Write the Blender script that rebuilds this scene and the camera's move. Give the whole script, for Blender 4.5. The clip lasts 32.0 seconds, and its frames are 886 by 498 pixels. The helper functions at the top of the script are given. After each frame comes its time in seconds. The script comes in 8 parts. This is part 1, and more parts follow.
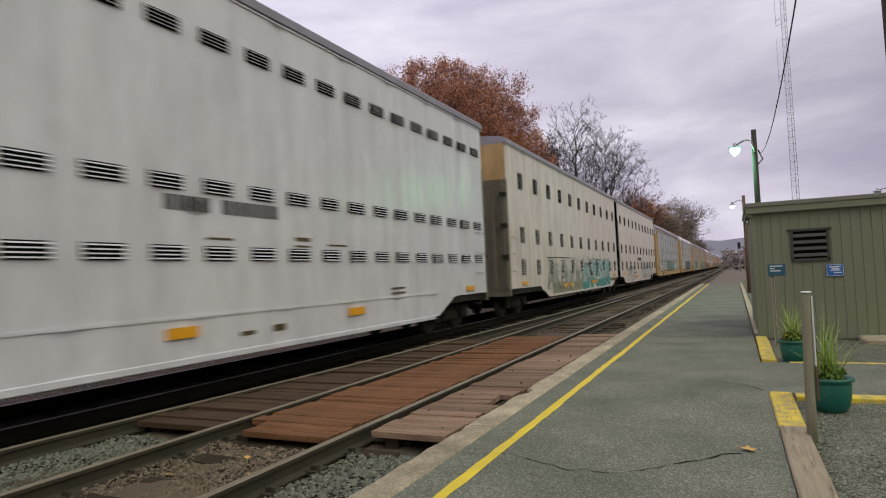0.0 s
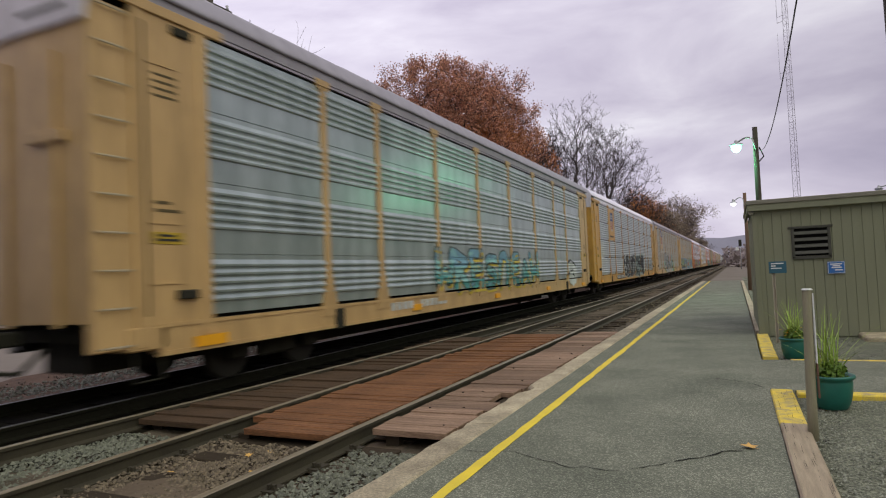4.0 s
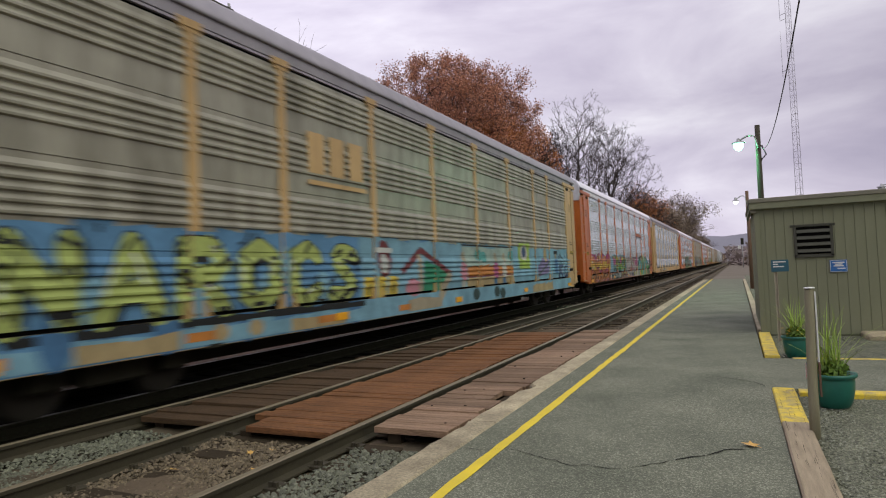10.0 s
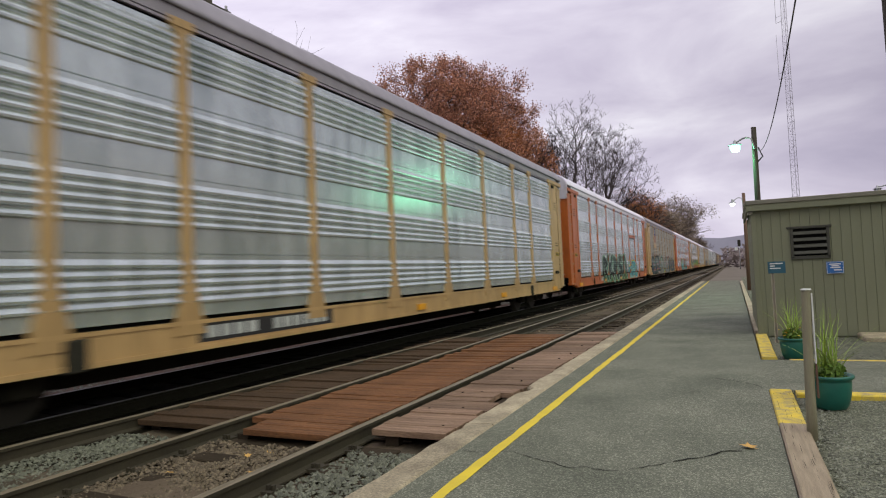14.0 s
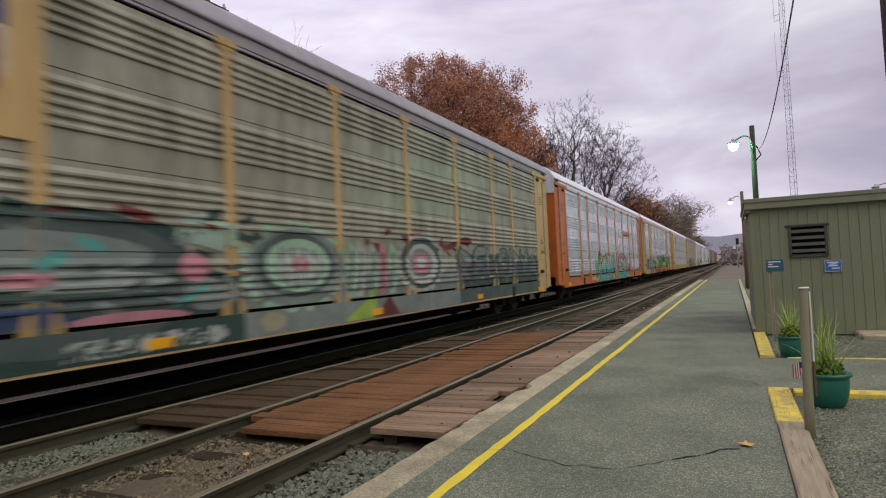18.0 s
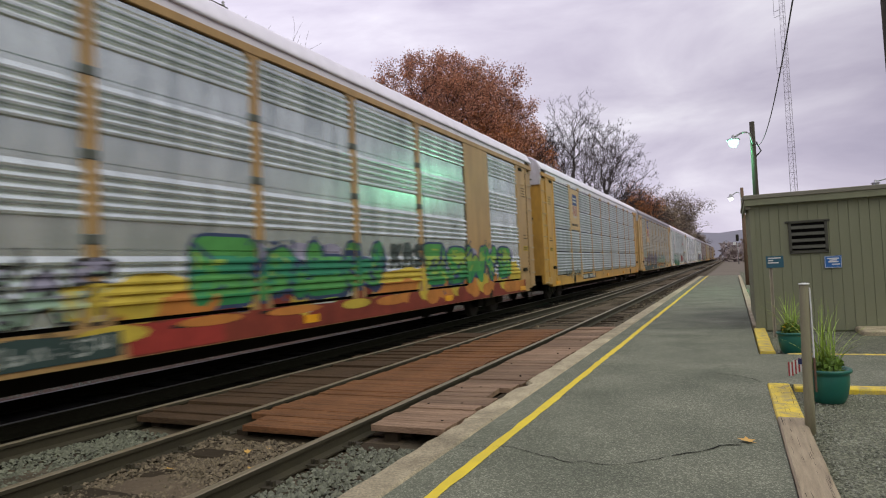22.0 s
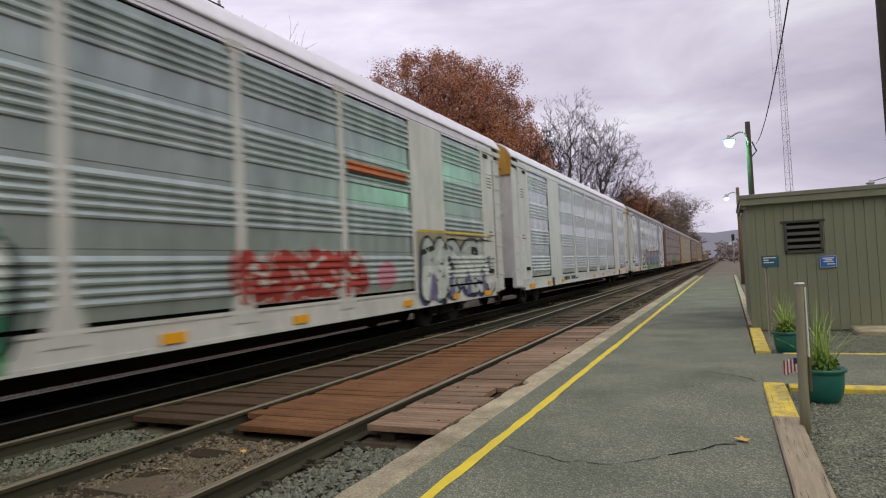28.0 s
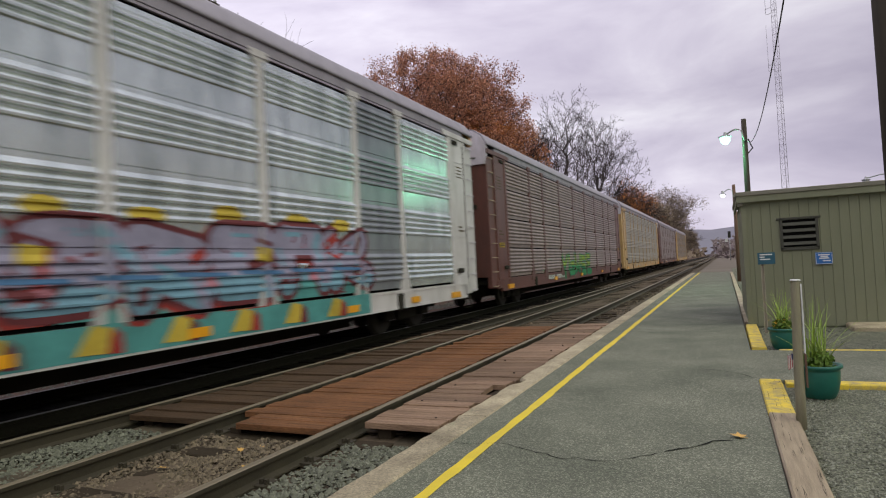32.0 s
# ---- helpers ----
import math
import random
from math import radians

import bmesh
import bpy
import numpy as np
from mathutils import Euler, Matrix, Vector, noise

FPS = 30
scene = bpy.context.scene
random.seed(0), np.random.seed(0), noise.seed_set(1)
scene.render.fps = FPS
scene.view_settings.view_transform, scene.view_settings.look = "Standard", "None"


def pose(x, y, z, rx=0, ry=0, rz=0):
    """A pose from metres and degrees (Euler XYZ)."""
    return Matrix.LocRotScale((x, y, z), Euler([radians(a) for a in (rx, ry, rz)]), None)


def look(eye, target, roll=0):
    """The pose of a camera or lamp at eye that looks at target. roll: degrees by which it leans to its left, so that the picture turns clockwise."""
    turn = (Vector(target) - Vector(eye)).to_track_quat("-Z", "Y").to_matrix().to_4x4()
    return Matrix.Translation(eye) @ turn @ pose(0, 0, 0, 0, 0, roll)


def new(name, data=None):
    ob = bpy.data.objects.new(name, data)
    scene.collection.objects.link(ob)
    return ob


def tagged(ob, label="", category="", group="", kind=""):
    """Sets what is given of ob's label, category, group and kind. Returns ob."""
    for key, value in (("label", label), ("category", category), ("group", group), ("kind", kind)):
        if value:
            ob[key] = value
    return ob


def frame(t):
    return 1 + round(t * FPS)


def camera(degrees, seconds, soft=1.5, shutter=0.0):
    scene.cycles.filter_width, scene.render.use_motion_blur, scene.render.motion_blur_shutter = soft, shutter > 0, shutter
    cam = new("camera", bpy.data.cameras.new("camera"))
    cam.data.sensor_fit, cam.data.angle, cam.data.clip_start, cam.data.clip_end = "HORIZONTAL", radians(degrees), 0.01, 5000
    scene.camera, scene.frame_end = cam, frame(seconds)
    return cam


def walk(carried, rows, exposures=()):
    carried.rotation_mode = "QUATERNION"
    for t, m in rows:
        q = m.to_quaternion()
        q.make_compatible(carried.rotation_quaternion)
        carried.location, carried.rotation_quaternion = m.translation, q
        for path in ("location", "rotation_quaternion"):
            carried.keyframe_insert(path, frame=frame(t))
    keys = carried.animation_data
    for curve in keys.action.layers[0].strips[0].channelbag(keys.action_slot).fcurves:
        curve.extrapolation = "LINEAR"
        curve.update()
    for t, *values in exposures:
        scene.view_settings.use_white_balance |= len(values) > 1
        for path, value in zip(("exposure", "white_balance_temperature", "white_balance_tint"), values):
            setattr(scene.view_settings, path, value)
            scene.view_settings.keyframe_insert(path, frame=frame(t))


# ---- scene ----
# The camera is held by a standing onlooker: it stays on one spot and wavers a little.
EYE = (0.0, 0.0, 1.42)
VIEW = [  # seconds, turn to the left, tilt up, roll, in degrees
    (0, 24.61, 2.49, -2.51),    (0.5, 24.63, 2.51, -2.56),    (1, 24.66, 2.47, -2.51),    (1.5, 24.66, 2.38, -2.53),
    (2, 24.63, 2.34, -2.54),    (2.5, 24.66, 2.34, -2.58),    (3, 24.67, 2.34, -2.58),    (3.5, 24.68, 2.32, -2.59),
    (5.5, 24.76, 2.22, -2.46),    (6, 24.79, 2.21, -2.50),    (6.5, 24.80, 2.19, -2.53),    (7, 24.83, 2.13, -2.54),
    (7.5, 24.84, 2.09, -2.50),    (8, 24.86, 2.08, -2.53),    (8.5, 24.86, 2.11, -2.52),    (9, 24.87, 2.12, -2.50),
    (9.5, 24.88, 2.11, -2.48),    (10, 24.86, 2.12, -2.51),    (10.5, 24.83, 2.12, -2.53),    (11, 24.84, 2.11, -2.49),
    (11.5, 24.79, 2.09, -2.47),    (12, 24.72, 2.11, -2.51),    (12.5, 24.68, 2.13, -2.56),    (13, 24.65, 2.21, -2.66),
    (13.5, 24.67, 2.25, -2.62),    (14, 24.62, 2.31, -2.60),    (14.5, 24.59, 2.34, -2.55),    (16.5, 24.61, 2.36, -2.69),
    (17, 24.54, 2.30, -2.69),    (17.5, 24.48, 2.22, -2.62),    (18, 24.49, 2.17, -2.64),    (18.5, 24.50, 2.14, -2.73),
    (19, 24.51, 2.09, -2.83),    (19.5, 24.50, 2.08, -2.82),    (20, 24.45, 2.09, -2.88),    (20.5, 24.42, 2.08, -2.88),
    (21, 24.42, 2.00, -2.82),    (21.5, 24.47, 1.97, -2.79),    (22, 24.51, 1.91, -2.80),    (22.5, 24.54, 1.85, -2.79),
    (23, 24.51, 1.86, -2.84),    (23.5, 24.48, 1.87, -2.80),    (24, 24.45, 1.89, -2.82),    (24.5, 24.38, 1.93, -2.78),
    (25, 24.40, 1.94, -2.76),    (25.5, 24.38, 1.92, -2.72),    (27.5, 24.22, 1.89, -2.85),    (28, 24.19, 1.86, -2.79),
    (28.5, 24.18, 1.85, -2.78),    (29, 24.18, 1.80, -2.80),    (29.5, 24.15, 1.83, -2.85),    (30, 24.12, 1.84, -2.80),
    (30.5, 24.06, 1.80, -2.91),    (31, 24.01, 1.73, -2.87),    (31.5, 23.95, 1.69, -2.84),    (32, 23.92, 1.64, -2.95),
]


def held(turn, tilt, roll):
    a, b = radians(turn), radians(tilt)
    ahead = Vector((-math.sin(a) * math.cos(b), math.cos(a) * math.cos(b), math.sin(b)))
    return look(EYE, Vector(EYE) + ahead, roll)


cam = camera(70.0, 32.0, soft=1.12, shutter=0.4)
walk(cam, [(t, held(a, b, c)) for t, a, b, c in VIEW], [(0, -0.10), (2.5, -0.09), (6, 0.0), (32, 0.0)])

# ---- sky, sun, exposure ----
world = bpy.data.worlds.new("overcast_evening")
scene.world = world
world.use_nodes = True
wn, wl = world.node_tree.nodes, world.node_tree.links
wn.clear()
w_out, w_bg = wn.new("ShaderNodeOutputWorld"), wn.new("ShaderNodeBackground")
w_sky = wn.new("ShaderNodeTexSky")
w_sky.sky_type, w_sky.sun_disc = "NISHITA", False
w_sky.sun_elevation, w_sky.sun_rotation = radians(12), radians(110)
w_dim = wn.new("ShaderNodeVectorMath")
w_dim.operation = "SCALE"
w_dim.inputs["Scale"].default_value = 0.08
w_co, w_map = wn.new("ShaderNodeTexCoord"), wn.new("ShaderNodeMapping")
w_map.inputs["Scale"].default_value = (1.0, 1.0, 3.2)
w_map.inputs["Location"].default_value = (0.32, 0.0, 0.1)
w_n1 = wn.new("ShaderNodeTexNoise")
w_n1.inputs["Scale"].default_value, w_n1.inputs["Detail"].default_value, w_n1.inputs["Roughness"].default_value = 2.3, 7, 0.52
w_n1.inputs["Distortion"].default_value = 0.35
w_ramp = wn.new("ShaderNodeValToRGB")
for pos, col in ((0.30, (0.44, 0.400, 0.530, 1)), (0.44, (0.57, 0.520, 0.650, 1)), (0.56, (0.72, 0.672, 0.79, 1)), (0.70, (0.94, 0.91, 0.99, 1))):
    e = w_ramp.color_ramp.elements.new(pos)
    e.color = col
w_ramp.color_ramp.elements.remove(w_ramp.color_ramp.elements[0])
w_ramp.color_ramp.elements.remove(w_ramp.color_ramp.elements[-1])
w_mix = wn.new("ShaderNodeMix")
w_mix.data_type = "RGBA"
w_mix.inputs["Factor"].default_value = 0.93
wl.new(w_co.outputs["Generated"], w_map.inputs["Vector"])
wl.new(w_map.outputs["Vector"], w_n1.inputs["Vector"])
wl.new(w_n1.outputs["Fac"], w_ramp.inputs["Fac"])
wl.new(w_sky.outputs["Color"], w_dim.inputs[0])
wl.new(w_dim.outputs["Vector"], w_mix.inputs["A"])
# the cloud cover is thinner towards where the light comes down, over the train
w_sep, w_side, w_fade = wn.new("ShaderNodeSeparateXYZ"), wn.new("ShaderNodeMapRange"), wn.new("ShaderNodeVectorMath")
w_side.inputs["From Min"].default_value, w_side.inputs["From Max"].default_value = -0.8, 0.5
w_side.inputs["To Min"].default_value, w_side.inputs["To Max"].default_value = 1.22, 0.64
w_fade.operation = "SCALE"
wl.new(w_co.outputs["Generated"], w_sep.inputs[0])
wl.new(w_sep.outputs["X"], w_side.inputs["Value"])
wl.new(w_ramp.outputs["Color"], w_fade.inputs[0])
wl.new(w_side.outputs["Result"], w_fade.inputs["Scale"])
# brightest overhead, and a pale rim above the horizon where the cover ends
w_up, w_dome = wn.new("ShaderNodeValToRGB"), wn.new("ShaderNodeVectorMath")
w_up.color_ramp.elements[0].position, w_up.color_ramp.elements[0].color = 0.0, (1.20, 1.20, 1.20, 1)
w_up.color_ramp.elements[1].position, w_up.color_ramp.elements[1].color = 1.0, (1.35, 1.35, 1.35, 1)
for pos, v in ((0.10, 1.04), (0.22, 0.90), (0.36, 0.97)):
    w_up.color_ramp.elements.new(pos).color = (v, v, v, 1)
w_dome.operation = "SCALE"
wl.new(w_sep.outputs["Z"], w_up.inputs["Fac"])
wl.new(w_fade.outputs["Vector"], w_dome.inputs[0])
wl.new(w_up.outputs["Color"], w_dome.inputs["Scale"])
wl.new(w_dome.outputs["Vector"], w_mix.inputs["B"])
wl.new(w_mix.outputs["Result"], w_bg.inputs["Color"])
w_bg.inputs["Strength"].default_value = 1.23
wl.new(w_bg.outputs["Background"], w_out.inputs["Surface"])

sun = new("evening_sun", bpy.data.lights.new("evening_sun", "SUN"))
sun.data.energy, sun.data.angle, sun.data.color = 1.60, radians(75), (0.96, 1.0, 0.70)
sun.matrix_world = look((60, -30, 78), (0, 0, 0))

# ---- materials ----


def mat(name, color, other=None, rough=0.7, metal=0.0, scale=6.0, fine=60.0, bump=0.15, mixed=0.5, vary=0.0, stretch=(1, 1, 1), spec=0.5, contrast=0.35, grain=0.45):
    """A surface of two tones, mottled at two scales, with fine relief. vary: how far each piece differs."""
    m = bpy.data.materials.new(name)
    m.use_nodes = True
    nt = m.node_tree
    n, l = nt.nodes, nt.links
    b = n["Principled BSDF"]
    b.inputs["Roughness"].default_value, b.inputs["Metallic"].default_value = rough, metal
    b.inputs["Specular IOR Level"].default_value = spec
    co, mp = n.new("ShaderNodeTexCoord"), n.new("ShaderNodeMapping")
    mp.inputs["Scale"].default_value = stretch
    l.new(co.outputs["Object"], mp.inputs["Vector"])
    big, small = n.new("ShaderNodeTexNoise"), n.new("ShaderNodeTexNoise")
    big.inputs["Scale"].default_value, big.inputs["Detail"].default_value = scale, 5
    small.inputs["Scale"].default_value, small.inputs["Detail"].default_value = fine, 3
    l.new(mp.outputs["Vector"], big.inputs["Vector"])
    l.new(mp.outputs["Vector"], small.inputs["Vector"])
    add = n.new("ShaderNodeMath")
    add.operation = "MULTIPLY_ADD"
    l.new(small.outputs["Fac"], add.inputs[0])
    add.inputs[1].default_value = grain
    l.new(big.outputs["Fac"], add.inputs[2])
    ramp = n.new("ShaderNodeMapRange")
    ramp.inputs["From Min"].default_value, ramp.inputs["From Max"].default_value = 0.5 + 0.5 * grain - contrast + (0.5 - mixed) * 0.4, 0.5 + 0.5 * grain + contrast + (0.5 - mixed) * 0.4
    l.new(add.outputs[0], ramp.inputs["Value"])
    mx = n.new("ShaderNodeMix")
    mx.data_type = "RGBA"
    other = other or tuple(c * 0.72 for c in color)
    mx.inputs["A"].default_value, mx.inputs["B"].default_value = (*color, 1), (*other, 1)
    l.new(ramp.outputs["Result"], mx.inputs["Factor"])
    last = mx.outputs["Result"]
    if vary:
        info, hsv, rng = n.new("ShaderNodeObjectInfo"), n.new("ShaderNodeHueSaturation"), n.new("ShaderNodeMapRange")
        rng.inputs["To Min"].default_value, rng.inputs["To Max"].default_value = 1 - vary, 1 + vary
        l.new(info.outputs["Random"], rng.inputs["Value"])
        l.new(rng.outputs["Result"], hsv.inputs["Value"])
        l.new(last, hsv.inputs["Color"])
        last = hsv.outputs["Color"]
    l.new(last, b.inputs["Base Color"])
    if bump:
        bp = n.new("ShaderNodeBump")
        bp.inputs["Strength"].default_value, bp.inputs["Distance"].default_value = bump, 0.02
        l.new(add.outputs[0], bp.inputs["Height"])
        l.new(bp.outputs["Normal"], b.inputs["Normal"])
    return m


def island(m, spread=0.35):
    """Let each loose piece of a joined mesh differ in tone."""
    n, l = m.node_tree.nodes, m.node_tree.links
    b = n["Principled BSDF"]
    src = b.inputs["Base Color"].links[0].from_socket
    geo, hsv, rng = n.new("ShaderNodeNewGeometry"), n.new("ShaderNodeHueSaturation"), n.new("ShaderNodeMapRange")
    rng.inputs["To Min"].default_value, rng.inputs["To Max"].default_value = 1 - spread, 1 + spread
    l.new(geo.outputs["Random Per Island"], rng.inputs["Value"])
    l.new(rng.outputs["Result"], hsv.inputs["Value"])
    l.new(src, hsv.inputs["Color"])
    l.new(hsv.outputs["Color"], b.inputs["Base Color"])
    return m


def speckle(m, scale, low, high, skew=1.0):
    """Chips of stone in a bound surface: each small cell has a tone of its own."""
    n, l = m.node_tree.nodes, m.node_tree.links
    b = n["Principled BSDF"]
    src = b.inputs["Base Color"].links[0].from_socket
    co, cell, sep, pw, rng, hsv = n.new("ShaderNodeTexCoord"), n.new("ShaderNodeTexVoronoi"), n.new("ShaderNodeSeparateColor"), n.new("ShaderNodeMath"), n.new("ShaderNodeMapRange"), n.new("ShaderNodeHueSaturation")
    cell.inputs["Scale"].default_value = scale
    pw.operation = "POWER"
    pw.inputs[1].default_value = skew
    rng.inputs["To Min"].default_value, rng.inputs["To Max"].default_value = low, high
    l.new(co.outputs["Object"], cell.inputs["Vector"])
    l.new(cell.outputs["Color"], sep.inputs["Color"])
    l.new(sep.outputs["Red"], pw.inputs[0])
    l.new(pw.outputs[0], rng.inputs["Value"])
    l.new(rng.outputs["Result"], hsv.inputs["Value"])
    l.new(src, hsv.inputs["Color"])
    l.new(hsv.outputs["Color"], b.inputs["Base Color"])
    return m


def glow(name, color, power):
    m = bpy.data.materials.new(name)
    m.use_nodes = True
    b = m.node_tree.nodes["Principled BSDF"]
    b.inputs["Base Color"].default_value = (*color, 1)
    b.inputs["Emission Color"].default_value, b.inputs["Emission Strength"].default_value = (*color, 1), power
    return m


ASPHALT = speckle(mat("asphalt", (0.104, 0.112, 0.086), (0.196, 0.202, 0.157), 0.92, scale=1.1, fine=34, bump=0.18, contrast=0.27, grain=0.45, spec=0.2), 120, 0.74, 1.9, 3.2)
CRACK = mat("crack_filler", (0.022, 0.023, 0.020), rough=0.95, spec=0.1)
CONCRETE = speckle(mat("concrete", (0.45, 0.385, 0.265), (0.215, 0.182, 0.125), 0.9, scale=3.2, fine=60, bump=0.5, vary=0.12, contrast=0.24), 75, 0.78, 1.25)
YELLOW_LINE = mat("yellow_road_paint", (0.76, 0.58, 0.025), (0.58, 0.45, 0.04), 0.75, scale=5, fine=120, bump=0.25)
YELLOW_WORN = mat("worn_yellow_paint", (0.72, 0.54, 0.05), (0.36, 0.29, 0.13), 0.85, scale=9, fine=70, bump=0.4, contrast=0.16, mixed=0.45)
TIMBER_GREY = mat("weathered_timber", (0.41, 0.335, 0.235), (0.21, 0.168, 0.115), 0.9, scale=2.5, fine=26, bump=0.5, stretch=(12, 0.9, 8), contrast=0.3)
POST_WOOD = mat("post_timber", (0.29, 0.268, 0.18), (0.165, 0.152, 0.10), 0.85, scale=3, fine=40, bump=0.4, stretch=(6, 6, 0.6))
PLANK = mat("crossing_plank", (0.270, 0.122, 0.055), (0.078, 0.040, 0.022), 0.85, scale=2.0, fine=22, bump=0.4, stretch=(0.7, 7, 6), vary=0.10, contrast=0.24, grain=0.9, spec=0.2)
PLANK_DARK = mat("dark_plank", (0.105, 0.064, 0.038), (0.047, 0.031, 0.020), 0.85, scale=2.0, fine=22, bump=0.4, stretch=(0.7, 7, 6), vary=0.09, contrast=0.25, grain=0.9, spec=0.2)
PLANK_PALE = mat("kerbside_plank", (0.330, 0.222, 0.155), (0.135, 0.084, 0.058), 0.85, scale=2.0, fine=22, bump=0.6, stretch=(0.7, 7, 6), vary=0.28, spec=0.2, contrast=0.26, grain=0.8)
TIE = mat("sleeper_timber", (0.060, 0.046, 0.032), (0.030, 0.024, 0.018), 0.95, scale=3, fine=30, bump=0.5, spec=0.08)
# sleepers of the main track, with the train's shade in their colour
TIE_SHADED = mat("train_shade_sleeper", (0.010, 0.009, 0.008), rough=0.95, spec=0.03, bump=0.3)
RAIL_DULL = mat("dull_rail_head", (0.062, 0.058, 0.050), (0.035, 0.032, 0.028), 0.5, 0.2, scale=3, fine=40, bump=0.05, stretch=(8, 0.4, 1))
# main track rails, darkened in colour by the shade below the train
RAIL_SHADED = mat("train_shade_rail", (0.016, 0.015, 0.011), rough=0.85, spec=0.05)
RAIL = mat("rusty_rail", (0.046, 0.038, 0.021), (0.026, 0.021, 0.012), 0.85, 0.0, scale=5, fine=50, bump=0.3)
RAIL_TOP = mat("worn_rail_head", (0.25, 0.212, 0.145), (0.15, 0.122, 0.080), 0.45, 0.25, scale=3, fine=40, bump=0.05, stretch=(8, 0.4, 1))
# bed below the train: the train's shade is put into this near-black
SHADED_BED = mat("train_shade_ballast", (0.017, 0.015, 0.011), (0.007, 0.0065, 0.005), 0.95, scale=3, fine=30, bump=0.9, spec=0.03)
BALLAST = mat("ballast_bed", (0.125, 0.103, 0.078), (0.055, 0.045, 0.034), 0.95, scale=3.0, fine=30, bump=0.9, contrast=0.25, spec=0.1)
REDDISH = mat("reddish_ballast", (0.115, 0.070, 0.046), (0.055, 0.036, 0.026), 0.95, scale=2.0, fine=22, bump=0.9, contrast=0.28, grain=0.9, spec=0.1)
DIRT = mat("trackside_dirt", (0.150, 0.116, 0.084), (0.072, 0.056, 0.042), 0.95, scale=1.5, fine=25, bump=0.8, spec=0.1)
STONE = island(mat("ballast_stone", (0.168, 0.176, 0.136), (0.085, 0.088, 0.068), 0.85, scale=20, fine=90, bump=0.2), 0.4)
STONE_RED = island(mat("reddish_stone", (0.16, 0.115, 0.086), (0.085, 0.064, 0.050), 0.9, scale=20, bump=0.2), 0.4)
STONE_LIGHT = island(mat("gravel_chip", (0.235, 0.247, 0.195), (0.135, 0.142, 0.112), 0.85, scale=20, fine=90, bump=0.2), 0.5)
STONE_BROWN = island(mat("stained_stone", (0.180, 0.142, 0.096), (0.085, 0.066, 0.045), 0.9, scale=20, fine=90, bump=0.2), 0.45)
GRAVEL = speckle(mat("grey_gravel", (0.195, 0.203, 0.150), (0.095, 0.100, 0.074), 0.95, scale=4, fine=130, bump=0.5, contrast=0.4, grain=0.7, spec=0.2), 85, 0.5, 1.7, 1.7)
FIELD = mat("rough_ground", (0.205, 0.175, 0.152), (0.140, 0.120, 0.100), 0.95, scale=0.12, fine=3, bump=0.3, spec=0.1)
SIDING = mat("olive_siding", (0.205, 0.214, 0.140), (0.160, 0.168, 0.108), 0.7, scale=1.3, fine=30, bump=0.12, stretch=(4, 4, 0.6))
TRIM = mat("shed_trim", (0.20, 0.19, 0.15), (0.15, 0.145, 0.11), 0.6, scale=3)
# near-black: shade of hollows put into the colour; also black spike heads
DARK = mat("shade_black", (0.008, 0.008, 0.008), rough=0.95, bump=0, spec=0.02)
LOUVRE = mat("louvre_metal", (0.055, 0.055, 0.042), (0.04, 0.04, 0.03), 0.55, scale=4)
BLUE_SIGN = mat("blue_enamel", (0.018, 0.13, 0.42), (0.015, 0.11, 0.36), 0.35, scale=4, bump=0)
TEAL_SIGN = mat("dark_blue_enamel", (0.018, 0.095, 0.145), (0.015, 0.078, 0.12), 0.4, scale=4, bump=0)
WHITE = mat("white_paint", (0.72, 0.73, 0.72), (0.60, 0.61, 0.60), 0.55, scale=5)
POT = mat("green_glaze", (0.010, 0.125, 0.095), (0.007, 0.085, 0.066), 0.4, scale=6, bump=0.05)
SOIL = mat("potting_soil", (0.035, 0.028, 0.02), rough=0.95, bump=0.8)
BLADE = island(mat("grass_blade", (0.30, 0.40, 0.075), (0.18, 0.28, 0.045), 0.55, scale=14), 0.35)
LEAFY = island(mat("pot_foliage", (0.15, 0.25, 0.03), (0.07, 0.13, 0.02), 0.6, scale=20), 0.4)
FLOWER = mat("yellow_petals", (0.80, 0.50, 0.02), (0.7, 0.36, 0.02), 0.6)
POLE_WOOD = mat("pole_timber", (0.050, 0.042, 0.028), (0.028, 0.023, 0.017), 0.85, scale=3, fine=30, bump=0.4, stretch=(6, 6, 0.4))
POLE_BROWN = mat("brown_pole", (0.16, 0.085, 0.055), (0.10, 0.06, 0.04), 0.8, scale=3, stretch=(6, 6, 0.4))
GALV = mat("galvanised_steel", (0.36, 0.36, 0.38), (0.28, 0.28, 0.30), 0.5, 0.6, scale=8)
PALE_POST = mat("pale_post_paint", (0.40, 0.36, 0.28), (0.30, 0.27, 0.21), 0.6, scale=8)
MAST_GREY = mat("mast_paint", (0.31, 0.295, 0.345), (0.25, 0.24, 0.28), 0.7, scale=1)
LAMP_ARM = mat("lamp_bracket", (0.30, 0.33, 0.31), rough=0.5, metal=0.4)
LAMP_GLOW = glow("mercury_lamp", (0.36, 1.0, 0.66), 2.4)
LAMP_FAR = glow("far_lamp", (0.95, 1.0, 0.97), 3.0)
WIRE = mat("black_cable", (0.02, 0.02, 0.022), rough=0.6, bump=0)
BARK = mat("tree_bark", (0.046, 0.034, 0.030), (0.027, 0.020, 0.018), 0.9, scale=4, fine=30, bump=0.5)
TWIG = mat("bare_twig", (0.050, 0.036, 0.035), (0.031, 0.023, 0.023), 0.9, scale=6)
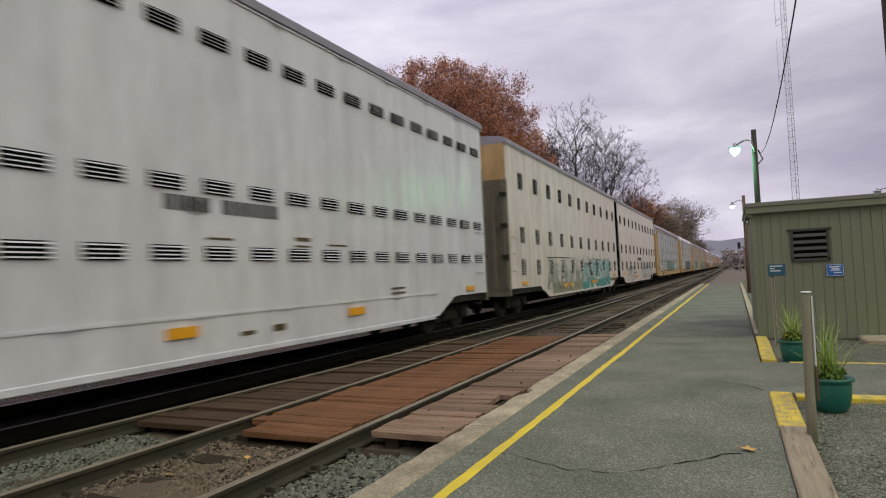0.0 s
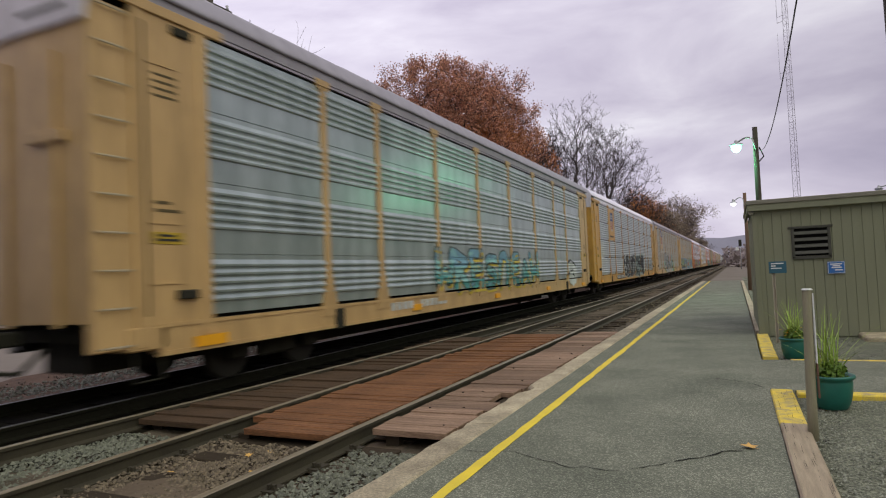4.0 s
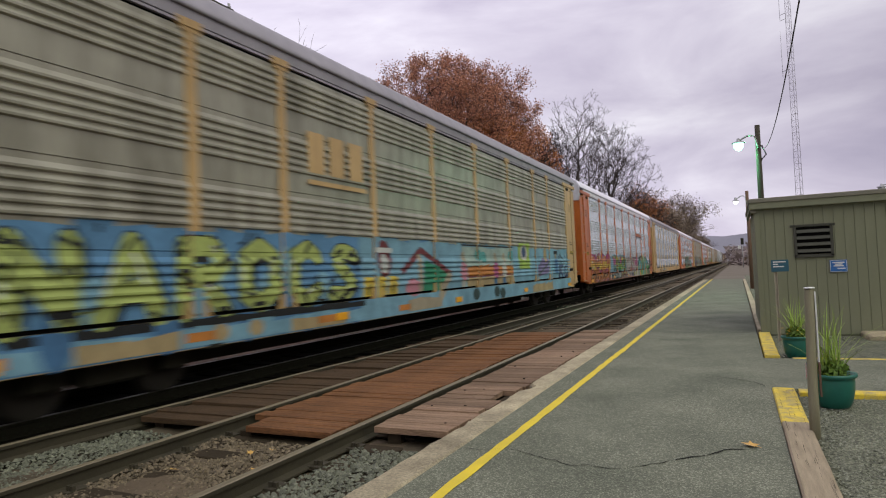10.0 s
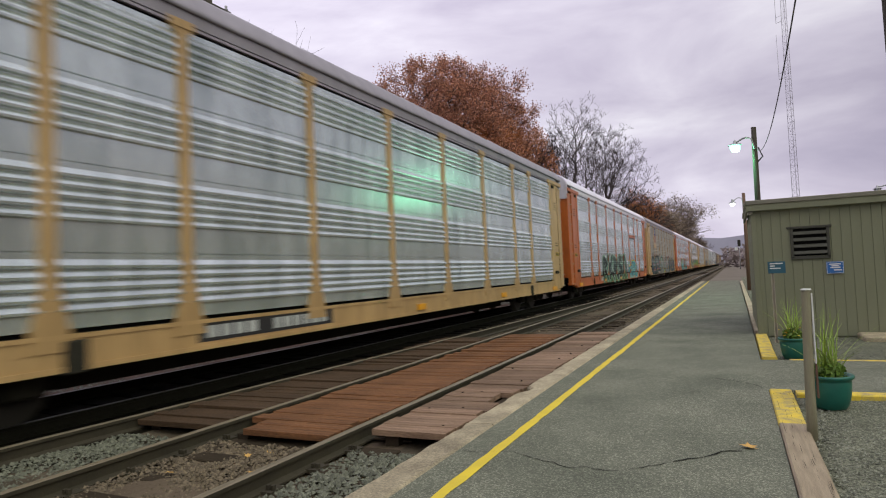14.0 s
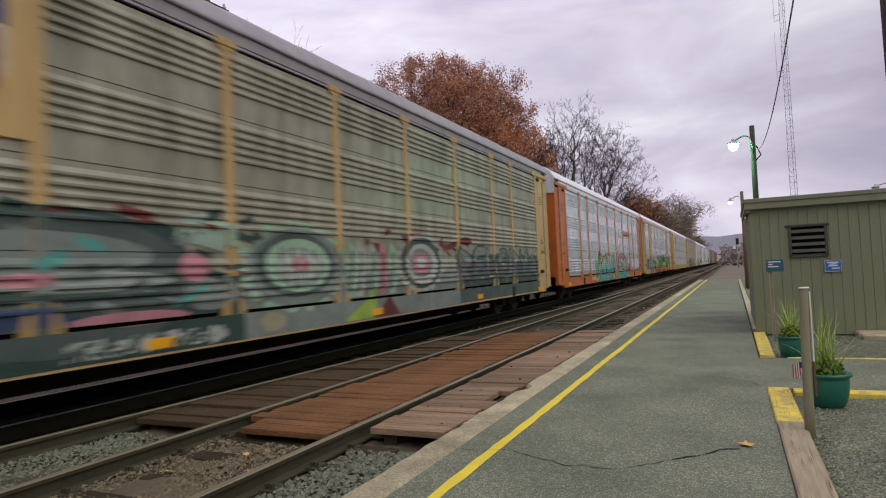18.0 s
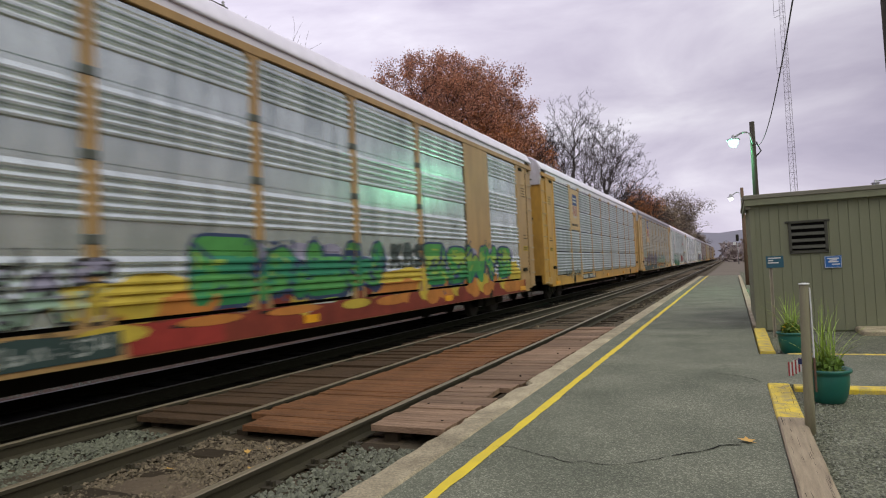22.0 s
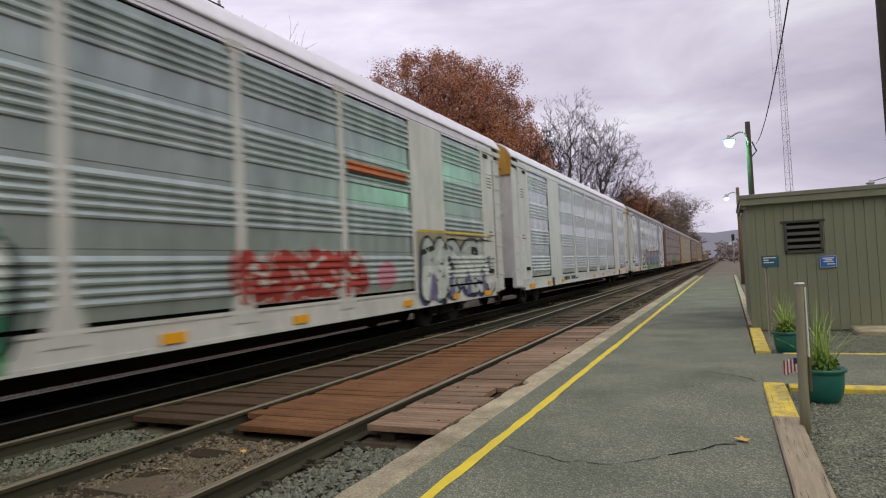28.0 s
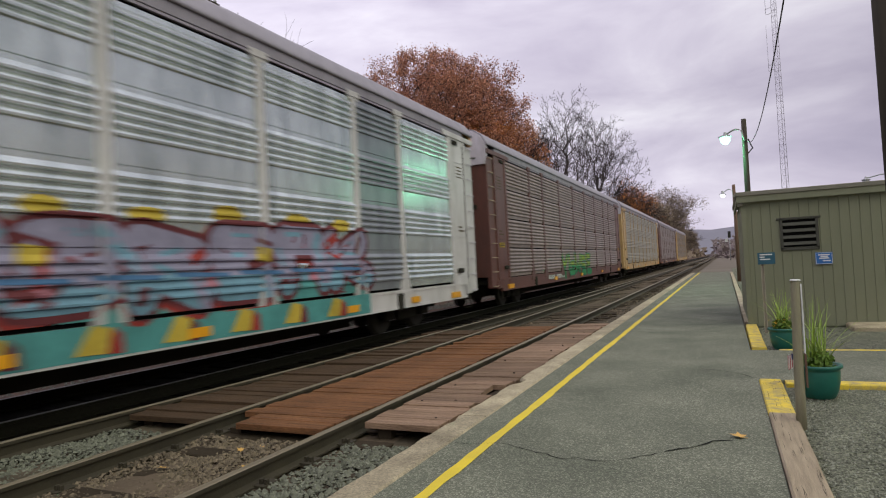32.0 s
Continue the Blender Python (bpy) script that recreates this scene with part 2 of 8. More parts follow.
RUST_LEAF = island(mat("rust_leaves", (0.46, 0.205, 0.120), (0.31, 0.130, 0.084), 0.7, scale=0.5, fine=9, contrast=0.25), 0.4)
GOLD_LEAF = island(mat("golden_leaves", (0.50, 0.185, 0.040), (0.33, 0.110, 0.034), 0.7, scale=0.5, fine=9), 0.35)
DRY_LEAF = mat("fallen_leaf", (0.62, 0.38, 0.10), (0.45, 0.25, 0.06), 0.7, scale=20)
# hill tone lightened and blued: the haze is in the colour
HILL = mat("haze_tinted_hill", (0.200, 0.196, 0.245), (0.165, 0.163, 0.205), 0.95, scale=0.01, fine=0.08, bump=0.3)
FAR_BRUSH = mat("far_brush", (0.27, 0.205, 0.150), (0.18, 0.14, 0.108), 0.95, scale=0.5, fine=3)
# brush colour paled towards grey-mauve to hold the haze of distance
HAZE_BRUSH = mat("haze_tinted_brush", (0.27, 0.225, 0.225), (0.20, 0.165, 0.168), 0.95, scale=0.3, fine=2, spec=0.05)
STEEL_DARK = mat("grimy_truck_steel", (0.020, 0.020, 0.016), (0.038, 0.036, 0.028), 0.85, 0.0, scale=3, spec=0.12)
WHEEL = mat("wheel_steel", (0.035, 0.031, 0.026), (0.022, 0.020, 0.017), 0.7, 0.0, scale=5, spec=0.2)
AMBER = mat("amber_reflector", (0.80, 0.38, 0.015), (0.68, 0.31, 0.01), 0.35, bump=0)
BLACK = mat("black_stencil", (0.022, 0.022, 0.024), rough=0.7, bump=0)
RED_STRIPE = mat("flag_red", (0.42, 0.06, 0.07), rough=0.8)
FLAG_BLUE = mat("flag_blue", (0.03, 0.04, 0.14), rough=0.8)

# ---- mesh helpers ----


def box(bm, x0, x1, y0, y1, z0, z1, m=0, bevel=0.0):
    vs = [bm.verts.new((x, y, z)) for x in (x0, x1) for y in (y0, y1) for z in (z0, z1)]
    fs = [bm.faces.new([vs[i] for i in f]) for f in ((0, 1, 3, 2), (4, 6, 7, 5), (0, 4, 5, 1), (2, 3, 7, 6), (0, 2, 6, 4), (1, 5, 7, 3))]
    for f in fs:
        f.material_index = m
    if bevel:
        es = list({e for f in fs for e in f.edges})
        bmesh.ops.bevel(bm, geom=es, offset=bevel, segments=1, affect="EDGES")
    return vs


def tube(bm, pts, radii, sides=8, m=0, cap=True):
    """A round bar through the points, with its own radius at each."""
    rings = []
    pts = [Vector(p) for p in pts]
    for i, p in enumerate(pts):
        d = (pts[min(i + 1, len(pts) - 1)] - pts[max(i - 1, 0)]).normalized()
        a = d.orthogonal().normalized() if abs(d.z) < 0.95 else Vector((1, 0, 0)) - d * d.x
        a.normalize()
        b = d.cross(a)
        r = radii[i] if hasattr(radii, "__len__") else radii
        rings.append([bm.verts.new(p + (a * math.cos(k * 2 * math.pi / sides) + b * math.sin(k * 2 * math.pi / sides)) * r) for k in range(sides)])
    for q, w in zip(rings, rings[1:]):
        for k in range(sides):
            f = bm.faces.new((q[k], q[(k + 1) % sides], w[(k + 1) % sides], w[k]))
            f.material_index, f.smooth = m, True
    if cap:
        for ring in (rings[0][::-1], rings[-1]):
            bm.faces.new(ring).material_index = m


def lathe(bm, profile, sides=28, m=0, centre=(0, 0, 0)):
    rings = []
    for r, z in profile:
        rings.append([bm.verts.new((centre[0] + r * math.cos(k * 2 * math.pi / sides), centre[1] + r * math.sin(k * 2 * math.pi / sides), centre[2] + z)) for k in range(sides)])
    for q, w in zip(rings, rings[1:]):
        for k in range(sides):
            f = bm.faces.new((q[k], q[(k + 1) % sides], w[(k + 1) % sides], w[k]))
            f.material_index, f.smooth = m, True
    if profile[0][0] > 1e-4:
        bm.faces.new(rings[0][::-1]).material_index = m
    if profile[-1][0] > 1e-4:
        bm.faces.new(rings[-1]).material_index = m


def mesh_of(name, bm, *materials):
    bmesh.ops.recalc_face_normals(bm, faces=bm.faces[:])
    me = bpy.data.meshes.new(name)
    bm.to_mesh(me)
    bm.free()
    for m in materials:
        me.materials.append(m)
    return me


def part(name, bm, material, parent, label=""):
    """One mesh under a thing or under a part."""
    mats = material if isinstance(material, (list, tuple)) else (material,)
    ob = new(name, mesh_of(name, bm, *mats) if isinstance(bm, bmesh.types.BMesh) else bm)
    ob.parent = parent
    if label:
        ob["label"] = label
    return ob


def thing(name, x, y, z, label, category, group="", kind="", turn=0.0):
    e = new(name)
    e.matrix_basis = pose(x, y, z, 0, 0, turn)
    e.empty_display_size = 0.2
    return tagged(e, label, category, group, kind)


def solid(name, bm, material, label, category="", kind="", at=None, group=""):
    mats = material if isinstance(material, (list, tuple)) else (material,)
    ob = new(name, mesh_of(name, bm, *mats))
    if at:
        ob.matrix_basis = at
    return tagged(ob, label, category, group, kind)


def bm_box(x0, x1, y0, y1, z0, z1, bevel=0.0):
    bm = bmesh.new()
    box(bm, x0, x1, y0, y1, z0, z1, 0, bevel)
    return bm

# ---- ground, platform, tracks ----
R1, R2, GAUGE = -3.37, -4.875, 1.505
TRAIN_X = -7.93
PLAT = 0.08
random.seed(3)

bm = bmesh.new()
for x0, x1, y0, y1, n, k in ((-900, 900, -300, 2500, 2, 2),):
    grid = [[bm.verts.new((x0 + (x1 - x0) * i / 60, y0 + (y1 - y0) * (j / 60) ** 1.6, -0.30)) for j in range(61)] for i in range(61)]
    for i in range(60):
        for j in range(60):
            bm.faces.new((grid[i][j], grid[i + 1][j], grid[i + 1][j + 1], grid[i][j + 1]))
solid("ground", bm, FIELD, "brown rough ground with dry grass along the railway", "ground", "structure")

# the trackbed: a low bank of ballast under both tracks, with an uneven crown
bm = bmesh.new()
xs = [-13.5, -11.5, -10.6, -9.5, -8.7, -7.9, -7.2, -6.6, -6.0, -5.4, -4.9, -4.4, -3.9, -3.4, -2.9, -2.5, -2.27]
zs = [-0.29, -0.27, -0.2, -0.16, -0.17, -0.18, -0.17, -0.17, -0.17, -0.18, -0.17, -0.155, -0.155, -0.18, -0.17, -0.2, -0.22]
ys = [-45 + 1.5 * i for i in range(70)] + [60 + 12 * i for i in range(60)]
cols = [[bm.verts.new((x, y, z + random.uniform(-0.02, 0.02))) for x, z in zip(xs, zs)] for y in ys]
for a, b in zip(cols, cols[1:]):
    for i in range(len(xs) - 1):
        f = bm.faces.new((a[i], a[i + 1], b[i + 1], b[i]))
        # second material: ballast coloured with the shade under the train
        f.smooth, f.material_index = True, 2 if xs[i] < -9.55 else 1 if xs[i] < (-6.5 if a[i].co.y < 14 else -7.0) else 3 if -4.95 < xs[i] < -3.3 else 0
solid("trackbed", bm, (BALLAST, SHADED_BED, REDDISH, DIRT), "ballast bed under the two tracks, the train's shade in its colour", "trackbed", "structure")

# asphalt platform
bm = bmesh.new()
box(bm, -1.99, 0.25, -40, 49.0, -0.28, PLAT)
box(bm, 0.25, 7.5, 7.44, 9.66, -0.28, PLAT - 0.012)
platform = solid("pavement", bm, ASPHALT, "grey cracked asphalt station platform", "platform", "structure")


def crack_line(pts, width):
    """A dark, wavering crack laid just over the asphalt."""
    bm = bmesh.new()
    prev = None
    for (x0, y0), (x1, y1) in zip(pts, pts[1:]):
        n = max(2, int(math.hypot(x1 - x0, y1 - y0) / 0.06))
        d = Vector((x1 - x0, y1 - y0)).normalized()
        for k in range(n):
            f = k / n
            w = width * random.uniform(0.2, 1.1)
            off = random.uniform(-0.024, 0.024)
            x, y = x0 + (x1 - x0) * f - d.y * off, y0 + (y1 - y0) * f + d.x * off
            cur = (bm.verts.new((x - d.y * w, y + d.x * w, PLAT + 0.004)), bm.verts.new((x + d.y * w, y - d.x * w, PLAT + 0.004)))
            if prev:
                bm.faces.new((prev[0], prev[1], cur[1], cur[0]))
            prev = cur
    part("crack", bm, CRACK, platform)


crack_line([(-1.95, 4.42), (-1.55, 4.5), (-1.12, 4.28), (-0.94, 4.29), (-0.77, 4.27), (-0.63, 4.39), (-0.46, 4.59)], 0.006)
crack_line([(-0.46, 4.59), (-0.26, 4.77), (-0.14, 4.9), (0.03, 5.0)], 0.011)
crack_line([(-1.98, 11.9), (-1.5, 11.85), (-1.2, 11.64), (-0.5, 11.75), (0.16, 11.82), (0.24, 11.8)], 0.012)
crack_line([(-0.33, 7.97), (0.03, 7.76), (0.24, 7.44)], 0.007)
crack_line([(-1.98, 13.0), (-1.2, 12.9), (-0.4, 12.95), (0.2, 12.8)], 0.012)

bm = bmesh.new()
prev = None
for i in range(440):
    y = -39 + i * 0.2
    w = 0.042 + random.uniform(-0.006, 0.006)
    c = -1.70 + 0.004 * math.sin(y * 1.3) + random.uniform(-0.004, 0.004)
    cur = (bm.verts.new((c - w, y, PLAT + 0.004)), bm.verts.new((c + w, y, PLAT + 0.004)))
    if prev:
        bm.faces.new((prev[0], prev[1], cur[1], cur[0]))
    prev = cur
part("safety_line", bm, YELLOW_LINE, platform, "yellow painted safety line")

# concrete kerb in poured lengths, chipped
kerb = thing("kerb", 0, 0, 0, "pale worn concrete kerb edging the asphalt platform", "kerb", kind="structure")
y = -39.0
while y < 49:
    n = random.uniform(2.6, 3.4)
    y1 = min(y + n, 49)
    bm = bmesh.new()
    k = int((y1 - y) / 0.16) + 1
    rows = []
    for i in range(k + 1):
        yy = y + (y1 - y - 0.012) * i / k
        chip = random.uniform(0, 0.02) + (0.09 if 6.7 < yy < 7.1 else 0) + (random.uniform(0.01, 0.04) if random.random() < 0.14 else 0)
        xl, xr = -2.285 + chip, -1.992
        rows.append([bm.verts.new(v) for v in ((xl, yy, -0.28), (xl, yy, PLAT - 0.025), (xl + 0.03, yy, PLAT + 0.006), (xr - 0.02, yy, PLAT + 0.012), (xr, yy, PLAT - 0.006), (xr, yy, -0.28))])
    for a, b in zip(rows, rows[1:]):
        for i in range(5):
            bm.faces.new((a[i], a[i + 1], b[i + 1], b[i]))
    bm.faces.new(rows[0])
    bm.faces.new(rows[-1][::-1])
    part("kerb_stone", bm, CONCRETE, kerb)
    y = y1

# rails and sleepers
RAIL_SHAPE = [(-0.07, -0.16), (-0.07, -0.145), (-0.012, -0.125), (-0.010, -0.045), (-0.036, -0.035), (-0.036, -0.006), (-0.028, 0.0), (0.028, 0.0), (0.036, -0.006), (0.036, -0.035), (0.010, -0.045), (0.012, -0.125), (0.07, -0.145), (0.07, -0.16)]


def rail(path, parent, side=None, top=None):
    bm = bmesh.new()
    rows = [[bm.verts.new((x + u, y, w)) for u, w in RAIL_SHAPE] for x, y in path]
    for a, b in zip(rows, rows[1:]):
        for i in range(len(RAIL_SHAPE) - 1):
            f = bm.faces.new((a[i], a[i + 1], b[i + 1], b[i]))
            f.material_index = 1 if i in (5, 6, 7) else 0
    part("rail", bm, (side or RAIL, top or RAIL_TOP), parent)


def straight(x):
    return [(x, -45 + 5 * i) for i in range(29)] + [(x, 100 + 30 * i) for i in range(30)]


track_near = thing("track_near", 0, 0, 0, "platform track with brown rails on dark sleepers", "railway track", kind="structure")
track_far = thing("track_far", 0, 0, 0, "main track under the passing train", "railway track", kind="structure")
rail(straight(R1), track_near)
rail(straight(R2), track_near)
rail(straight(TRAIN_X + GAUGE / 2), track_far, RAIL_SHADED, RAIL_DULL)
rail(straight(TRAIN_X - GAUGE / 2), track_far, RAIL_SHADED, RAIL_DULL)
# the rail that leads from the main track over to the platform track
rail([(-6.26 - 0.004 * max(0, 3 - y), y) if y < 4 else (-4.95 - 1.31 * math.exp(-(y - 4) / 22.0), y) for y in range(-14, 62, 2)], track_far)
tie_mesh = mesh_of("sleeper", bm_box(-1.28, 1.28, -0.11, 0.11, -0.18, -0.155, 0.01), TIE)
wide = bmesh.new()
box(wide, -1.7, 1.9, -0.12, 0.12, -0.18, -0.15, 0, 0.01)
tie_wide = mesh_of("sleeper", wide, TIE_SHADED)
tie_shaded = mesh_of("sleeper", bm_box(-1.28, 1.28, -0.11, 0.11, -0.18, -0.155, 0.01), TIE_SHADED)
for k in range(90):
    y = -15.2 + 0.56 * k
    for parent, x, me in ((track_near, -4.12, tie_mesh), (track_far, TRAIN_X + (0.3 if y > 13 else 0), tie_wide if y > 13 else tie_shaded)):
        ob = part("sleeper", me, TIE, parent)
        ob.matrix_basis = pose(x + random.uniform(-0.05, 0.05), y + random.uniform(-0.03, 0.03), random.uniform(-0.008, 0.012), 0, 0, random.uniform(-1, 1))
bm = bmesh.new()
for k in range(260):
    y = 35.2 + 0.56 * k
    for x in (-4.12, TRAIN_X):
        box(bm, x - 1.28, x + 1.28, y - 0.11, y + 0.11, -0.18, -0.155)
ob = part("far_sleeper_row", bm, TIE, track_near)
ob["kind"] = "stuff"

# tie plates with spikes on the sleepers of the platform track
bm = bmesh.new()
for k in range(30):
    y = -2.88 + 0.56 * k
    for x in (R1, R2):
        box(bm, x - 0.16, x + 0.16, y - 0.09, y + 0.09, -0.157, -0.136)
        for dx in (-0.095, -0.14, 0.095, 0.14):
            box(bm, x + dx - 0.013, x + dx + 0.013, y - 0.05, y - 0.018, -0.147, -0.098)
part("tie_plates", bm, RAIL, track_near)["kind"] = "stuff"

# crossing of short timber boards
crossing = thing("pavement_crossing", 0, 0, 0, "boarded timber crossing over the tracks, red-brown and worn", "crossing", kind="structure")


def boards(x0, x1, y0, y1, material, top, stub=0.0, widths=(0.15, 0.24), joints=(0.0008, 0.001, 0.0015, 0.003, 0.009)):
    """A panel of boards laid across the track; the first ones may be broken short by stub."""
    y = y0
    while y < y1:
        w = random.uniform(*widths)
        short = stub if y < y0 + 0.3 else 0.0
        bm = bm_box(x0 + short + random.uniform(0, 0.02), x1 - random.uniform(0, 0.11) ** 1.3 - (0.16 if x1 > -3 and 6.6 < y < 6.95 else 0.0), 0.0, w - random.choice(joints), -0.06, 0, 0.003)
        ob = part("plank", bm, material, crossing)
        ob.matrix_basis = pose(0, y, top + random.uniform(-0.003, 0.003), random.uniform(-0.35, 0.35), random.uniform(-0.2, 0.2), random.uniform(-0.3, 0.3))
        y += w
    # added black sheet: the shade of the open space under the boards
    part("shade_skirt", bm_box(x0 + 0.1, x1 - 0.1, y0 + 0.45, y0 + 0.5, -0.22, top - 0.062), DARK, crossing)
    for x in (x0 + 0.12, x1 - 0.16):
        part("bearer", bm_box(x, x + 0.14, y0 + 0.07, y1 - 0.05, -0.2, top - 0.062), TIE, crossing)


boards(-3.24, -2.42, 5.22, 14.2, PLANK_PALE, -0.020, 0.0, (0.20, 0.30), (0.004, 0.008, 0.012, 0.022))
boards(-4.80, -3.50, 4.93, 14.0, PLANK, -0.034, 0.24)
boards(-6.16, -4.98, 5.05, 13.2, PLANK_DARK, -0.034)
# spike heads and knot holes in the kerbside boards
bm = bmesh.new()
for k in range(9):
    x, y = random.choice((-3.08, -2.62)) + random.uniform(-0.05, 0.05), 5.4 + 0.9 * k + random.uniform(-0.2, 0.2)
    box(bm, x - 0.009, x + 0.009, y - 0.009, y + 0.009, -0.03, -0.009)
    x += random.uniform(0.2, 0.4)
    box(bm, x - 0.014, x + 0.014, y + 0.1, y + 0.108, -0.03, -0.012)
part("spike_heads", bm, DARK, crossing)["kind"] = "stuff"


def stones(name, n, area, size, material, zf, label, seed):
    """Loose angular stones, joined."""
    rnd = np.random.RandomState(seed)
    base = np.array([(1, 0, 0), (-1, 0, 0), (0, 1, 0), (0, -1, 0), (0, 0, 1), (0, 0, -1)], float)
    tris = [(0, 2, 4), (2, 1, 4), (1, 3, 4), (3, 0, 4), (2, 0, 5), (1, 2, 5), (3, 1, 5), (0, 3, 5)]
    verts, faces = [], []
    for i in range(n):
        x, y = rnd.uniform(area[0], area[1]), area[2] + (area[3] - area[2]) * rnd.uniform(0, 1) ** 1.4
        s = rnd.uniform(*size)
        p = base * rnd.uniform(0.55, 1.15, (6, 1)) * s * np.array([1, 1, 0.75]) + rnd.uniform(-0.25, 0.25, (6, 3)) * s
        a = rnd.uniform(0, 6.28)
        p[:, :2] = p[:, :2] @ np.array([[math.cos(a), -math.sin(a)], [math.sin(a), math.cos(a)]])
        p += (x, y, zf(x, y) + s * 0.2)
        k = len(verts)
        verts += [tuple(v) for v in p]
        faces += [(a + k, b + k, c + k) for a, b, c in tris]
    me = bpy.data.meshes.new(name)
    me.from_pydata(verts, [], faces)
    me.materials.append(material)
    return tagged(new(name, me), label, "gravel", kind="stuff")


def heap(x, y):
    return -0.185 + 0.05 * noise.noise((x * 1.7, y * 1.3, 4.0))


stones("ballast", 4200, (-3.24, -2.3, 1.8, 4.95), (0.014, 0.034), STONE, lambda x, y: heap(x, y) + 0.03, "pale grey crushed ballast beside the platform kerb", 1)
stones("ballast", 3800, (-6.15, -4.98, 2.5, 4.85), (0.014, 0.032), STONE, lambda x, y: heap(x, y) + 0.025, "pale grey crushed ballast between the tracks", 2)
stones("ballast", 7000, (-4.80, -3.45, 2.2, 4.85), (0.010, 0.030), STONE_BROWN, lambda x, y: heap(x, y) + 0.034, "brown dirty ballast and leaf litter between the rails", 3)
stones("ballast", 5000, (-6.6, -2.4, 13.5, 45), (0.02, 0.05), STONE_BROWN, heap, "dark ballast stones along the tracks", 4)
stones("ballast", 4200, (-12.0, -9.6, 1.0, 45), (0.015, 0.04), STONE_RED, lambda x, y: -0.2 - 0.0 * x, "reddish stones beyond the main track", 5)

stones("ballast", 9000, (-11.4, -9.3, 2.0, 40), (0.02, 0.045), STONE, lambda x, y: -0.2, "pale stones beyond the main track", 8)

# gravel yard beside the platform
bm = bmesh.new()
for x0, x1, y0, y1 in ((0.46, 14, -40, 7.36), (0.46, 14, 9.70, 60)):
    nx, ny = 14, 40
    g = [[bm.verts.new((x0 + (x1 - x0) * (i / nx) ** 1.8, y0 + (y1 - y0) * j / ny, 0.03 + random.uniform(-0.014, 0.014))) for j in range(ny + 1)] for i in range(nx + 1)]
    for i in range(nx):
        for j in range(ny):
            bm.faces.new((g[i][j], g[i + 1][j], g[i + 1][j + 1], g[i][j + 1]))
solid("gravel_yard", bm, GRAVEL, "grey gravel yard beside the platform", "gravel", "structure")
stones("gravel", 15000, (0.47, 2.6, 2.6, 7.3), (0.005, 0.014), STONE_LIGHT, lambda x, y: 0.032, "loose grey gravel chips beside the timber edging", 6)
stones("gravel", 1500, (0.5, 3.4, 9.75, 12.6), (0.010, 0.024), STONE, lambda x, y: 0.03, "loose grey gravel before the shed", 7)

# ---- the train ----
# profile of a side sheet: groups of four ribs with a plain band between them
SILL_LOW, SILL_TOP, EAVE = 0.60, 0.97, 4.86
SIDE = 1.476


def ribbed_profile(seams, ribs, pitch, lead, slot=0.0):
    """Outline of a side sheet from sill to eave: lapped panels, each with its ribs under the upper seam and a plain band below."""
    out = []
    for low, high in zip(seams, seams[1:]):
        out.append((low + (slot or (0.052 if low == seams[0] else 0.004)), SIDE))
        for r in range(ribs)[::-1]:
            z = high - lead - r * pitch
            out += [(z, SIDE), (z + pitch * 0.13, SIDE + 0.036), (z + pitch * 0.36, SIDE + 0.038), (z + pitch * 0.92, SIDE)]
        out.append((high - 0.012, SIDE))
        if high < seams[-1] and not slot:
            out += [(high - 0.010, SIDE - 0.016), (high + 0.002, SIDE - 0.016)]
    return out


PLAIN = ribbed_profile((SILL_TOP, 1.84, 2.83, 3.81, 4.82), 5, 0.118, 0.185)
SLOTTED = ribbed_profile([SILL_TOP + k * 0.9625 for k in range(5)], 7, 0.118, 0.12, 0.03)


def x_at(profile, z):
    if z <= profile[0][0]:
        return profile[0][1]
    for (z0, a), (z1, b) in zip(profile, profile[1:]):
        if z <= z1:
            return a + (b - a) * (z - z0) / max(z1 - z0, 1e-6)
    return profile[-1][1]


def clip(poly, axis, low, high):
    """The part of a convex outline between two levels."""
    for side, lim in ((1, low), (-1, high)):
        out = []
        for i, p in enumerate(poly):
            q = poly[(i + 1) % len(poly)]
            a, b = (p[axis] - lim) * side, (q[axis] - lim) * side
            if a >= 0:
                out.append(p)
            if a * b < 0:
                f = a / (a - b)
                out.append((p[0] + (q[0] - p[0]) * f, p[1] + (q[1] - p[1]) * f))
        poly = out
        if len(poly) < 3:
            return []
    return poly


def rounded(pts):
    """The same line with its corners cut twice."""
    for _ in range(2):
        out = [pts[0]]
        for a, b in zip(pts, pts[1:]):
            out += [(a[0] * .75 + b[0] * .25, a[1] * .75 + b[1] * .25), (a[0] * .25 + b[0] * .75, a[1] * .25 + b[1] * .75)]
        pts = out + [pts[-1]]
    return pts[::2] + ([pts[-1]] if len(pts) % 2 == 0 else [])


FORMS = [[[(-.32, .05), (-.28, .95), (.30, .95), (.32, .05)]], [[(-.3, .9), (-.3, .1), (.3, .12), (.3, .5), (-.05, .5)]], [[(.32, .85), (-.28, .9), (-.28, .5), (.28, .45), (.28, .1), (-.3, .1)]],
         [[(-.3, .05), (-.3, .95), (.3, .72), (-.2, .5), (.32, .05)]], [[(-.32, .08), (0, .95), (.32, .08)], [(-.2, .3), (.25, .4)]], [[(.3, .92), (-.3, .92), (-.3, .08), (.3, .08)], [(-.2, .5), (.2, .52)]],
         [[(-.3, .95), (-.05, .4), (.3, .95)], [(0, .45), (0, .05)]], [[(-.34, .95), (-.3, .05), (0, .6), (.3, .05), (.34, .95)]], [[(-.3, .05), (-.3, .95)], [(.32, .95), (-.2, .5), (.34, .05)]]]
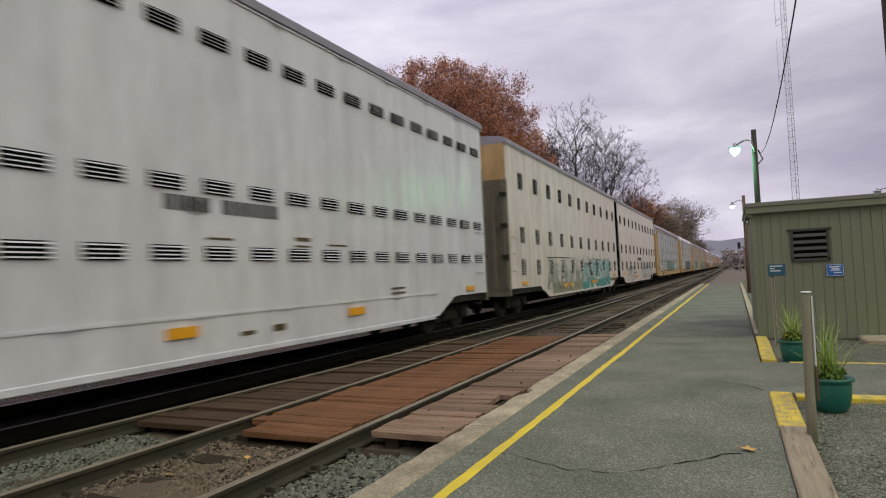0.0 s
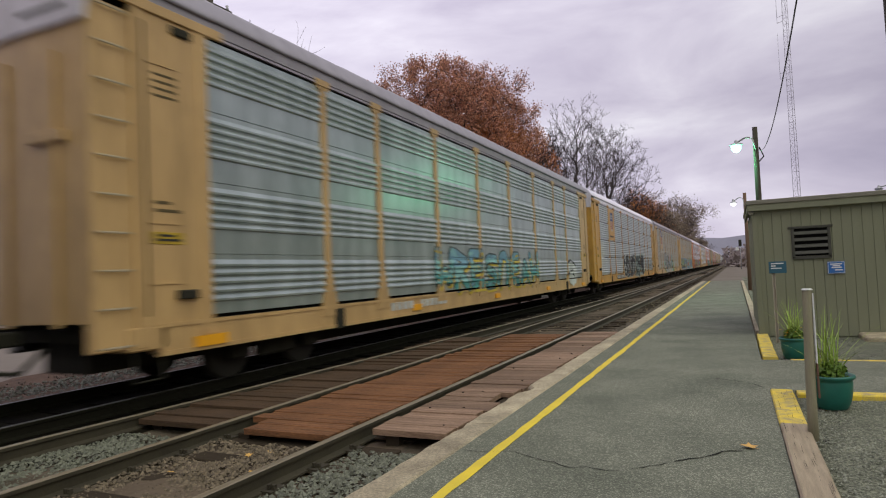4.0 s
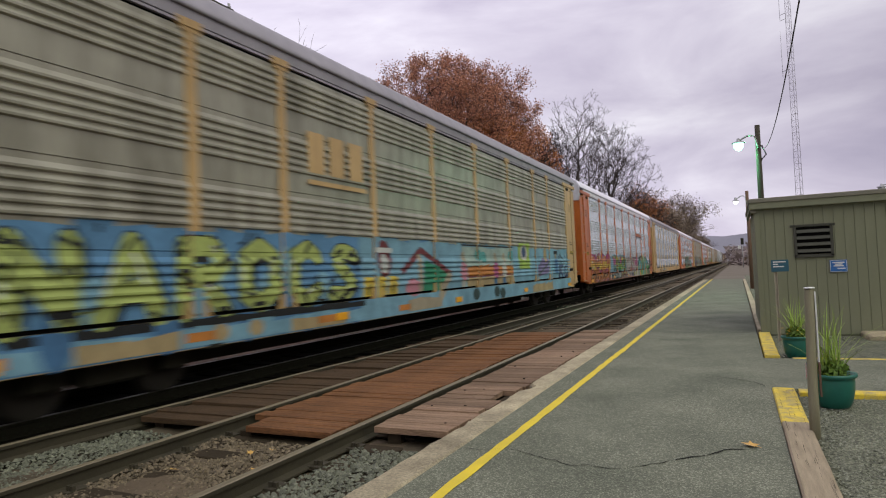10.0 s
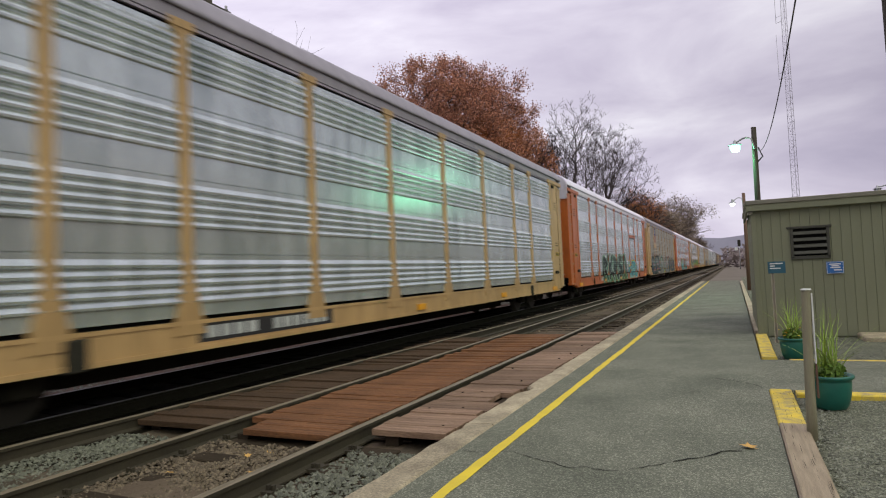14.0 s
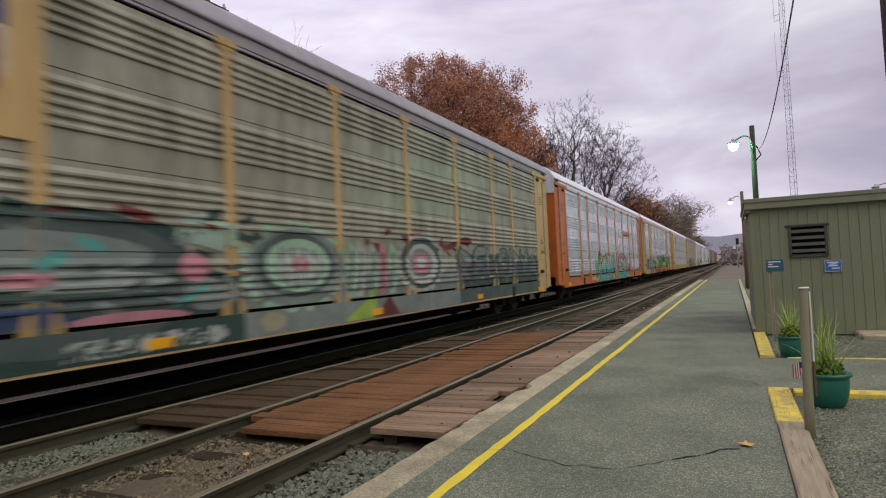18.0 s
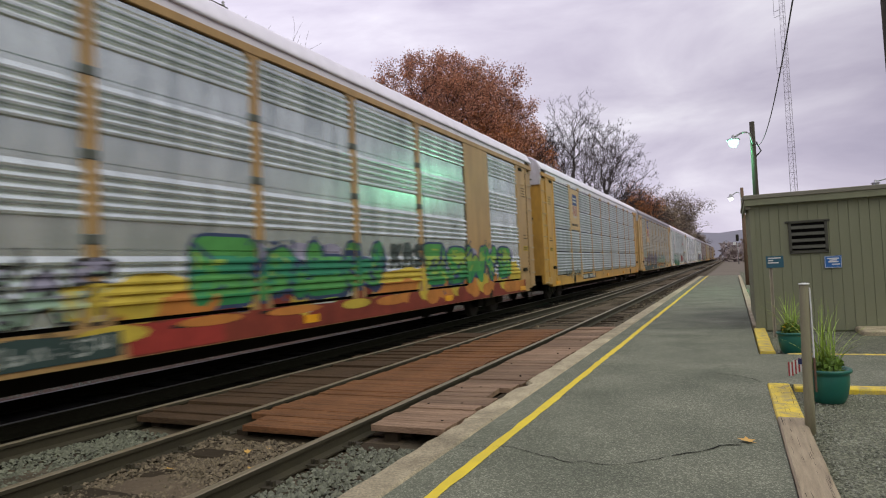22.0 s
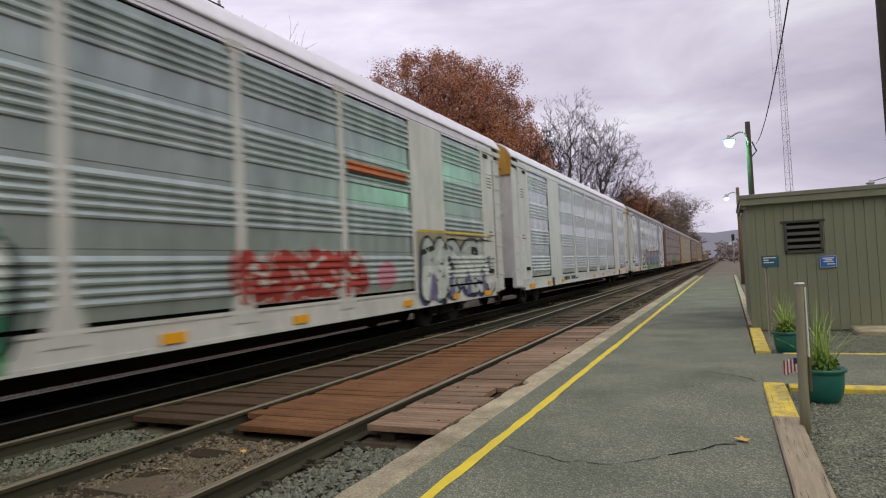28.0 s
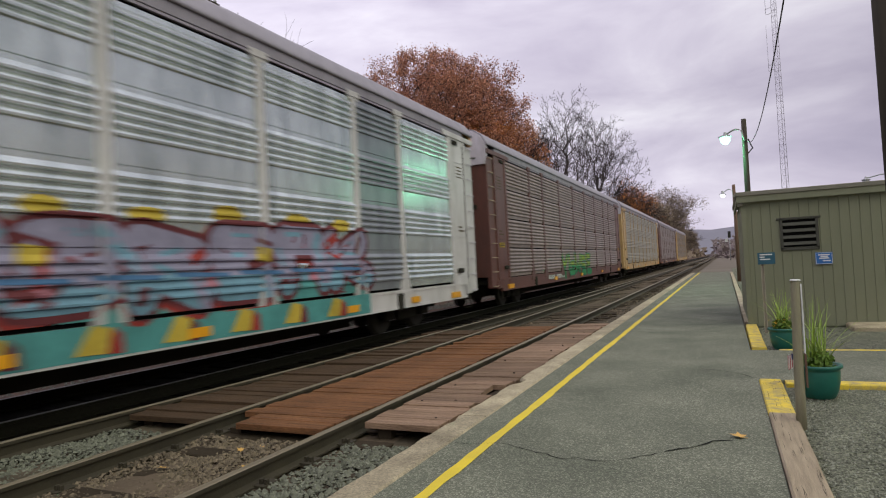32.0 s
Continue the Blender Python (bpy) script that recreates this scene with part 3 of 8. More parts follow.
GLYPHS = {"N": [[(-.28, 0), (-.28, .97)], [(-.28, .95), (.28, .05)], [(.28, .03), (.28, .97)]], "A": [[(-.32, 0), (0, .98)], [(0, .98), (.32, 0)], [(-.2, .34), (.2, .34)]],
          "R": [[(-.28, 0), (-.28, .95)], [(-.28, .95), (.15, .95), (.3, .72), (.1, .5), (-.26, .48)], [(0, .48), (.32, 0)]], "O": [[(0, .03), (-.28, .22), (-.28, .78), (0, .97), (.28, .78), (.28, .22), (0, .03)]],
          "M": [[(-.32, .0), (-.26, .95), (.0, .42), (.26, .95), (.32, .0)]], "C": [[(.28, .8), (.05, .97), (-.26, .8), (-.28, .2), (.02, .03), (.28, .2)]], "S": [[(.28, .85), (-.1, .97), (-.28, .72), (.26, .34), (.15, .03), (-.3, .1)]],
          "E": [[(.27, .95), (-.27, .95), (-.27, .05), (.27, .05)], [(-.27, .5), (.2, .5)]], "D": [[(-.27, .05), (-.27, .95), (.1, .92), (.3, .62), (.3, .36), (.1, .07), (-.27, .05)]], "T": [[(-.36, .92), (.36, .92)], [(0, .92), (0, .03)]]}


class Paint:
    """Spray paint that lies on ribs, posts and sill of a car's side. Outlines are (y, z)."""

    def __init__(self, profile, posts, flat=False):
        self.profile, self.flat = profile, flat
        self.posts = sorted(posts)
        self.zc = [0.3, SILL_TOP + 0.002] + [z for z, _ in profile] + [EAVE + 0.3] if not flat else [0.1, 6]
        ys = [-20.0]
        for a, b in self.posts:
            ys += [a, b]
        self.yc = ys + [20.0] if not flat else [-20, 20]
        self.bm, self.mats, self.n = bmesh.new(), [], 0

    def add(self, poly, m, layer):
        if m not in self.mats:
            self.mats.append(m)
        k = self.mats.index(m)
        self.n += 1
        lift = 0.003 + layer * 0.004 + (self.n % 40) * 0.00008
        ymin, ymax = min(p[0] for p in poly), max(p[0] for p in poly)
        zmin, zmax = min(p[1] for p in poly), max(p[1] for p in poly)
        for i in range(len(self.yc) - 1):
            if self.yc[i + 1] <= ymin or self.yc[i] >= ymax:
                continue
            strip = clip(poly, 0, self.yc[i], self.yc[i + 1])
            if not strip:
                continue
            on_post = i % 2 == 1 and not self.flat
            for j in range(len(self.zc) - 1):
                if self.zc[j + 1] <= zmin or self.zc[j] >= zmax:
                    continue
                # nothing to paint in the open slot above the sill
                if j == 1 and not on_post and not self.flat:
                    continue
                cell = clip(strip, 1, self.zc[j], self.zc[j + 1])
                if not cell:
                    continue
                vs = []
                for y, z in cell:
                    x = 1.5 if self.flat else 1.517 if j == 0 else 1.514 if on_post and z < 1.6 else 1.511 if on_post else x_at(self.profile, z)
                    vs.append(self.bm.verts.new((x + lift, y, z)))
                self.bm.faces.new(vs).material_index = k

    def stroke(self, a, b, w, m, layer):
        dy, dz = b[0] - a[0], b[1] - a[1]
        n = math.hypot(dy, dz) or 1e-6
        uy, uz = dy / n, dz / n
        self.add([(a[0] - uz * w, a[1] + uy * w), (a[0] + uz * w, a[1] - uy * w), (b[0] + uz * w, b[1] - uy * w), (b[0] - uz * w, b[1] + uy * w)], m, layer)

    def blob(self, y, z, ry, rz, m, layer, n=11, rnd=random):
        self.add([(y + ry * math.cos(6.2832 * k / n), z + rz * math.sin(6.2832 * k / n)) for k in range(n)], m, layer)

    def letters(self, y0, y1, z0, z1, count, fills, outline, shine, seed, cloud=None, weight=0.14, word=""):
        """A row of swollen, letter-like forms with no reading."""
        rnd = random.Random(seed)
        if cloud:
            n = int((y1 - y0) / 0.4) + 2
            for k in range(n * 2):
                f = (k % n + 0.5) / n
                self.blob(y0 + (y1 - y0) * f, z0 + (z1 - z0) * rnd.uniform(0.25, 0.75), rnd.uniform(0.25, 0.5), (z1 - z0) * rnd.uniform(0.22, 0.42), rnd.choice(cloud), 0, 12)
        w = (y1 - y0) / count
        for k in range(count):
            c, h = y0 + w * (k + 0.5), z1 - z0
            spines = GLYPHS[word[k]] if word else FORMS[rnd.randrange(len(FORMS))]
            lean, sy, sz, dz = rnd.uniform(-.12, .25), w * rnd.uniform(.85, 1.1), h * rnd.uniform(.85, 1.08), h * rnd.uniform(-.06, .06)
            if word:
                lean, sy, sz, dz = 0.0, w * 1.05, h, 0.0
            t = min(w, h) * weight
            fill = fills[k % len(fills)] if rnd.random() < .75 else rnd.choice(fills)
            lines = [rounded([(c + (u + lean * (v - .5)) * sy, z0 + dz + v * sz) for u, v in spine]) for spine in spines]
            for q in (1, 2):
                m, ww = (outline, t + min(0.055, 0.4 * t)) if q == 1 else (fill, t)
                for pts in lines:
                    for a, b in zip(pts, pts[1:]):
                        self.stroke(a, b, ww, m, q)
                    for a in pts:
                        self.blob(a[0], a[1], ww, ww, m, q, 8)
            for pts in lines:
                for a, b in zip(pts, pts[1:]):
                    if rnd.random() < .6:
                        m = rnd.choice(fills)
                        f0 = rnd.uniform(.1, .6)
                        p = (a[0] + (b[0] - a[0]) * f0, a[1] + (b[1] - a[1]) * f0)
                        self.blob(p[0], p[1], t * .7, t * rnd.uniform(.5, 1.1), m, 3, 8)
                    if rnd.random() < .7 and shine:
                        p = (a[0] + (b[0] - a[0]) * .2 - t * .3, a[1] + (b[1] - a[1]) * .2 + t * .3)
                        q = (a[0] + (b[0] - a[0]) * .7 - t * .3, a[1] + (b[1] - a[1]) * .7 + t * .3)
                        self.stroke(p, q, t * .16, shine, 4)
        if not word and weight > 0.09:
            tones = fills + [outline] + (cloud or [])
            for _ in range(count * 5):
                y, z = rnd.uniform(y0, y1), rnd.uniform(z0, z1)
                a, l = rnd.uniform(0.2, 1.6), rnd.uniform(.12, .4)
                self.stroke((y, z), (y + l * math.cos(a), min(z1, z + l * math.sin(a))), rnd.uniform(.02, .06), rnd.choice(tones), 3)

    def piece(self, y0, y1, z0, z1, count, fills, outline, seed, shadow=None, shine=None, weight=0.2, word="", lap=1.12, wild=0.12, edge=0.045, drop=(0.09, -0.07)):
        """Letter-like forms that crowd each other: a cast side, an outline, fields of colour one above the other (lowest first) and short shines."""
        rnd = random.Random(seed)
        w, h = (y1 - y0) / count, z1 - z0
        t = min(w, h * 0.8) * weight * 0.74
        rows = []
        last = -1
        for k in range(count):
            n = rnd.randrange(len(FORMS) - 1)
            last = n + (n >= last) if last >= 0 else n
            lean, sy, sz, dz = rnd.uniform(-wild, wild * 1.6), w * lap * rnd.uniform(.94, 1.06), h - 2 * t, h * rnd.uniform(-.04, .04)
            if word:
                lean, dz = 0.04, 0.0
            c = y0 + w * (k + 0.5)
            for spine in GLYPHS[word[k]] if word else FORMS[last]:
                pts = [(c + (u + lean * (v - .5)) * sy, z0 + t + dz + v * sz) for u, v in spine]
                rows.append((rounded(pts) if rnd.random() < .6 else pts, h * rnd.uniform(-.10, .10)))
        for q, m, grow_by in ((0, shadow, edge), (1, outline, edge), (2, None, 0.0)):
            if q < 2 and not m:
                continue
            dy, dz = drop if q == 0 else (0.0, 0.0)
            for pts, shift in rows:
                pts = [(y + dy, z + dz) for y, z in pts]
                shapes = [self.bar(a, b, t + grow_by) for a, b in zip(pts, pts[1:])] + [self.ring(y, z, t + grow_by) for y, z in pts]
                for shape in shapes:
                    if q < 2:
                        self.add(shape, m, q)
                        continue
                    n = len(fills)
                    for j, f in enumerate(fills):
                        cut = clip(shape, 1, z0 + shift + h * j / n if j else -9, z0 + shift + h * (j + 1) / n if j < n - 1 else 99)
                        if cut:
                            self.add(cut, f, 2)
        tones = fills + [outline] + ([shadow] if shadow else [])
        for pts, _ in rows:
            for y, z in pts:
                if rnd.random() < .75:
                    a, l = rnd.uniform(-1.2, 1.4), t * rnd.uniform(.5, 1.3)
                    self.add(self.bar((y - l * math.cos(a), z - l * math.sin(a)), (y + l * math.cos(a), z + l * math.sin(a)), t * rnd.uniform(.12, .38)), rnd.choice(tones), 3)
        for _ in range(int(count * 5)):
            y, z, a, l = rnd.uniform(y0, y1), rnd.uniform(z0, z1), rnd.uniform(-1.3, 1.3), rnd.uniform(.08, .26)
            for k in range(3):
                b = (y + l * .4 * math.cos(a), z + l * .4 * math.sin(a))
                self.add(self.bar((y, z), b, rnd.uniform(.012, .03)), outline if k else rnd.choice(tones), 3)
                (y, z), a = b, a + rnd.uniform(.2, .6)
        if shine:
            for pts, _ in rows:
                for a, b in zip(pts, pts[1:]):
                    if rnd.random() < .5:
                        o = t * rnd.uniform(.3, .6)
                        p, q = (a[0] * .8 + b[0] * .2 - o, a[1] * .8 + b[1] * .2 + o), (a[0] * .35 + b[0] * .65 - o, a[1] * .35 + b[1] * .65 + o)
                        self.add(self.bar(p, q, t * rnd.uniform(.10, .22)), shine, 3)

    def bar(self, a, b, w):
        n = math.hypot(b[0] - a[0], b[1] - a[1]) or 1e-6
        uy, uz = (b[0] - a[0]) / n, (b[1] - a[1]) / n
        return [(a[0] - uz * w, a[1] + uy * w), (a[0] + uz * w, a[1] - uy * w), (b[0] + uz * w, b[1] - uy * w), (b[0] - uz * w, b[1] + uy * w)]

    def ring(self, y, z, w, n=9):
        return [(y + w * math.cos(6.2832 * k / n), z + w * math.sin(6.2832 * k / n)) for k in range(n)]

    def swirl(self, y, z, a, b, tones, seed, turns=5, layer=3):
        """Broken rings sprayed one inside the other."""
        rnd = random.Random(seed)
        for k in range(turns):
            f = 1.0 - k / turns
            q, end = rnd.uniform(0, 6.28), 0.0
            while end < 6.28:
                step = rnd.uniform(.5, 1.3)
                u, v = q + end, q + end + step
                self.add(self.bar((y + a * f * math.cos(u), z + b * f * math.sin(u)), (y + a * f * math.cos(v), z + b * f * math.sin(v)), b * rnd.uniform(.05, .13)), rnd.choice(tones), layer)
                end += step * rnd.uniform(1.0, 1.25)

    def sheet(self, y0, y1, z0, z1, m, layer=0, seed=1):
        """A filled-in ground with a ragged upper edge."""
        rnd = random.Random(seed)
        n = max(2, int((y1 - y0) / 0.5))
        for k in range(n):
            a, b = y0 + (y1 - y0) * k / n, y0 + (y1 - y0) * (k + 1) / n
            self.add([(a, z0), (b, z0), (b, z1 + rnd.uniform(-.05, .05)), (a, z1 + rnd.uniform(-.05, .05))], m, layer)

    def patches(self, y0, y1, z0, z1, n, tones, seed, layer=3):
        """Small slanting fields of colour, with dark or light edges here and there."""
        rnd = random.Random(seed)
        for _ in range(int(n * 0.6)):
            y, z, a, b, k = rnd.uniform(y0, y1), rnd.uniform(z0, z1), rnd.uniform(.13, .40), rnd.uniform(.07, .25), rnd.uniform(-.5, .9)
            m = rnd.choice(tones)
            ring = [(a * math.cos(j * 0.6981), b * math.sin(j * 0.6981) * rnd.uniform(0.75, 1.1)) for j in range(9)]
            self.add([(y + u + k * w, z + w) for u, w in ring], m, layer)
            if rnd.random() < .65:
                self.stroke((y - a - k * b, z - b), (y + a * .6 - k * b, z - b * 1.1), .022, P["black"] if rnd.random() < .7 else P["white"], layer + 1)

    def scrawl(self, y0, y1, z0, z1, n, tones, seed, layer=2):
        """Loose short spray strokes."""
        rnd = random.Random(seed)
        for _ in range(n):
            y, z = rnd.uniform(y0, y1), rnd.uniform(z0, z1)
            a, l = rnd.uniform(-.5, .5), rnd.uniform(.15, .6)
            self.stroke((y, z), (y + l * math.cos(a), z + l * math.sin(a)), rnd.uniform(.02, .07), rnd.choice(tones), layer)

    def done(self, car, label):
        if self.mats:
            part("graffiti", self.bm, self.mats, car, label)["kind"] = "stuff"


def paint(name, c):
    m = sum(c) / 3
    c = tuple(v * 0.77 + m * 0.06 for v in c)
    return mat("spray_" + name, c, tuple(v * 0.62 + 0.003 for v in c), 0.65, spec=0.25, scale=2.2, fine=16, bump=0.05, contrast=0.26, grain=0.7, stretch=(1, 1, 0.7))


P = {k: paint(k, c) for k, c in {
    "black": (.02, .022, .025), "white": (.70, .74, .74), "teal": (.10, .42, .42), "aqua": (.30, .62, .64), "blue": (.07, .20, .42), "sky": (.22, .45, .62), "green": (.04, .34, .12), "lime": (.36, .52, .08),
    "yellow": (.74, .55, .05), "orange": (.68, .25, .04), "red": (.46, .045, .035), "wine": (.20, .04, .05), "pink": (.62, .25, .34), "magenta": (.45, .08, .28), "violet": (.22, .18, .38), "grey": (.26, .30, .31), "slate": (.10, .135, .14), "tan": (.50, .38, .20), "mint": (.40, .60, .48), "plum": (.185, .16, .185), "deep": (.045, .085, .085), "olive": (.20, .20, .06), "ice": (.40, .53, .50), "navy": (.05, .08, .20), "sand": (.44, .38, .28), "chalk": (.58, .56, .53), "steel": (.36, .41, .43), "fog": (.53, .57, .57), "leaf": (.10, .40, .10), "jade": (.03, .30, .17), "lilac": (.40, .38, .56), "ember": (.30, .05, .03), "moss": (.12, .24, .05), "azure": (.12, .31, .58), "pear": (.50, .60, .17), "cyan": (.07, .46, .50)}.items()}


def skin(name, a, b, rough=0.45, metal=0.0, streak=0.5):
    return mat(name, a, b, rough, metal, scale=1.5, fine=9, bump=0.06, stretch=(1, 2.0, 0.38), contrast=0.24, mixed=streak, grain=0.6)


PANEL = {"silver": skin("galvanised_sheet", (.76, .84, .825), (.46, .525, .52), 0.27, 0.75), "grey": skin("weathered_sheet", (.48, .555, .54), (.29, .345, .335), 0.32, 0.65),
         "dark": skin("grimy_sheet", (.40, .385, .315), (.205, .195, .155), 0.44, 0.42), "slate": skin("slate_sheet", (.33, .36, .39), (.20, .22, .245), 0.36, 0.55), "brown": skin("brown_sheet", (.27, .215, .19), (.17, .13, .115), 0.42, 0.2), "tan": skin("tan_sheet", (.205, .155, .11), (.14, .105, .075), 0.5, 0.1)}
STEEL = {"yellow": skin("rail_yellow", (.54, .30, .055), (.36, .195, .045), 0.45), "orange": skin("rail_orange", (.50, .125, .022), (.33, .085, .02), 0.4), "white": skin("rail_white", (.64, .63, .67), (.47, .46, .49)),
         "ochre": skin("rail_ochre", (.44, .275, .115), (.31, .19, .08), 0.45), "brown": skin("rail_brown", (.13, .05, .04), (.09, .04, .033)), "tan": skin("rail_tan", (.54, .355, .16), (.37, .24, .105), 0.45), "pale": skin("rail_pale", (.62, .605, .62), (.44, .43, .43), 0.45)}
ROOF_GREY, ROOF_WHITE = skin("roof_grey", (.30, .28, .335), (.225, .21, .25), 0.6), skin("roof_white", (.76, .725, .86), (.64, .61, .73), 0.5)
END_WHITE = skin("end_white", (.59, .565, .66), (.42, .40, .45), 0.5)
SHIELD_PALE = paint("shield_pale", (.66, .58, .54))
SHIELD_BLUE, SHIELD_RED = paint("shield_blue", (.05, .09, .30)), paint("shield_red", (.50, .15, .11))
POSTS = (-8.67, -6.83, -4.09, -1.36, 1.36, 4.09, 6.83, 8.67)
cache = {}
PALE_ROD = skin("rung_rod", (.42, .36, .26), (.30, .24, .16), 0.5)
GRIMY_BLUE = skin("blue_grey_door", (.34, .40, .41), (.22, .27, .28), 0.5)
STENCIL = paint("faded_stencil", (.13, .095, .04))
PLACARD = paint("placard", (.62, .42, .02))
DULL_END = skin("dull_cream_end", (.20, .178, .135), (.12, .105, .08), 0.55)
# dark grey for brackets and slots; on the far sill it stands for shade
DIM_GREY = skin("dim_grey_steel", (.10, .108, .098), (.05, .054, .048), 0.6)


def shared(key, make, *materials):
    if key not in cache:
        cache[key] = mesh_of(key[0], make(), *materials)
    return cache[key]


def truck(car, y):
    def wheel():
        bm = bmesh.new()
        tube(bm, [(-0.01, 0, 0), (0.02, 0, 0), (0.02, 0, 0), (0.13, 0, 0)], [0.45, 0.45, 0.42, 0.415], 20)
        tube(bm, [(0.12, 0, 0), (0.19, 0, 0)], [0.12, 0.10], 10)
        return bm

    def frame_bm():
        bm = bmesh.new()
        for s in (-1, 1):
            x0, x1 = sorted((s * 0.93, s * 1.08))
            box(bm, x0, x1, -1.2, 1.2, 0.52, 0.66, 0, 0.02)
            box(bm, x0, x1, -0.45, 0.45, 0.26, 0.54, 0, 0.04)
            for yy in (-0.87, 0.87):
                box(bm, x0 - 0.02, x1 + 0.02, yy - 0.19, yy + 0.19, 0.3, 0.58, 0, 0.03)
            for yy in (-0.15, 0.0, 0.15):
                tube(bm, [(s * 1.0, yy, 0.3), (s * 1.0, yy, 0.55)], 0.06, 8)
        box(bm, -1.0, 1.0, -0.22, 0.22, 0.42, 0.72, 0, 0.03)
        for yy in (-0.87, 0.87):
            tube(bm, [(-1.0, yy, 0.42), (1.0, yy, 0.42)], 0.08, 10)
        return bm

    t = part("truck", shared(("truck",), frame_bm, STEEL_DARK), None, car, "black grimy cast steel truck")
    t.matrix_basis = pose(0, y, 0)
    for yy in (-0.87, 0.87):
        for s in (-1, 1):
            w = part("wheel", shared(("wheel",), wheel, WHEEL), None, t)
            w.matrix_basis = pose(s * 0.72, yy, 0.42, 0, 0, 0 if s > 0 else 180)


def half_roof(length):
    low = 0.215
    bm = bmesh.new()
    half = [(1.49, EAVE + low), (1.532, EAVE + low - 0.005), (1.530, EAVE + max(low + 0.05, 0.14)), (1.475, EAVE + 0.34), (1.36, EAVE + 0.54), (1.14, EAVE + 0.70), (0.7, EAVE + 0.82)]
    shape = half + [(0.0, EAVE + 0.87)] + [(-x, z) for x, z in half[::-1]]
    n = 14
    rings = []
    for i in range(n + 1):
        y = -length / 2 + length * i / n
        for dy, g in ((-0.02, 0.0), (0.02, 0.0)):
            rings.append([bm.verts.new((x, y + dy, z + (0.012 if dy > 0 else 0))) for x, z in shape])
    for a, b in zip(rings, rings[1:]):
        for k in range(len(shape) - 1):
            bm.faces.new((a[k], a[k + 1], b[k + 1], b[k])).smooth = True
    bm.faces.new(rings[0])
    bm.faces.new(rings[-1][::-1])
    return bm


def rungs(parent, y, h0, h1, width, material, x):
    """Bent-rod ladder rungs, one by one."""
    def rung():
        bm = bmesh.new()
        tube(bm, [(0, -width / 2, 0), (0.045, -width / 2 + 0.02, 0), (0.045, width / 2 - 0.02, 0), (0, width / 2, 0)], 0.014, 6)
        return bm
    n = int((h1 - h0) / 0.42)
    for k in range(n + 1):
        part("ladder_rung", shared(("ladder_rung", width, material.name), rung, material), None, parent).matrix_basis = pose(x, y, h0 + (h1 - h0) * k / n)


def coupler(car, y, s):
    bm = bmesh.new()
    box(bm, -0.09, 0.09, *sorted((y, y + s * 0.45)), 0.78, 0.96, 0, 0.02)
    box(bm, -0.17, 0.17, *sorted((y + s * 0.36, y + s * 0.62)), 0.72, 1.02, 0, 0.05)
    tube(bm, [(0.5, y, 0.75), (0.5, y + s * 0.3, 0.5), (0.42, y + s * 0.6, 0.55)], 0.03, 6)
    part("coupler", bm, STEEL_DARK, car)


def bars(car, rows, material, x):
    """Lettering too small to read, as bars of its size: (y0, y1, z0, z1)."""
    bm = bmesh.new()
    for y0, y1, z0, z1 in rows:
        box(bm, x, x + 0.004, y0, y1, z0, z1)
    part("lettering", bm, material, car)["kind"] = "stuff"


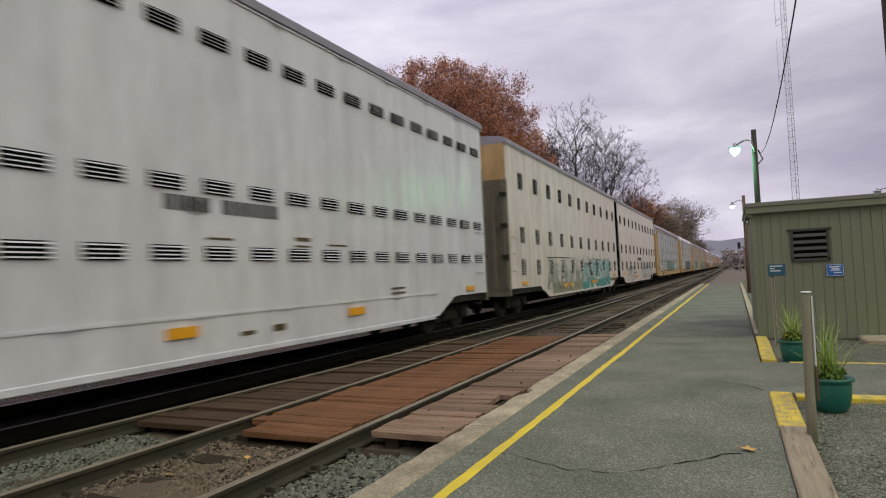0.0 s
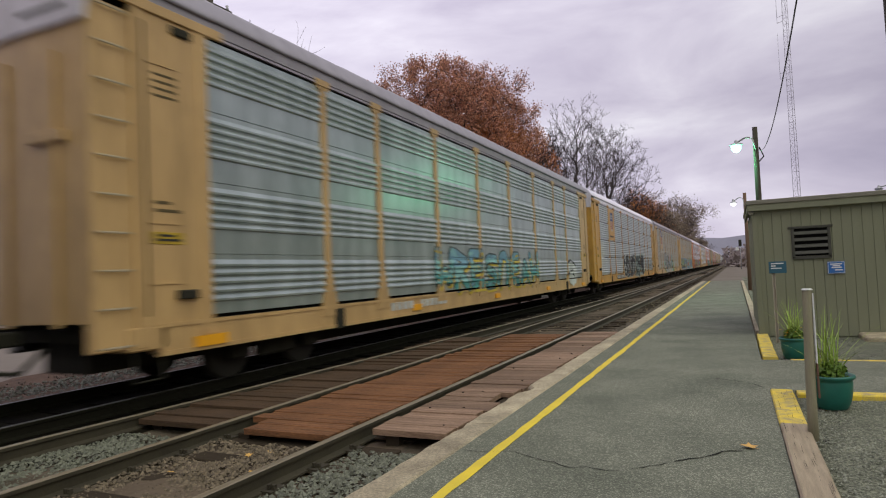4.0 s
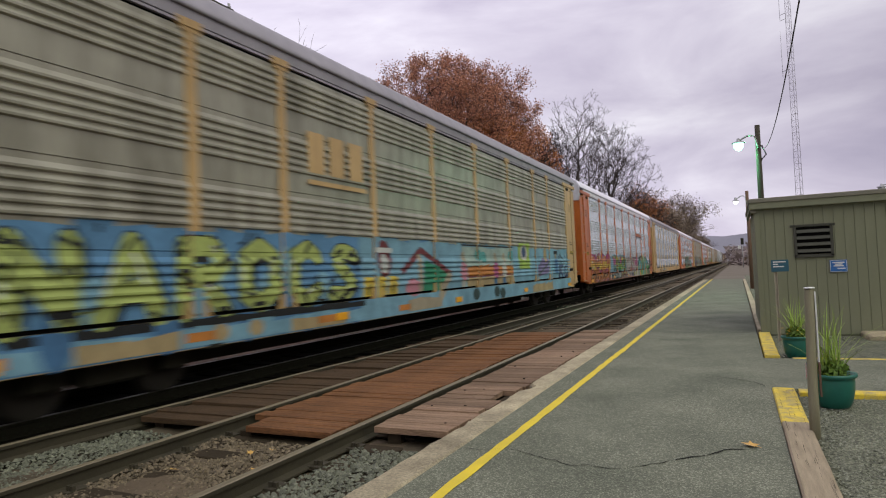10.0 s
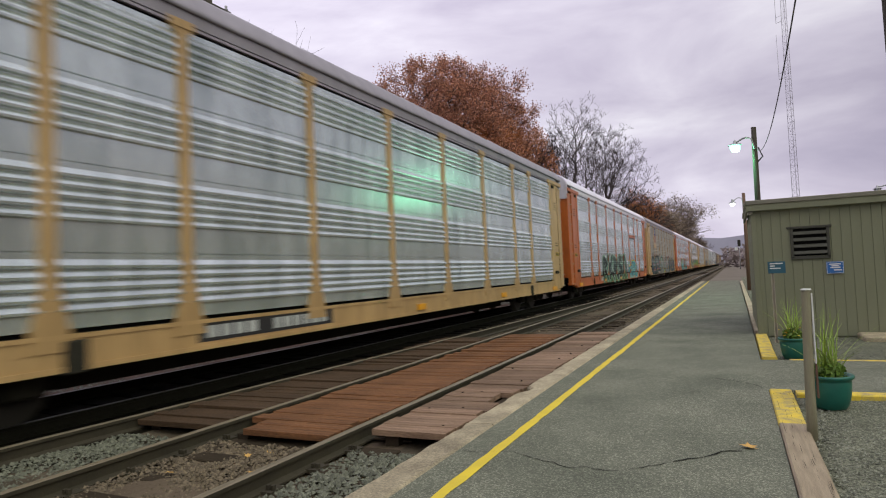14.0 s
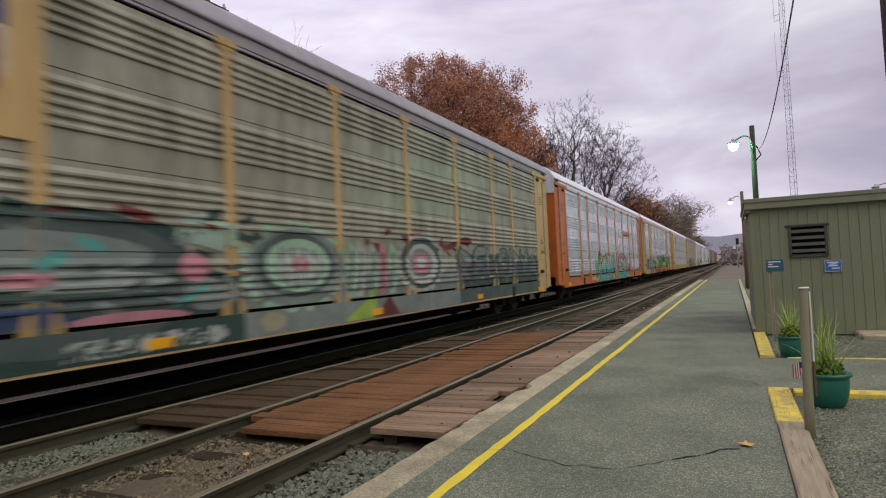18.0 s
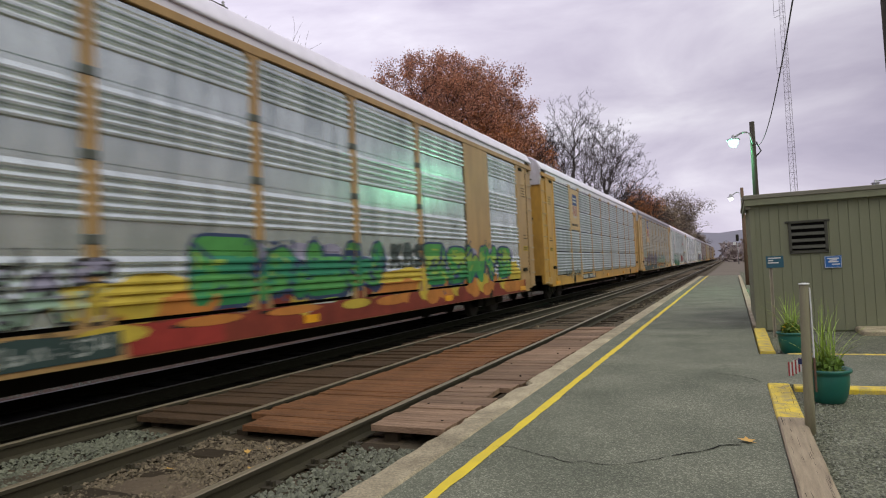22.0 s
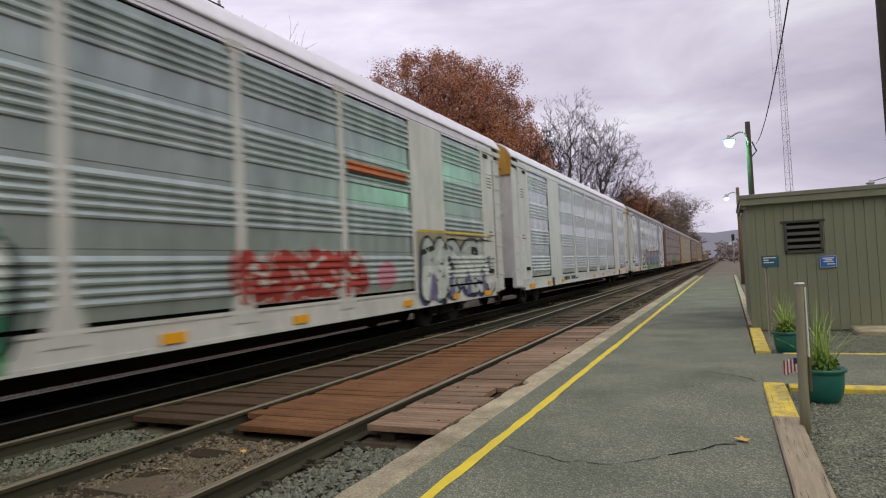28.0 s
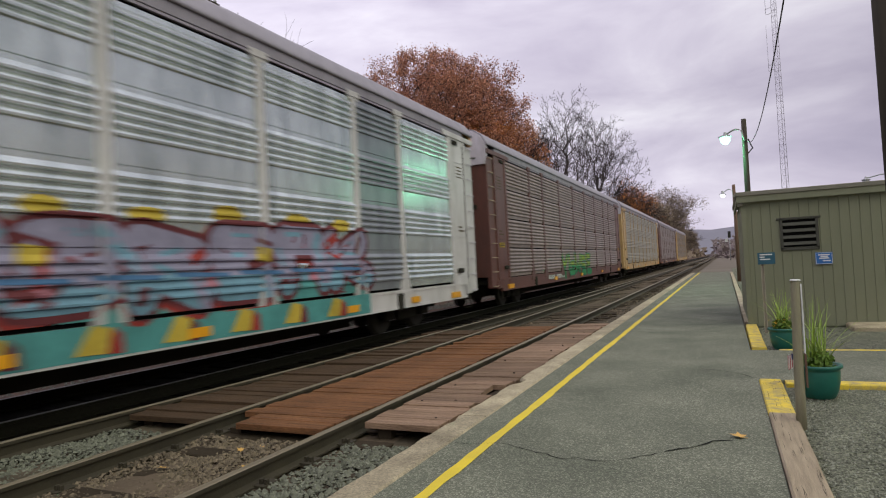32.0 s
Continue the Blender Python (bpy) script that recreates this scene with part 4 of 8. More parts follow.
def autorack(label, length, post, panel, roof=None, end=None, slots=False, shield=False, plates=(), end_top=None, darks=(), marks=(-6.55, -3.75), plate=False, face_m=None, small=1.0, chord=False, hood_z=4.50):
    """A covered car carrier: ribbed side sheets between posts, end doors with ladders, curved roof."""
    car = thing("autorack_car", TRAIN_X, 0, 0, label, "rail car", "cars of the train")
    L = length / 2
    prof = SLOTTED if slots else PLAIN
    S, end_m, roof_m = STEEL[post], STEEL[end or post], roof or ROOF_GREY
    s = length / 26.3
    posts = [p * s for p in POSTS]
    edge = 11.38 * s
    part("roof", shared(("roof", length, roof_m.name), lambda: half_roof(length), roof_m), None, car)
    # the plate above the sheets: a narrow slot, a flat band and a bead under the roof
    band_m = roof_m

    def band():
        bm = bmesh.new()
        box(bm, 1.44, 1.500, -L + 0.7, L - 0.7, EAVE + 0.042, EAVE + 0.22, 0, 0.006)
        box(bm, 1.44, 1.494, -L + 0.9, L - 0.9, EAVE - 0.008, EAVE + 0.030)
        return bm
    part("side_plate", shared(("side_plate", length, band_m.name), band, band_m), None, car)
    # deck and side sills
    for sx in (-1, 1):
        def sill():
            bm = bmesh.new()
            x0, x1 = sorted((sx * 1.30, sx * 1.50))
            box(bm, x0, x1, -L + 0.9, L - 0.9, SILL_LOW, SILL_TOP, 0, 0.015)
            x0, x1 = sorted((sx * 1.42, sx * 1.515))
            box(bm, x0, x1, -L + 0.9, L - 0.9, SILL_LOW - 0.03, SILL_LOW + 0.03)
            box(bm, x0, x1, -L + 0.9, L - 0.9, SILL_TOP - 0.05, SILL_TOP)
            return bm
        # the far sill's shade, seen past the car ends, is put into its colour
        sill_m = end_m if sx > 0 else DIM_GREY
        part("side_sill", shared(("side_sill", length, sx, sill_m.name), sill, sill_m), None, car)
    part("deck", shared(("deck", length), lambda: bm_box(-1.42, 1.42, -L + 0.3, L - 0.3, 0.80, 0.95), STEEL_DARK), None, car)
    part("centre_sill", shared(("centre_sill", length), lambda: bm_box(-0.5, 0.5, -L + 5.2, L - 5.2, 0.25, 0.80), STEEL_DARK), None, car)
    part("underframe", shared(("underframe", length), lambda: bm_box(-0.42, 0.42, -L + 0.7, L - 0.7, 0.35, 0.84), STEEL_DARK), None, car)
    # near side sheets and posts
    cuts = [-edge] + posts + [edge]
    for i, (a, b) in enumerate(zip(cuts, cuts[1:])):
        dark = any(q[0] <= (a + b) / 2 <= q[1] for q in darks)
        plain = any(q[0] <= (a + b) / 2 <= q[1] for q in plates)

        kept = [p for p in posts if not any(q[0] < p < q[1] for q in plates)]
        a, b = a + (0.090 if a in kept else 0.0), b - (0.090 if b in kept else 0.0)

        def sheet(a=a, b=b, plain=plain):
            bm = bmesh.new()
            pr = [(SILL_TOP, SIDE + 0.03), (EAVE, SIDE + 0.03)] if plain else prof
            prev = None
            for z, x in pr:
                cur = (bm.verts.new((x, a, z)), bm.verts.new((x, b, z)))
                if prev:
                    f = bm.faces.new((prev[0], prev[1], cur[1], cur[0]))
                prev = cur
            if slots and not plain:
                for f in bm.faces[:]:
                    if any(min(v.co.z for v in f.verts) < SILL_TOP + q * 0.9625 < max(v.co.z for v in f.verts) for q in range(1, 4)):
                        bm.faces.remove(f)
            return bm
        m = S if plain else PANEL["slate"] if dark else PANEL[panel]
        part("side_panel", shared(("side_panel", round(a, 2), round(b, 2), slots, plain, m.name), sheet, m), None, car)
    # added black sheet behind the slots, in place of the car's dim inside
    part("inner_shade", shared(("inner_shade", length), lambda: bm_box(SIDE - 0.09, SIDE - 0.05, -L + 0.2, L - 0.2, SILL_TOP, EAVE + 0.21), DARK), None, car)
    part("far_wall", shared(("far_wall", length, panel), lambda: bm_box(-1.50, -1.42, -L + 0.15, L - 0.15, SILL_TOP, EAVE), PANEL[panel]), None, car)

    def post_bm():
        bm = bmesh.new()
        box(bm, SIDE - 0.06, 1.506, -0.092, 0.092, SILL_TOP - 0.05, EAVE + 0.02, 0, 0.01)
        lo = [bm.verts.new((1.514, y, SILL_TOP - 0.18)) for y in (-0.26, 0.26)] + [bm.verts.new((1.512, y, SILL_TOP + 0.55)) for y in (0.09, -0.09)]
        bm.faces.new(lo)
        lo2 = [bm.verts.new((1.46, v.co.y, v.co.z)) for v in lo]
        for k in range(4):
            bm.faces.new((lo[k], lo[(k + 1) % 4], lo2[(k + 1) % 4], lo2[k]))
        box(bm, 1.47, 1.524, -0.20, 0.20, EAVE - 0.045, EAVE + 0.075, 0, 0.008)
        for q in (-1, 1):
            y0, y1 = sorted((q * 0.08, q * 0.15))
            box(bm, 1.47, 1.518, y0, y1, EAVE - 0.10, EAVE - 0.045)
        return bm
    for p in posts:
        if any(q[0] < p < q[1] for q in plates):
            continue
        part("post", shared(("post", post), post_bm, S), None, car).matrix_basis = pose(0, p, 0)
        if chord:
            for z in (1.95, 2.90, 3.85):
                part("post_bracket", shared(("post_bracket",), lambda: bm_box(1.47, 1.516, -0.105, 0.105, -0.06, 0.06, 0.012), DIM_GREY), None, car, "dark rusty bracket").matrix_basis = pose(0, p, z)
    if chord:
        part("top_chord", bm_box(1.44, 1.519, -L + 0.9, L - 0.9, EAVE - 0.025, EAVE + 0.10, 0.008), S, car)
    # ends: door leaf, corner post with ladder, door face, roof hood
    for e in (-1, 1):
        a0, b0 = sorted((e * edge, e * (L - 0.66)))
        side = part("end_door_side", shared(("end_door_side", length, e, end_m.name), lambda: bm_box(SIDE - 0.05, SIDE + 0.02, a0, b0, SILL_TOP - 0.02, EAVE - 0.02), end_m), None, car)
        f = e * (edge + 0.1)
        part("door_post", shared(("door_post", e, end_m.name), lambda: bm_box(SIDE, 1.516, f - 0.09, f + 0.09, SILL_TOP - 0.2, EAVE, 0.01), end_m), None, side)
        for z in (1.45, 2.2, 4.2):
            part("door_seam", shared(("door_seam", z, e, end_m.name), lambda: bm_box(SIDE + 0.02, SIDE + 0.035, e * (edge + 0.75) - 0.22, e * (edge + 0.75) + 0.22, z, z + 0.02), end_m), None, side)
        part("door_latch", shared(("door_latch", e), lambda: bm_box(SIDE + 0.02, 1.57, *sorted((e * (edge + 0.3), e * (edge + 0.62))), 1.25, 1.37, 0.015), STEEL_DARK), None, side)
        part("door_hood", shared(("door_hood", e, end_m.name), lambda: bm_box(SIDE, 1.53, *sorted((e * (edge - 0.28), e * L)), EAVE - 0.03, EAVE + 0.11, 0.010), end_m), None, side)
        part("door_bracket", shared(("door_bracket", e), lambda: bm_box(SIDE + 0.02, 1.535, *sorted((e * (edge + 0.28), e * (edge + 0.62))), EAVE - 0.20, EAVE - 0.08, 0.02), STEEL_DARK), None, side, "dark worn door hanger")

        # a flat strip, its black standing for the shade in the gap
        part("door_gap", shared(("door_gap", e), lambda: bm_box(SIDE + 0.02, SIDE + 0.024, *sorted((e * (L - 0.745), e * (L - 0.705))), SILL_TOP + 0.1, EAVE - 0.15), DARK), None, side, "dark gap beside the door")

        def corner():
            bm = bmesh.new()
            a, b = sorted((e * (L - 0.58), e * (L - 0.02)))
            box(bm, 1.33, 1.47, a, b, SILL_LOW + 0.1, EAVE - 0.1, 0, 0.015)
            a2, b2 = sorted((e * (L - 0.70), e * (L - 0.58)))
            box(bm, 1.40, 1.515, a2, b2, SILL_LOW + 0.1, EAVE, 0, 0.01)
            return bm
        c = part("corner_post", shared(("corner_post", length, e, end_m.name), corner, end_m), None, car)
        short = post == "white"
        rungs(c, e * (L - 0.30), 0.75, 2.4 if short else 4.7, 0.42, END_WHITE if short or post == "pale" else PALE_ROD, 1.472)
        pm = edge + 0.72
        for z, h in ((1.95, 0.15),) if post not in ("white", "pale") else ():
            plc = part("placard", shared(("placard", h, short, post == "orange"), lambda: bm_box(0, 0.008, -0.24, 0.24, 0, h, 0.002), AMBER if short else P["white"] if post == "orange" and h > 0.18 else PLACARD), None, car, "small yellow placard")
            plc.matrix_basis = pose(SIDE + 0.021, e * pm, z)
            bars(plc, [(-0.19, 0.19, h * 0.25, h * 0.25 + 0.03), (-0.16, 0.1, h * 0.62, h * 0.62 + 0.03)], BLACK, 0.009)
        bars(car, [(e * pm - 0.2, e * pm + 0.18, 3.80 + q * 0.09, 3.83 + q * 0.09) for q in range(4)] + [(e * pm - 0.2, e * pm + 0.05, 2.45, 2.49), (e * pm - 0.2, e * pm + 0.2, 2.35, 2.39)], STENCIL, SIDE + 0.021)

        def face():
            bm = bmesh.new()
            a, b = sorted((e * (L - 0.10), e * (L - 0.02)))
            box(bm, -1.42, 1.36, a, b, 1.04, hood_z)
            return bm
        door = part("end_door", shared(("end_door", length, e, hood_z, (face_m or end_m).name), face, face_m or end_m), None, car)
        for x in (-0.9, 0.0, 0.9):
            part("door_rib", shared(("door_rib", length, e, end_m.name), lambda: bm_box(-0.04, 0.04, *sorted((e * (L - 0.02), e * (L + 0.03))), 1.0, 4.2), end_m), None, door).matrix_basis = pose(x, 0, 0)
        part("door_bar", shared(("door_bar", length, e, end_m.name, slots), lambda: bm_box(0.5, 1.1, *sorted((e * (L - 0.02), e * (L + 0.05))), 3.14, 3.27, 0.01), STEEL_DARK if slots else end_m), None, door)
        # jacking pad and stirrup step on the sill
        part("jacking_pad", shared(("jacking_pad", e), lambda: bm_box(1.44, 1.525, -0.14, 0.14, SILL_LOW - 0.06, SILL_LOW + 0.30, 0.015), STEEL_DARK), None, car).matrix_basis = pose(0, e * (L - 4.75), 0)

        def step():
            bm = bmesh.new()
            tube(bm, [(1.44, -0.2, 0.72), (1.47, -0.2, 0.30), (1.47, 0.2, 0.30), (1.44, 0.2, 0.72)], 0.018, 6)
            return bm
        part("sill_step", shared(("sill_step",), step, STEEL_DARK), None, car).matrix_basis = pose(0, e * (L - 0.75), 0)

        def hood():
            bm = bmesh.new()
            a, b = sorted((e * (L - 0.14), e * (L + 0.035)))
            shp = [(-1.45, hood_z), (1.45, hood_z), (1.49, EAVE + 0.12), (1.45, EAVE + 0.32), (1.33, EAVE + 0.52), (1.11, EAVE + 0.67), (0.68, EAVE + 0.79), (0, EAVE + 0.84), (-0.68, EAVE + 0.79), (-1.11, EAVE + 0.67), (-1.33, EAVE + 0.52), (-1.45, EAVE + 0.32), (-1.49, EAVE + 0.12)]
            va, vb = [bm.verts.new((x, a, z)) for x, z in shp], [bm.verts.new((x, b, z)) for x, z in shp]
            bm.faces.new(va), bm.faces.new(vb[::-1])
            for k in range(len(shp)):
                bm.faces.new((va[k], va[(k + 1) % len(shp)], vb[(k + 1) % len(shp)], vb[k]))
            return bm
        part("roof_end", shared(("roof_end", length, e, hood_z, (end_top or END_WHITE).name), hood, end_top or END_WHITE), None, car)
        part("hood_slot", shared(("hood_slot", length, e), lambda: bm_box(0.35, 1.15, *sorted((e * (L + 0.03), e * (L + 0.05))), 4.68, 4.73), DIM_GREY), None, car, "dark slot in the roof end")
        part("end_sill", shared(("end_sill", length, e, post), lambda: bm_box(1.2, 1.5, *sorted((e * (L - 1.0), e * (L - 0.45))), SILL_LOW + 0.06, SILL_TOP - 0.02, 0.02), S), None, car)
        truck(car, e * (L - 3.6))
        coupler(car, e * (L - 0.1), e)
        part("reflector", shared(("reflector", length, e), lambda: bm_box(1.505, 1.541, e * (L - 1.7) - 0.28, e * (L - 1.7) + 0.28, 0.62, 0.76), AMBER), None, car, "amber reflective strip")
    for y in ((-0.2, 5.4) if plate else (-9.1, -6.8, 0.05, 2.65, 6.45, 9.1) if post in ("white", "pale") else (-5.4, -0.2, 5.4)):
        part("reflector", shared(("reflector", y), lambda: bm_box(1.505, 1.541, y - 0.19, y + 0.19, 0.66, 0.79), AMBER), None, car, "amber reflective strip")
    if shield:
        a, b = posts[0] + 0.07, posts[1] - 0.07
        mid = (a + b) / 2
        part("logo_plate", bm_box(SIDE, 1.516, a, b, 2.95, EAVE - 0.08, 0.01), S, car, "plain painted plate above the sheets")
        bm = bmesh.new()
        def em_at(u, w):
            return mid + u * small * 1.1, 4.03 + (w - 3.85) * small
        out = [(-0.54, 4.44), (-0.44, 4.62), (0, 4.55), (0.44, 4.62), (0.54, 4.44), (0.56, 3.90), (-0.56, 3.90)]
        bm.faces.new([bm.verts.new((1.520, *em_at(*q))) for q in out]).material_index = 0
        low = [(-0.56, 3.88), (0.56, 3.88), (0.54, 3.42), (0.39, 3.16), (0, 3.05), (-0.39, 3.16), (-0.54, 3.42)]
        bm.faces.new([bm.verts.new((1.520, *em_at(*q))) for q in low]).material_index = 1
        em = part("emblem", bm, (SHIELD_BLUE, SHIELD_PALE), car, "blue and pale shield-shaped emblem")
        for k in range(5):
            (p0, q0), (p1, q1) = em_at(-0.47 + k * 0.21, 3.25), em_at(-0.37 + k * 0.21, 3.86)
            part("stripe", bm_box(1.5205, 1.524, p0, p1, q0, q1), SHIELD_RED, em)
        for z in (4.08, 4.28):
            (p0, q0), (p1, q1) = em_at(-0.42, z), em_at(0.42, z + 0.10)
            part("text_bar", bm_box(1.5205, 1.524, p0, p1, q0, q1), P["white"], em)
        if small < 1:
            bars(car, [(a + 0.2 + q * 0.2, a + 0.35 + q * 0.2, 3.12, 3.22) for q in range(int((b - a - 0.4) / 0.2))], BLACK, 1.517)
    y0, y1 = marks
    if plate:
        part("stencil_plate", bm_box(1.502, 1.5045, y0 - 0.15, y0 + 2.9, 0.67, 0.93), BLACK, car, "black stencil plate with pale marks")
    bars(car, [(y0 + i * 0.26, y0 + i * 0.26 + 0.19, 0.72, 0.88) for i in range(4)] + [(y0 + 1.35 + i * 0.24, y0 + 1.35 + i * 0.24 + 0.17, 0.72, 0.88) for i in range(6)], P["white"] if post != "white" and post != "pale" else BLACK, 1.506)
    return car, Paint(prof, [(p - 0.085, p + 0.085) for p in posts if not any(q[0] < p < q[1] for q in plates)] + [tuple(q) for q in plates])


def closed_car(label, length, vents, low, roof, material, seams=1.75, cut=4.9, dark_end=0):
    """A car carrier with smooth sides and rows of louvred vents. vents: (y, z, width, height)."""
    car = thing("autorack_car", TRAIN_X, 0, 0, label, "rail car", "cars of the train")
    L = length / 2
    top = 5.62
    bm = bmesh.new()
    n = max(2, int(length / seams))
    # side sheet with shallow vertical bulges and a cut-up bottom over the trucks
    prev = None
    for i in range(n * 8 + 1):
        y = -L + length * i / (n * 8)
        x = 1.50 - (0.045 if i % 8 == 0 else 0.0)
        d = L - abs(y)
        rise = 0.9 if y * dark_end > 0 else cut
        b = 0.92 if d < rise else (0.92 - (0.92 - low) * min(1, (d - rise) / 1.0))
        cur = [bm.verts.new((xx, y, z)) for xx, z in ((x, b), (x, 1.0), (x, 3.0), (x - 0.01, top))]
        if prev:
            for k in range(3):
                bm.faces.new((prev[k], cur[k], cur[k + 1], prev[k + 1])).smooth = True
        prev = cur
    part("side_wall", bm, material, car)
    part("far_wall", bm_box(-1.52, -1.46, -L, L, 0.8, top), material, car)
    part("deck", bm_box(-1.45, 1.45, -L + 0.1, L - 0.1, 0.75, 0.95), STEEL_DARK, car)
    part("underframe", bm_box(-0.42, 0.42, -L + 1.0, L - 1.0, 0.28, 0.9), STEEL_DARK, car)
    part("bottom_rail", bm_box(1.42, 1.515, -L + (1.0 if dark_end < 0 else cut) + 1.2, L - (1.0 if dark_end > 0 else cut) - 1.2, low - 0.05, low + 0.04, 0.01), material, car)
    bm = bmesh.new()
    half = [(1.46, top), (1.528, top), (1.530, top + 0.13), (1.46, top + 0.19), (1.0, top + 0.27)]
    shape = half + [(0.0, top + 0.31)] + [(-x, z) for x, z in half[::-1]]
    rings = [[bm.verts.new((x, q * L, z)) for x, z in shape] for q in (-1, 1)]
    for k in range(len(shape)):
        bm.faces.new((rings[0][k], rings[0][(k + 1) % len(shape)], rings[1][(k + 1) % len(shape)], rings[1][k]))
    bm.faces.new(rings[0]), bm.faces.new(rings[1][::-1])
    part("roof", bm, roof, car)
    part("roof_bead", bm_box(1.49, 1.512, -L, L, top - 0.055, top - 0.03, 0.004), material, car)
    for e in (-1, 1):
        # facing ends of the jointed pair: their gap's shade put into black
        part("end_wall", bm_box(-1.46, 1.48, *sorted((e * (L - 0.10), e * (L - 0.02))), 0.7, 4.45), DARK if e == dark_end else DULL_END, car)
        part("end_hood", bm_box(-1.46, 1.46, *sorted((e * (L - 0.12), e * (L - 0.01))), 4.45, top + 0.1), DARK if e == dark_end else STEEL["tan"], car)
        if e != dark_end:
            for x in (-1.0, -0.5, 0.0, 0.5, 1.0, 1.36):
                part("end_rib", bm_box(x - 0.05, x + 0.05, *sorted((e * (L - 0.02), e * (L + 0.06))), 0.95, 4.4), DULL_END, car)
            for z in (1.9, 2.9, 3.9):
                part("door_latch", bm_box(1.28, 1.47, *sorted((e * (L + 0.0), e * (L + 0.14))), z, z + 0.12), STEEL_DARK, car)
        truck(car, e * (L - 1.75) if dark_end != e else e * (L - 0.4))
        if dark_end != e:
            coupler(car, e * (L - 0.1), e)
        rungs(car, e * (L - 0.55), 0.95, 2.6, 0.5, material, 1.502)
    vb = {}
    for y, z, w, h in vents:
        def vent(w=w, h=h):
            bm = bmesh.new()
            # backing behind the slats; the opening's shade is its black colour
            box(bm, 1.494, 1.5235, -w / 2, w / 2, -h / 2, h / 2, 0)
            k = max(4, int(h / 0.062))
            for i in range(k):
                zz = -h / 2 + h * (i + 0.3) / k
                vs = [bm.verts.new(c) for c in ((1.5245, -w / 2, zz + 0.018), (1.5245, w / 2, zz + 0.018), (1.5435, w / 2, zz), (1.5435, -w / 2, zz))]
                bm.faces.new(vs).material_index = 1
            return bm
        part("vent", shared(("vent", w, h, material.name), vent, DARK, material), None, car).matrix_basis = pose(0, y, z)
    for y in [-L + 1.4, -L + 7, -2.2, 2.4, L - 7, L - 1.4]:
        part("reflector", bm_box(1.505, 1.541, y - 0.25, y + 0.25, 1.02 if L - abs(y) < 5 else 0.78, 1.14 if L - abs(y) < 5 else 0.92), AMBER, car, "amber reflective strip")
    return car, Paint(PLAIN, [], True)


# where the middles of the cars lie along the track at the start
PITCH = 27.513
SLACK = {7: 0.04, 8: 0.09, 9: 0.16, 10: 0.20, 11: 0.22, 12: 0.07, 13: 0.20, 14: 0.09, 15: 0.07, 16: 0.09, 17: -0.04}
MIDDLES = [3.55, 29.32, 50.15] + [102.42 + PITCH * (k - 4) + SLACK.get(k, 0.0) for k in range(3, 22)]
cars = []


def stand(car, i):
    cars.append((car, MIDDLES[i]))
    car.matrix_basis = pose(TRAIN_X, MIDDLES[i], 0)


CL = 26.3
pale_a, pale_b = skin("pale_green_white_steel", (.70, .695, .735), (.53, .525, .55), 0.30), skin("cream_white_steel", (.705, .62, .575), (.48, .415, .38), 0.38)
# 0: smooth pale car with three rows of wide vents
c0 = MIDDLES[0]
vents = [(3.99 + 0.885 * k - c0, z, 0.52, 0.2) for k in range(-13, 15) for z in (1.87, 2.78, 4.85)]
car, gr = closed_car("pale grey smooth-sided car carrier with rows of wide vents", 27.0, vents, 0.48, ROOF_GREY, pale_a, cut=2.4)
part("skirt_rail", bm_box(1.49, 1.515, -10.2, 10.2, 1.02, 1.06), pale_a, car)
bars(car, [(5.72 - c0 + i * 0.20, 5.72 - c0 + i * 0.20 + 0.15, 2.42, 2.62) for i in range(4)] + [(6.72 - c0 + i * 0.20, 6.72 - c0 + i * 0.20 + 0.15, 2.42, 2.62) for i in range(6)], BLACK, 1.504)
bars(car, [(6.4 - c0, 6.9 - c0, 2.06, 2.09), (8.3 - c0, 8.7 - c0, 2.1, 2.16), (8.3 - c0, 8.7 - c0, 2.0, 2.03), (9.2 - c0, 9.8 - c0, 2.04, 2.07), (8.2 - c0, 8.8 - c0, 1.02, 1.06), (9.3 - c0, 9.7 - c0, 1.02, 1.06), (11.4 - c0, 12.0 - c0, 1.1, 1.14), (11.4 - c0, 12.0 - c0, 1.2, 1.24), (7.0 - c0, 7.3 - c0, 0.7, 0.76), (7.7 - c0, 8.0 - c0, 0.7, 0.8)], STENCIL, 1.504)
stand(car, 0)
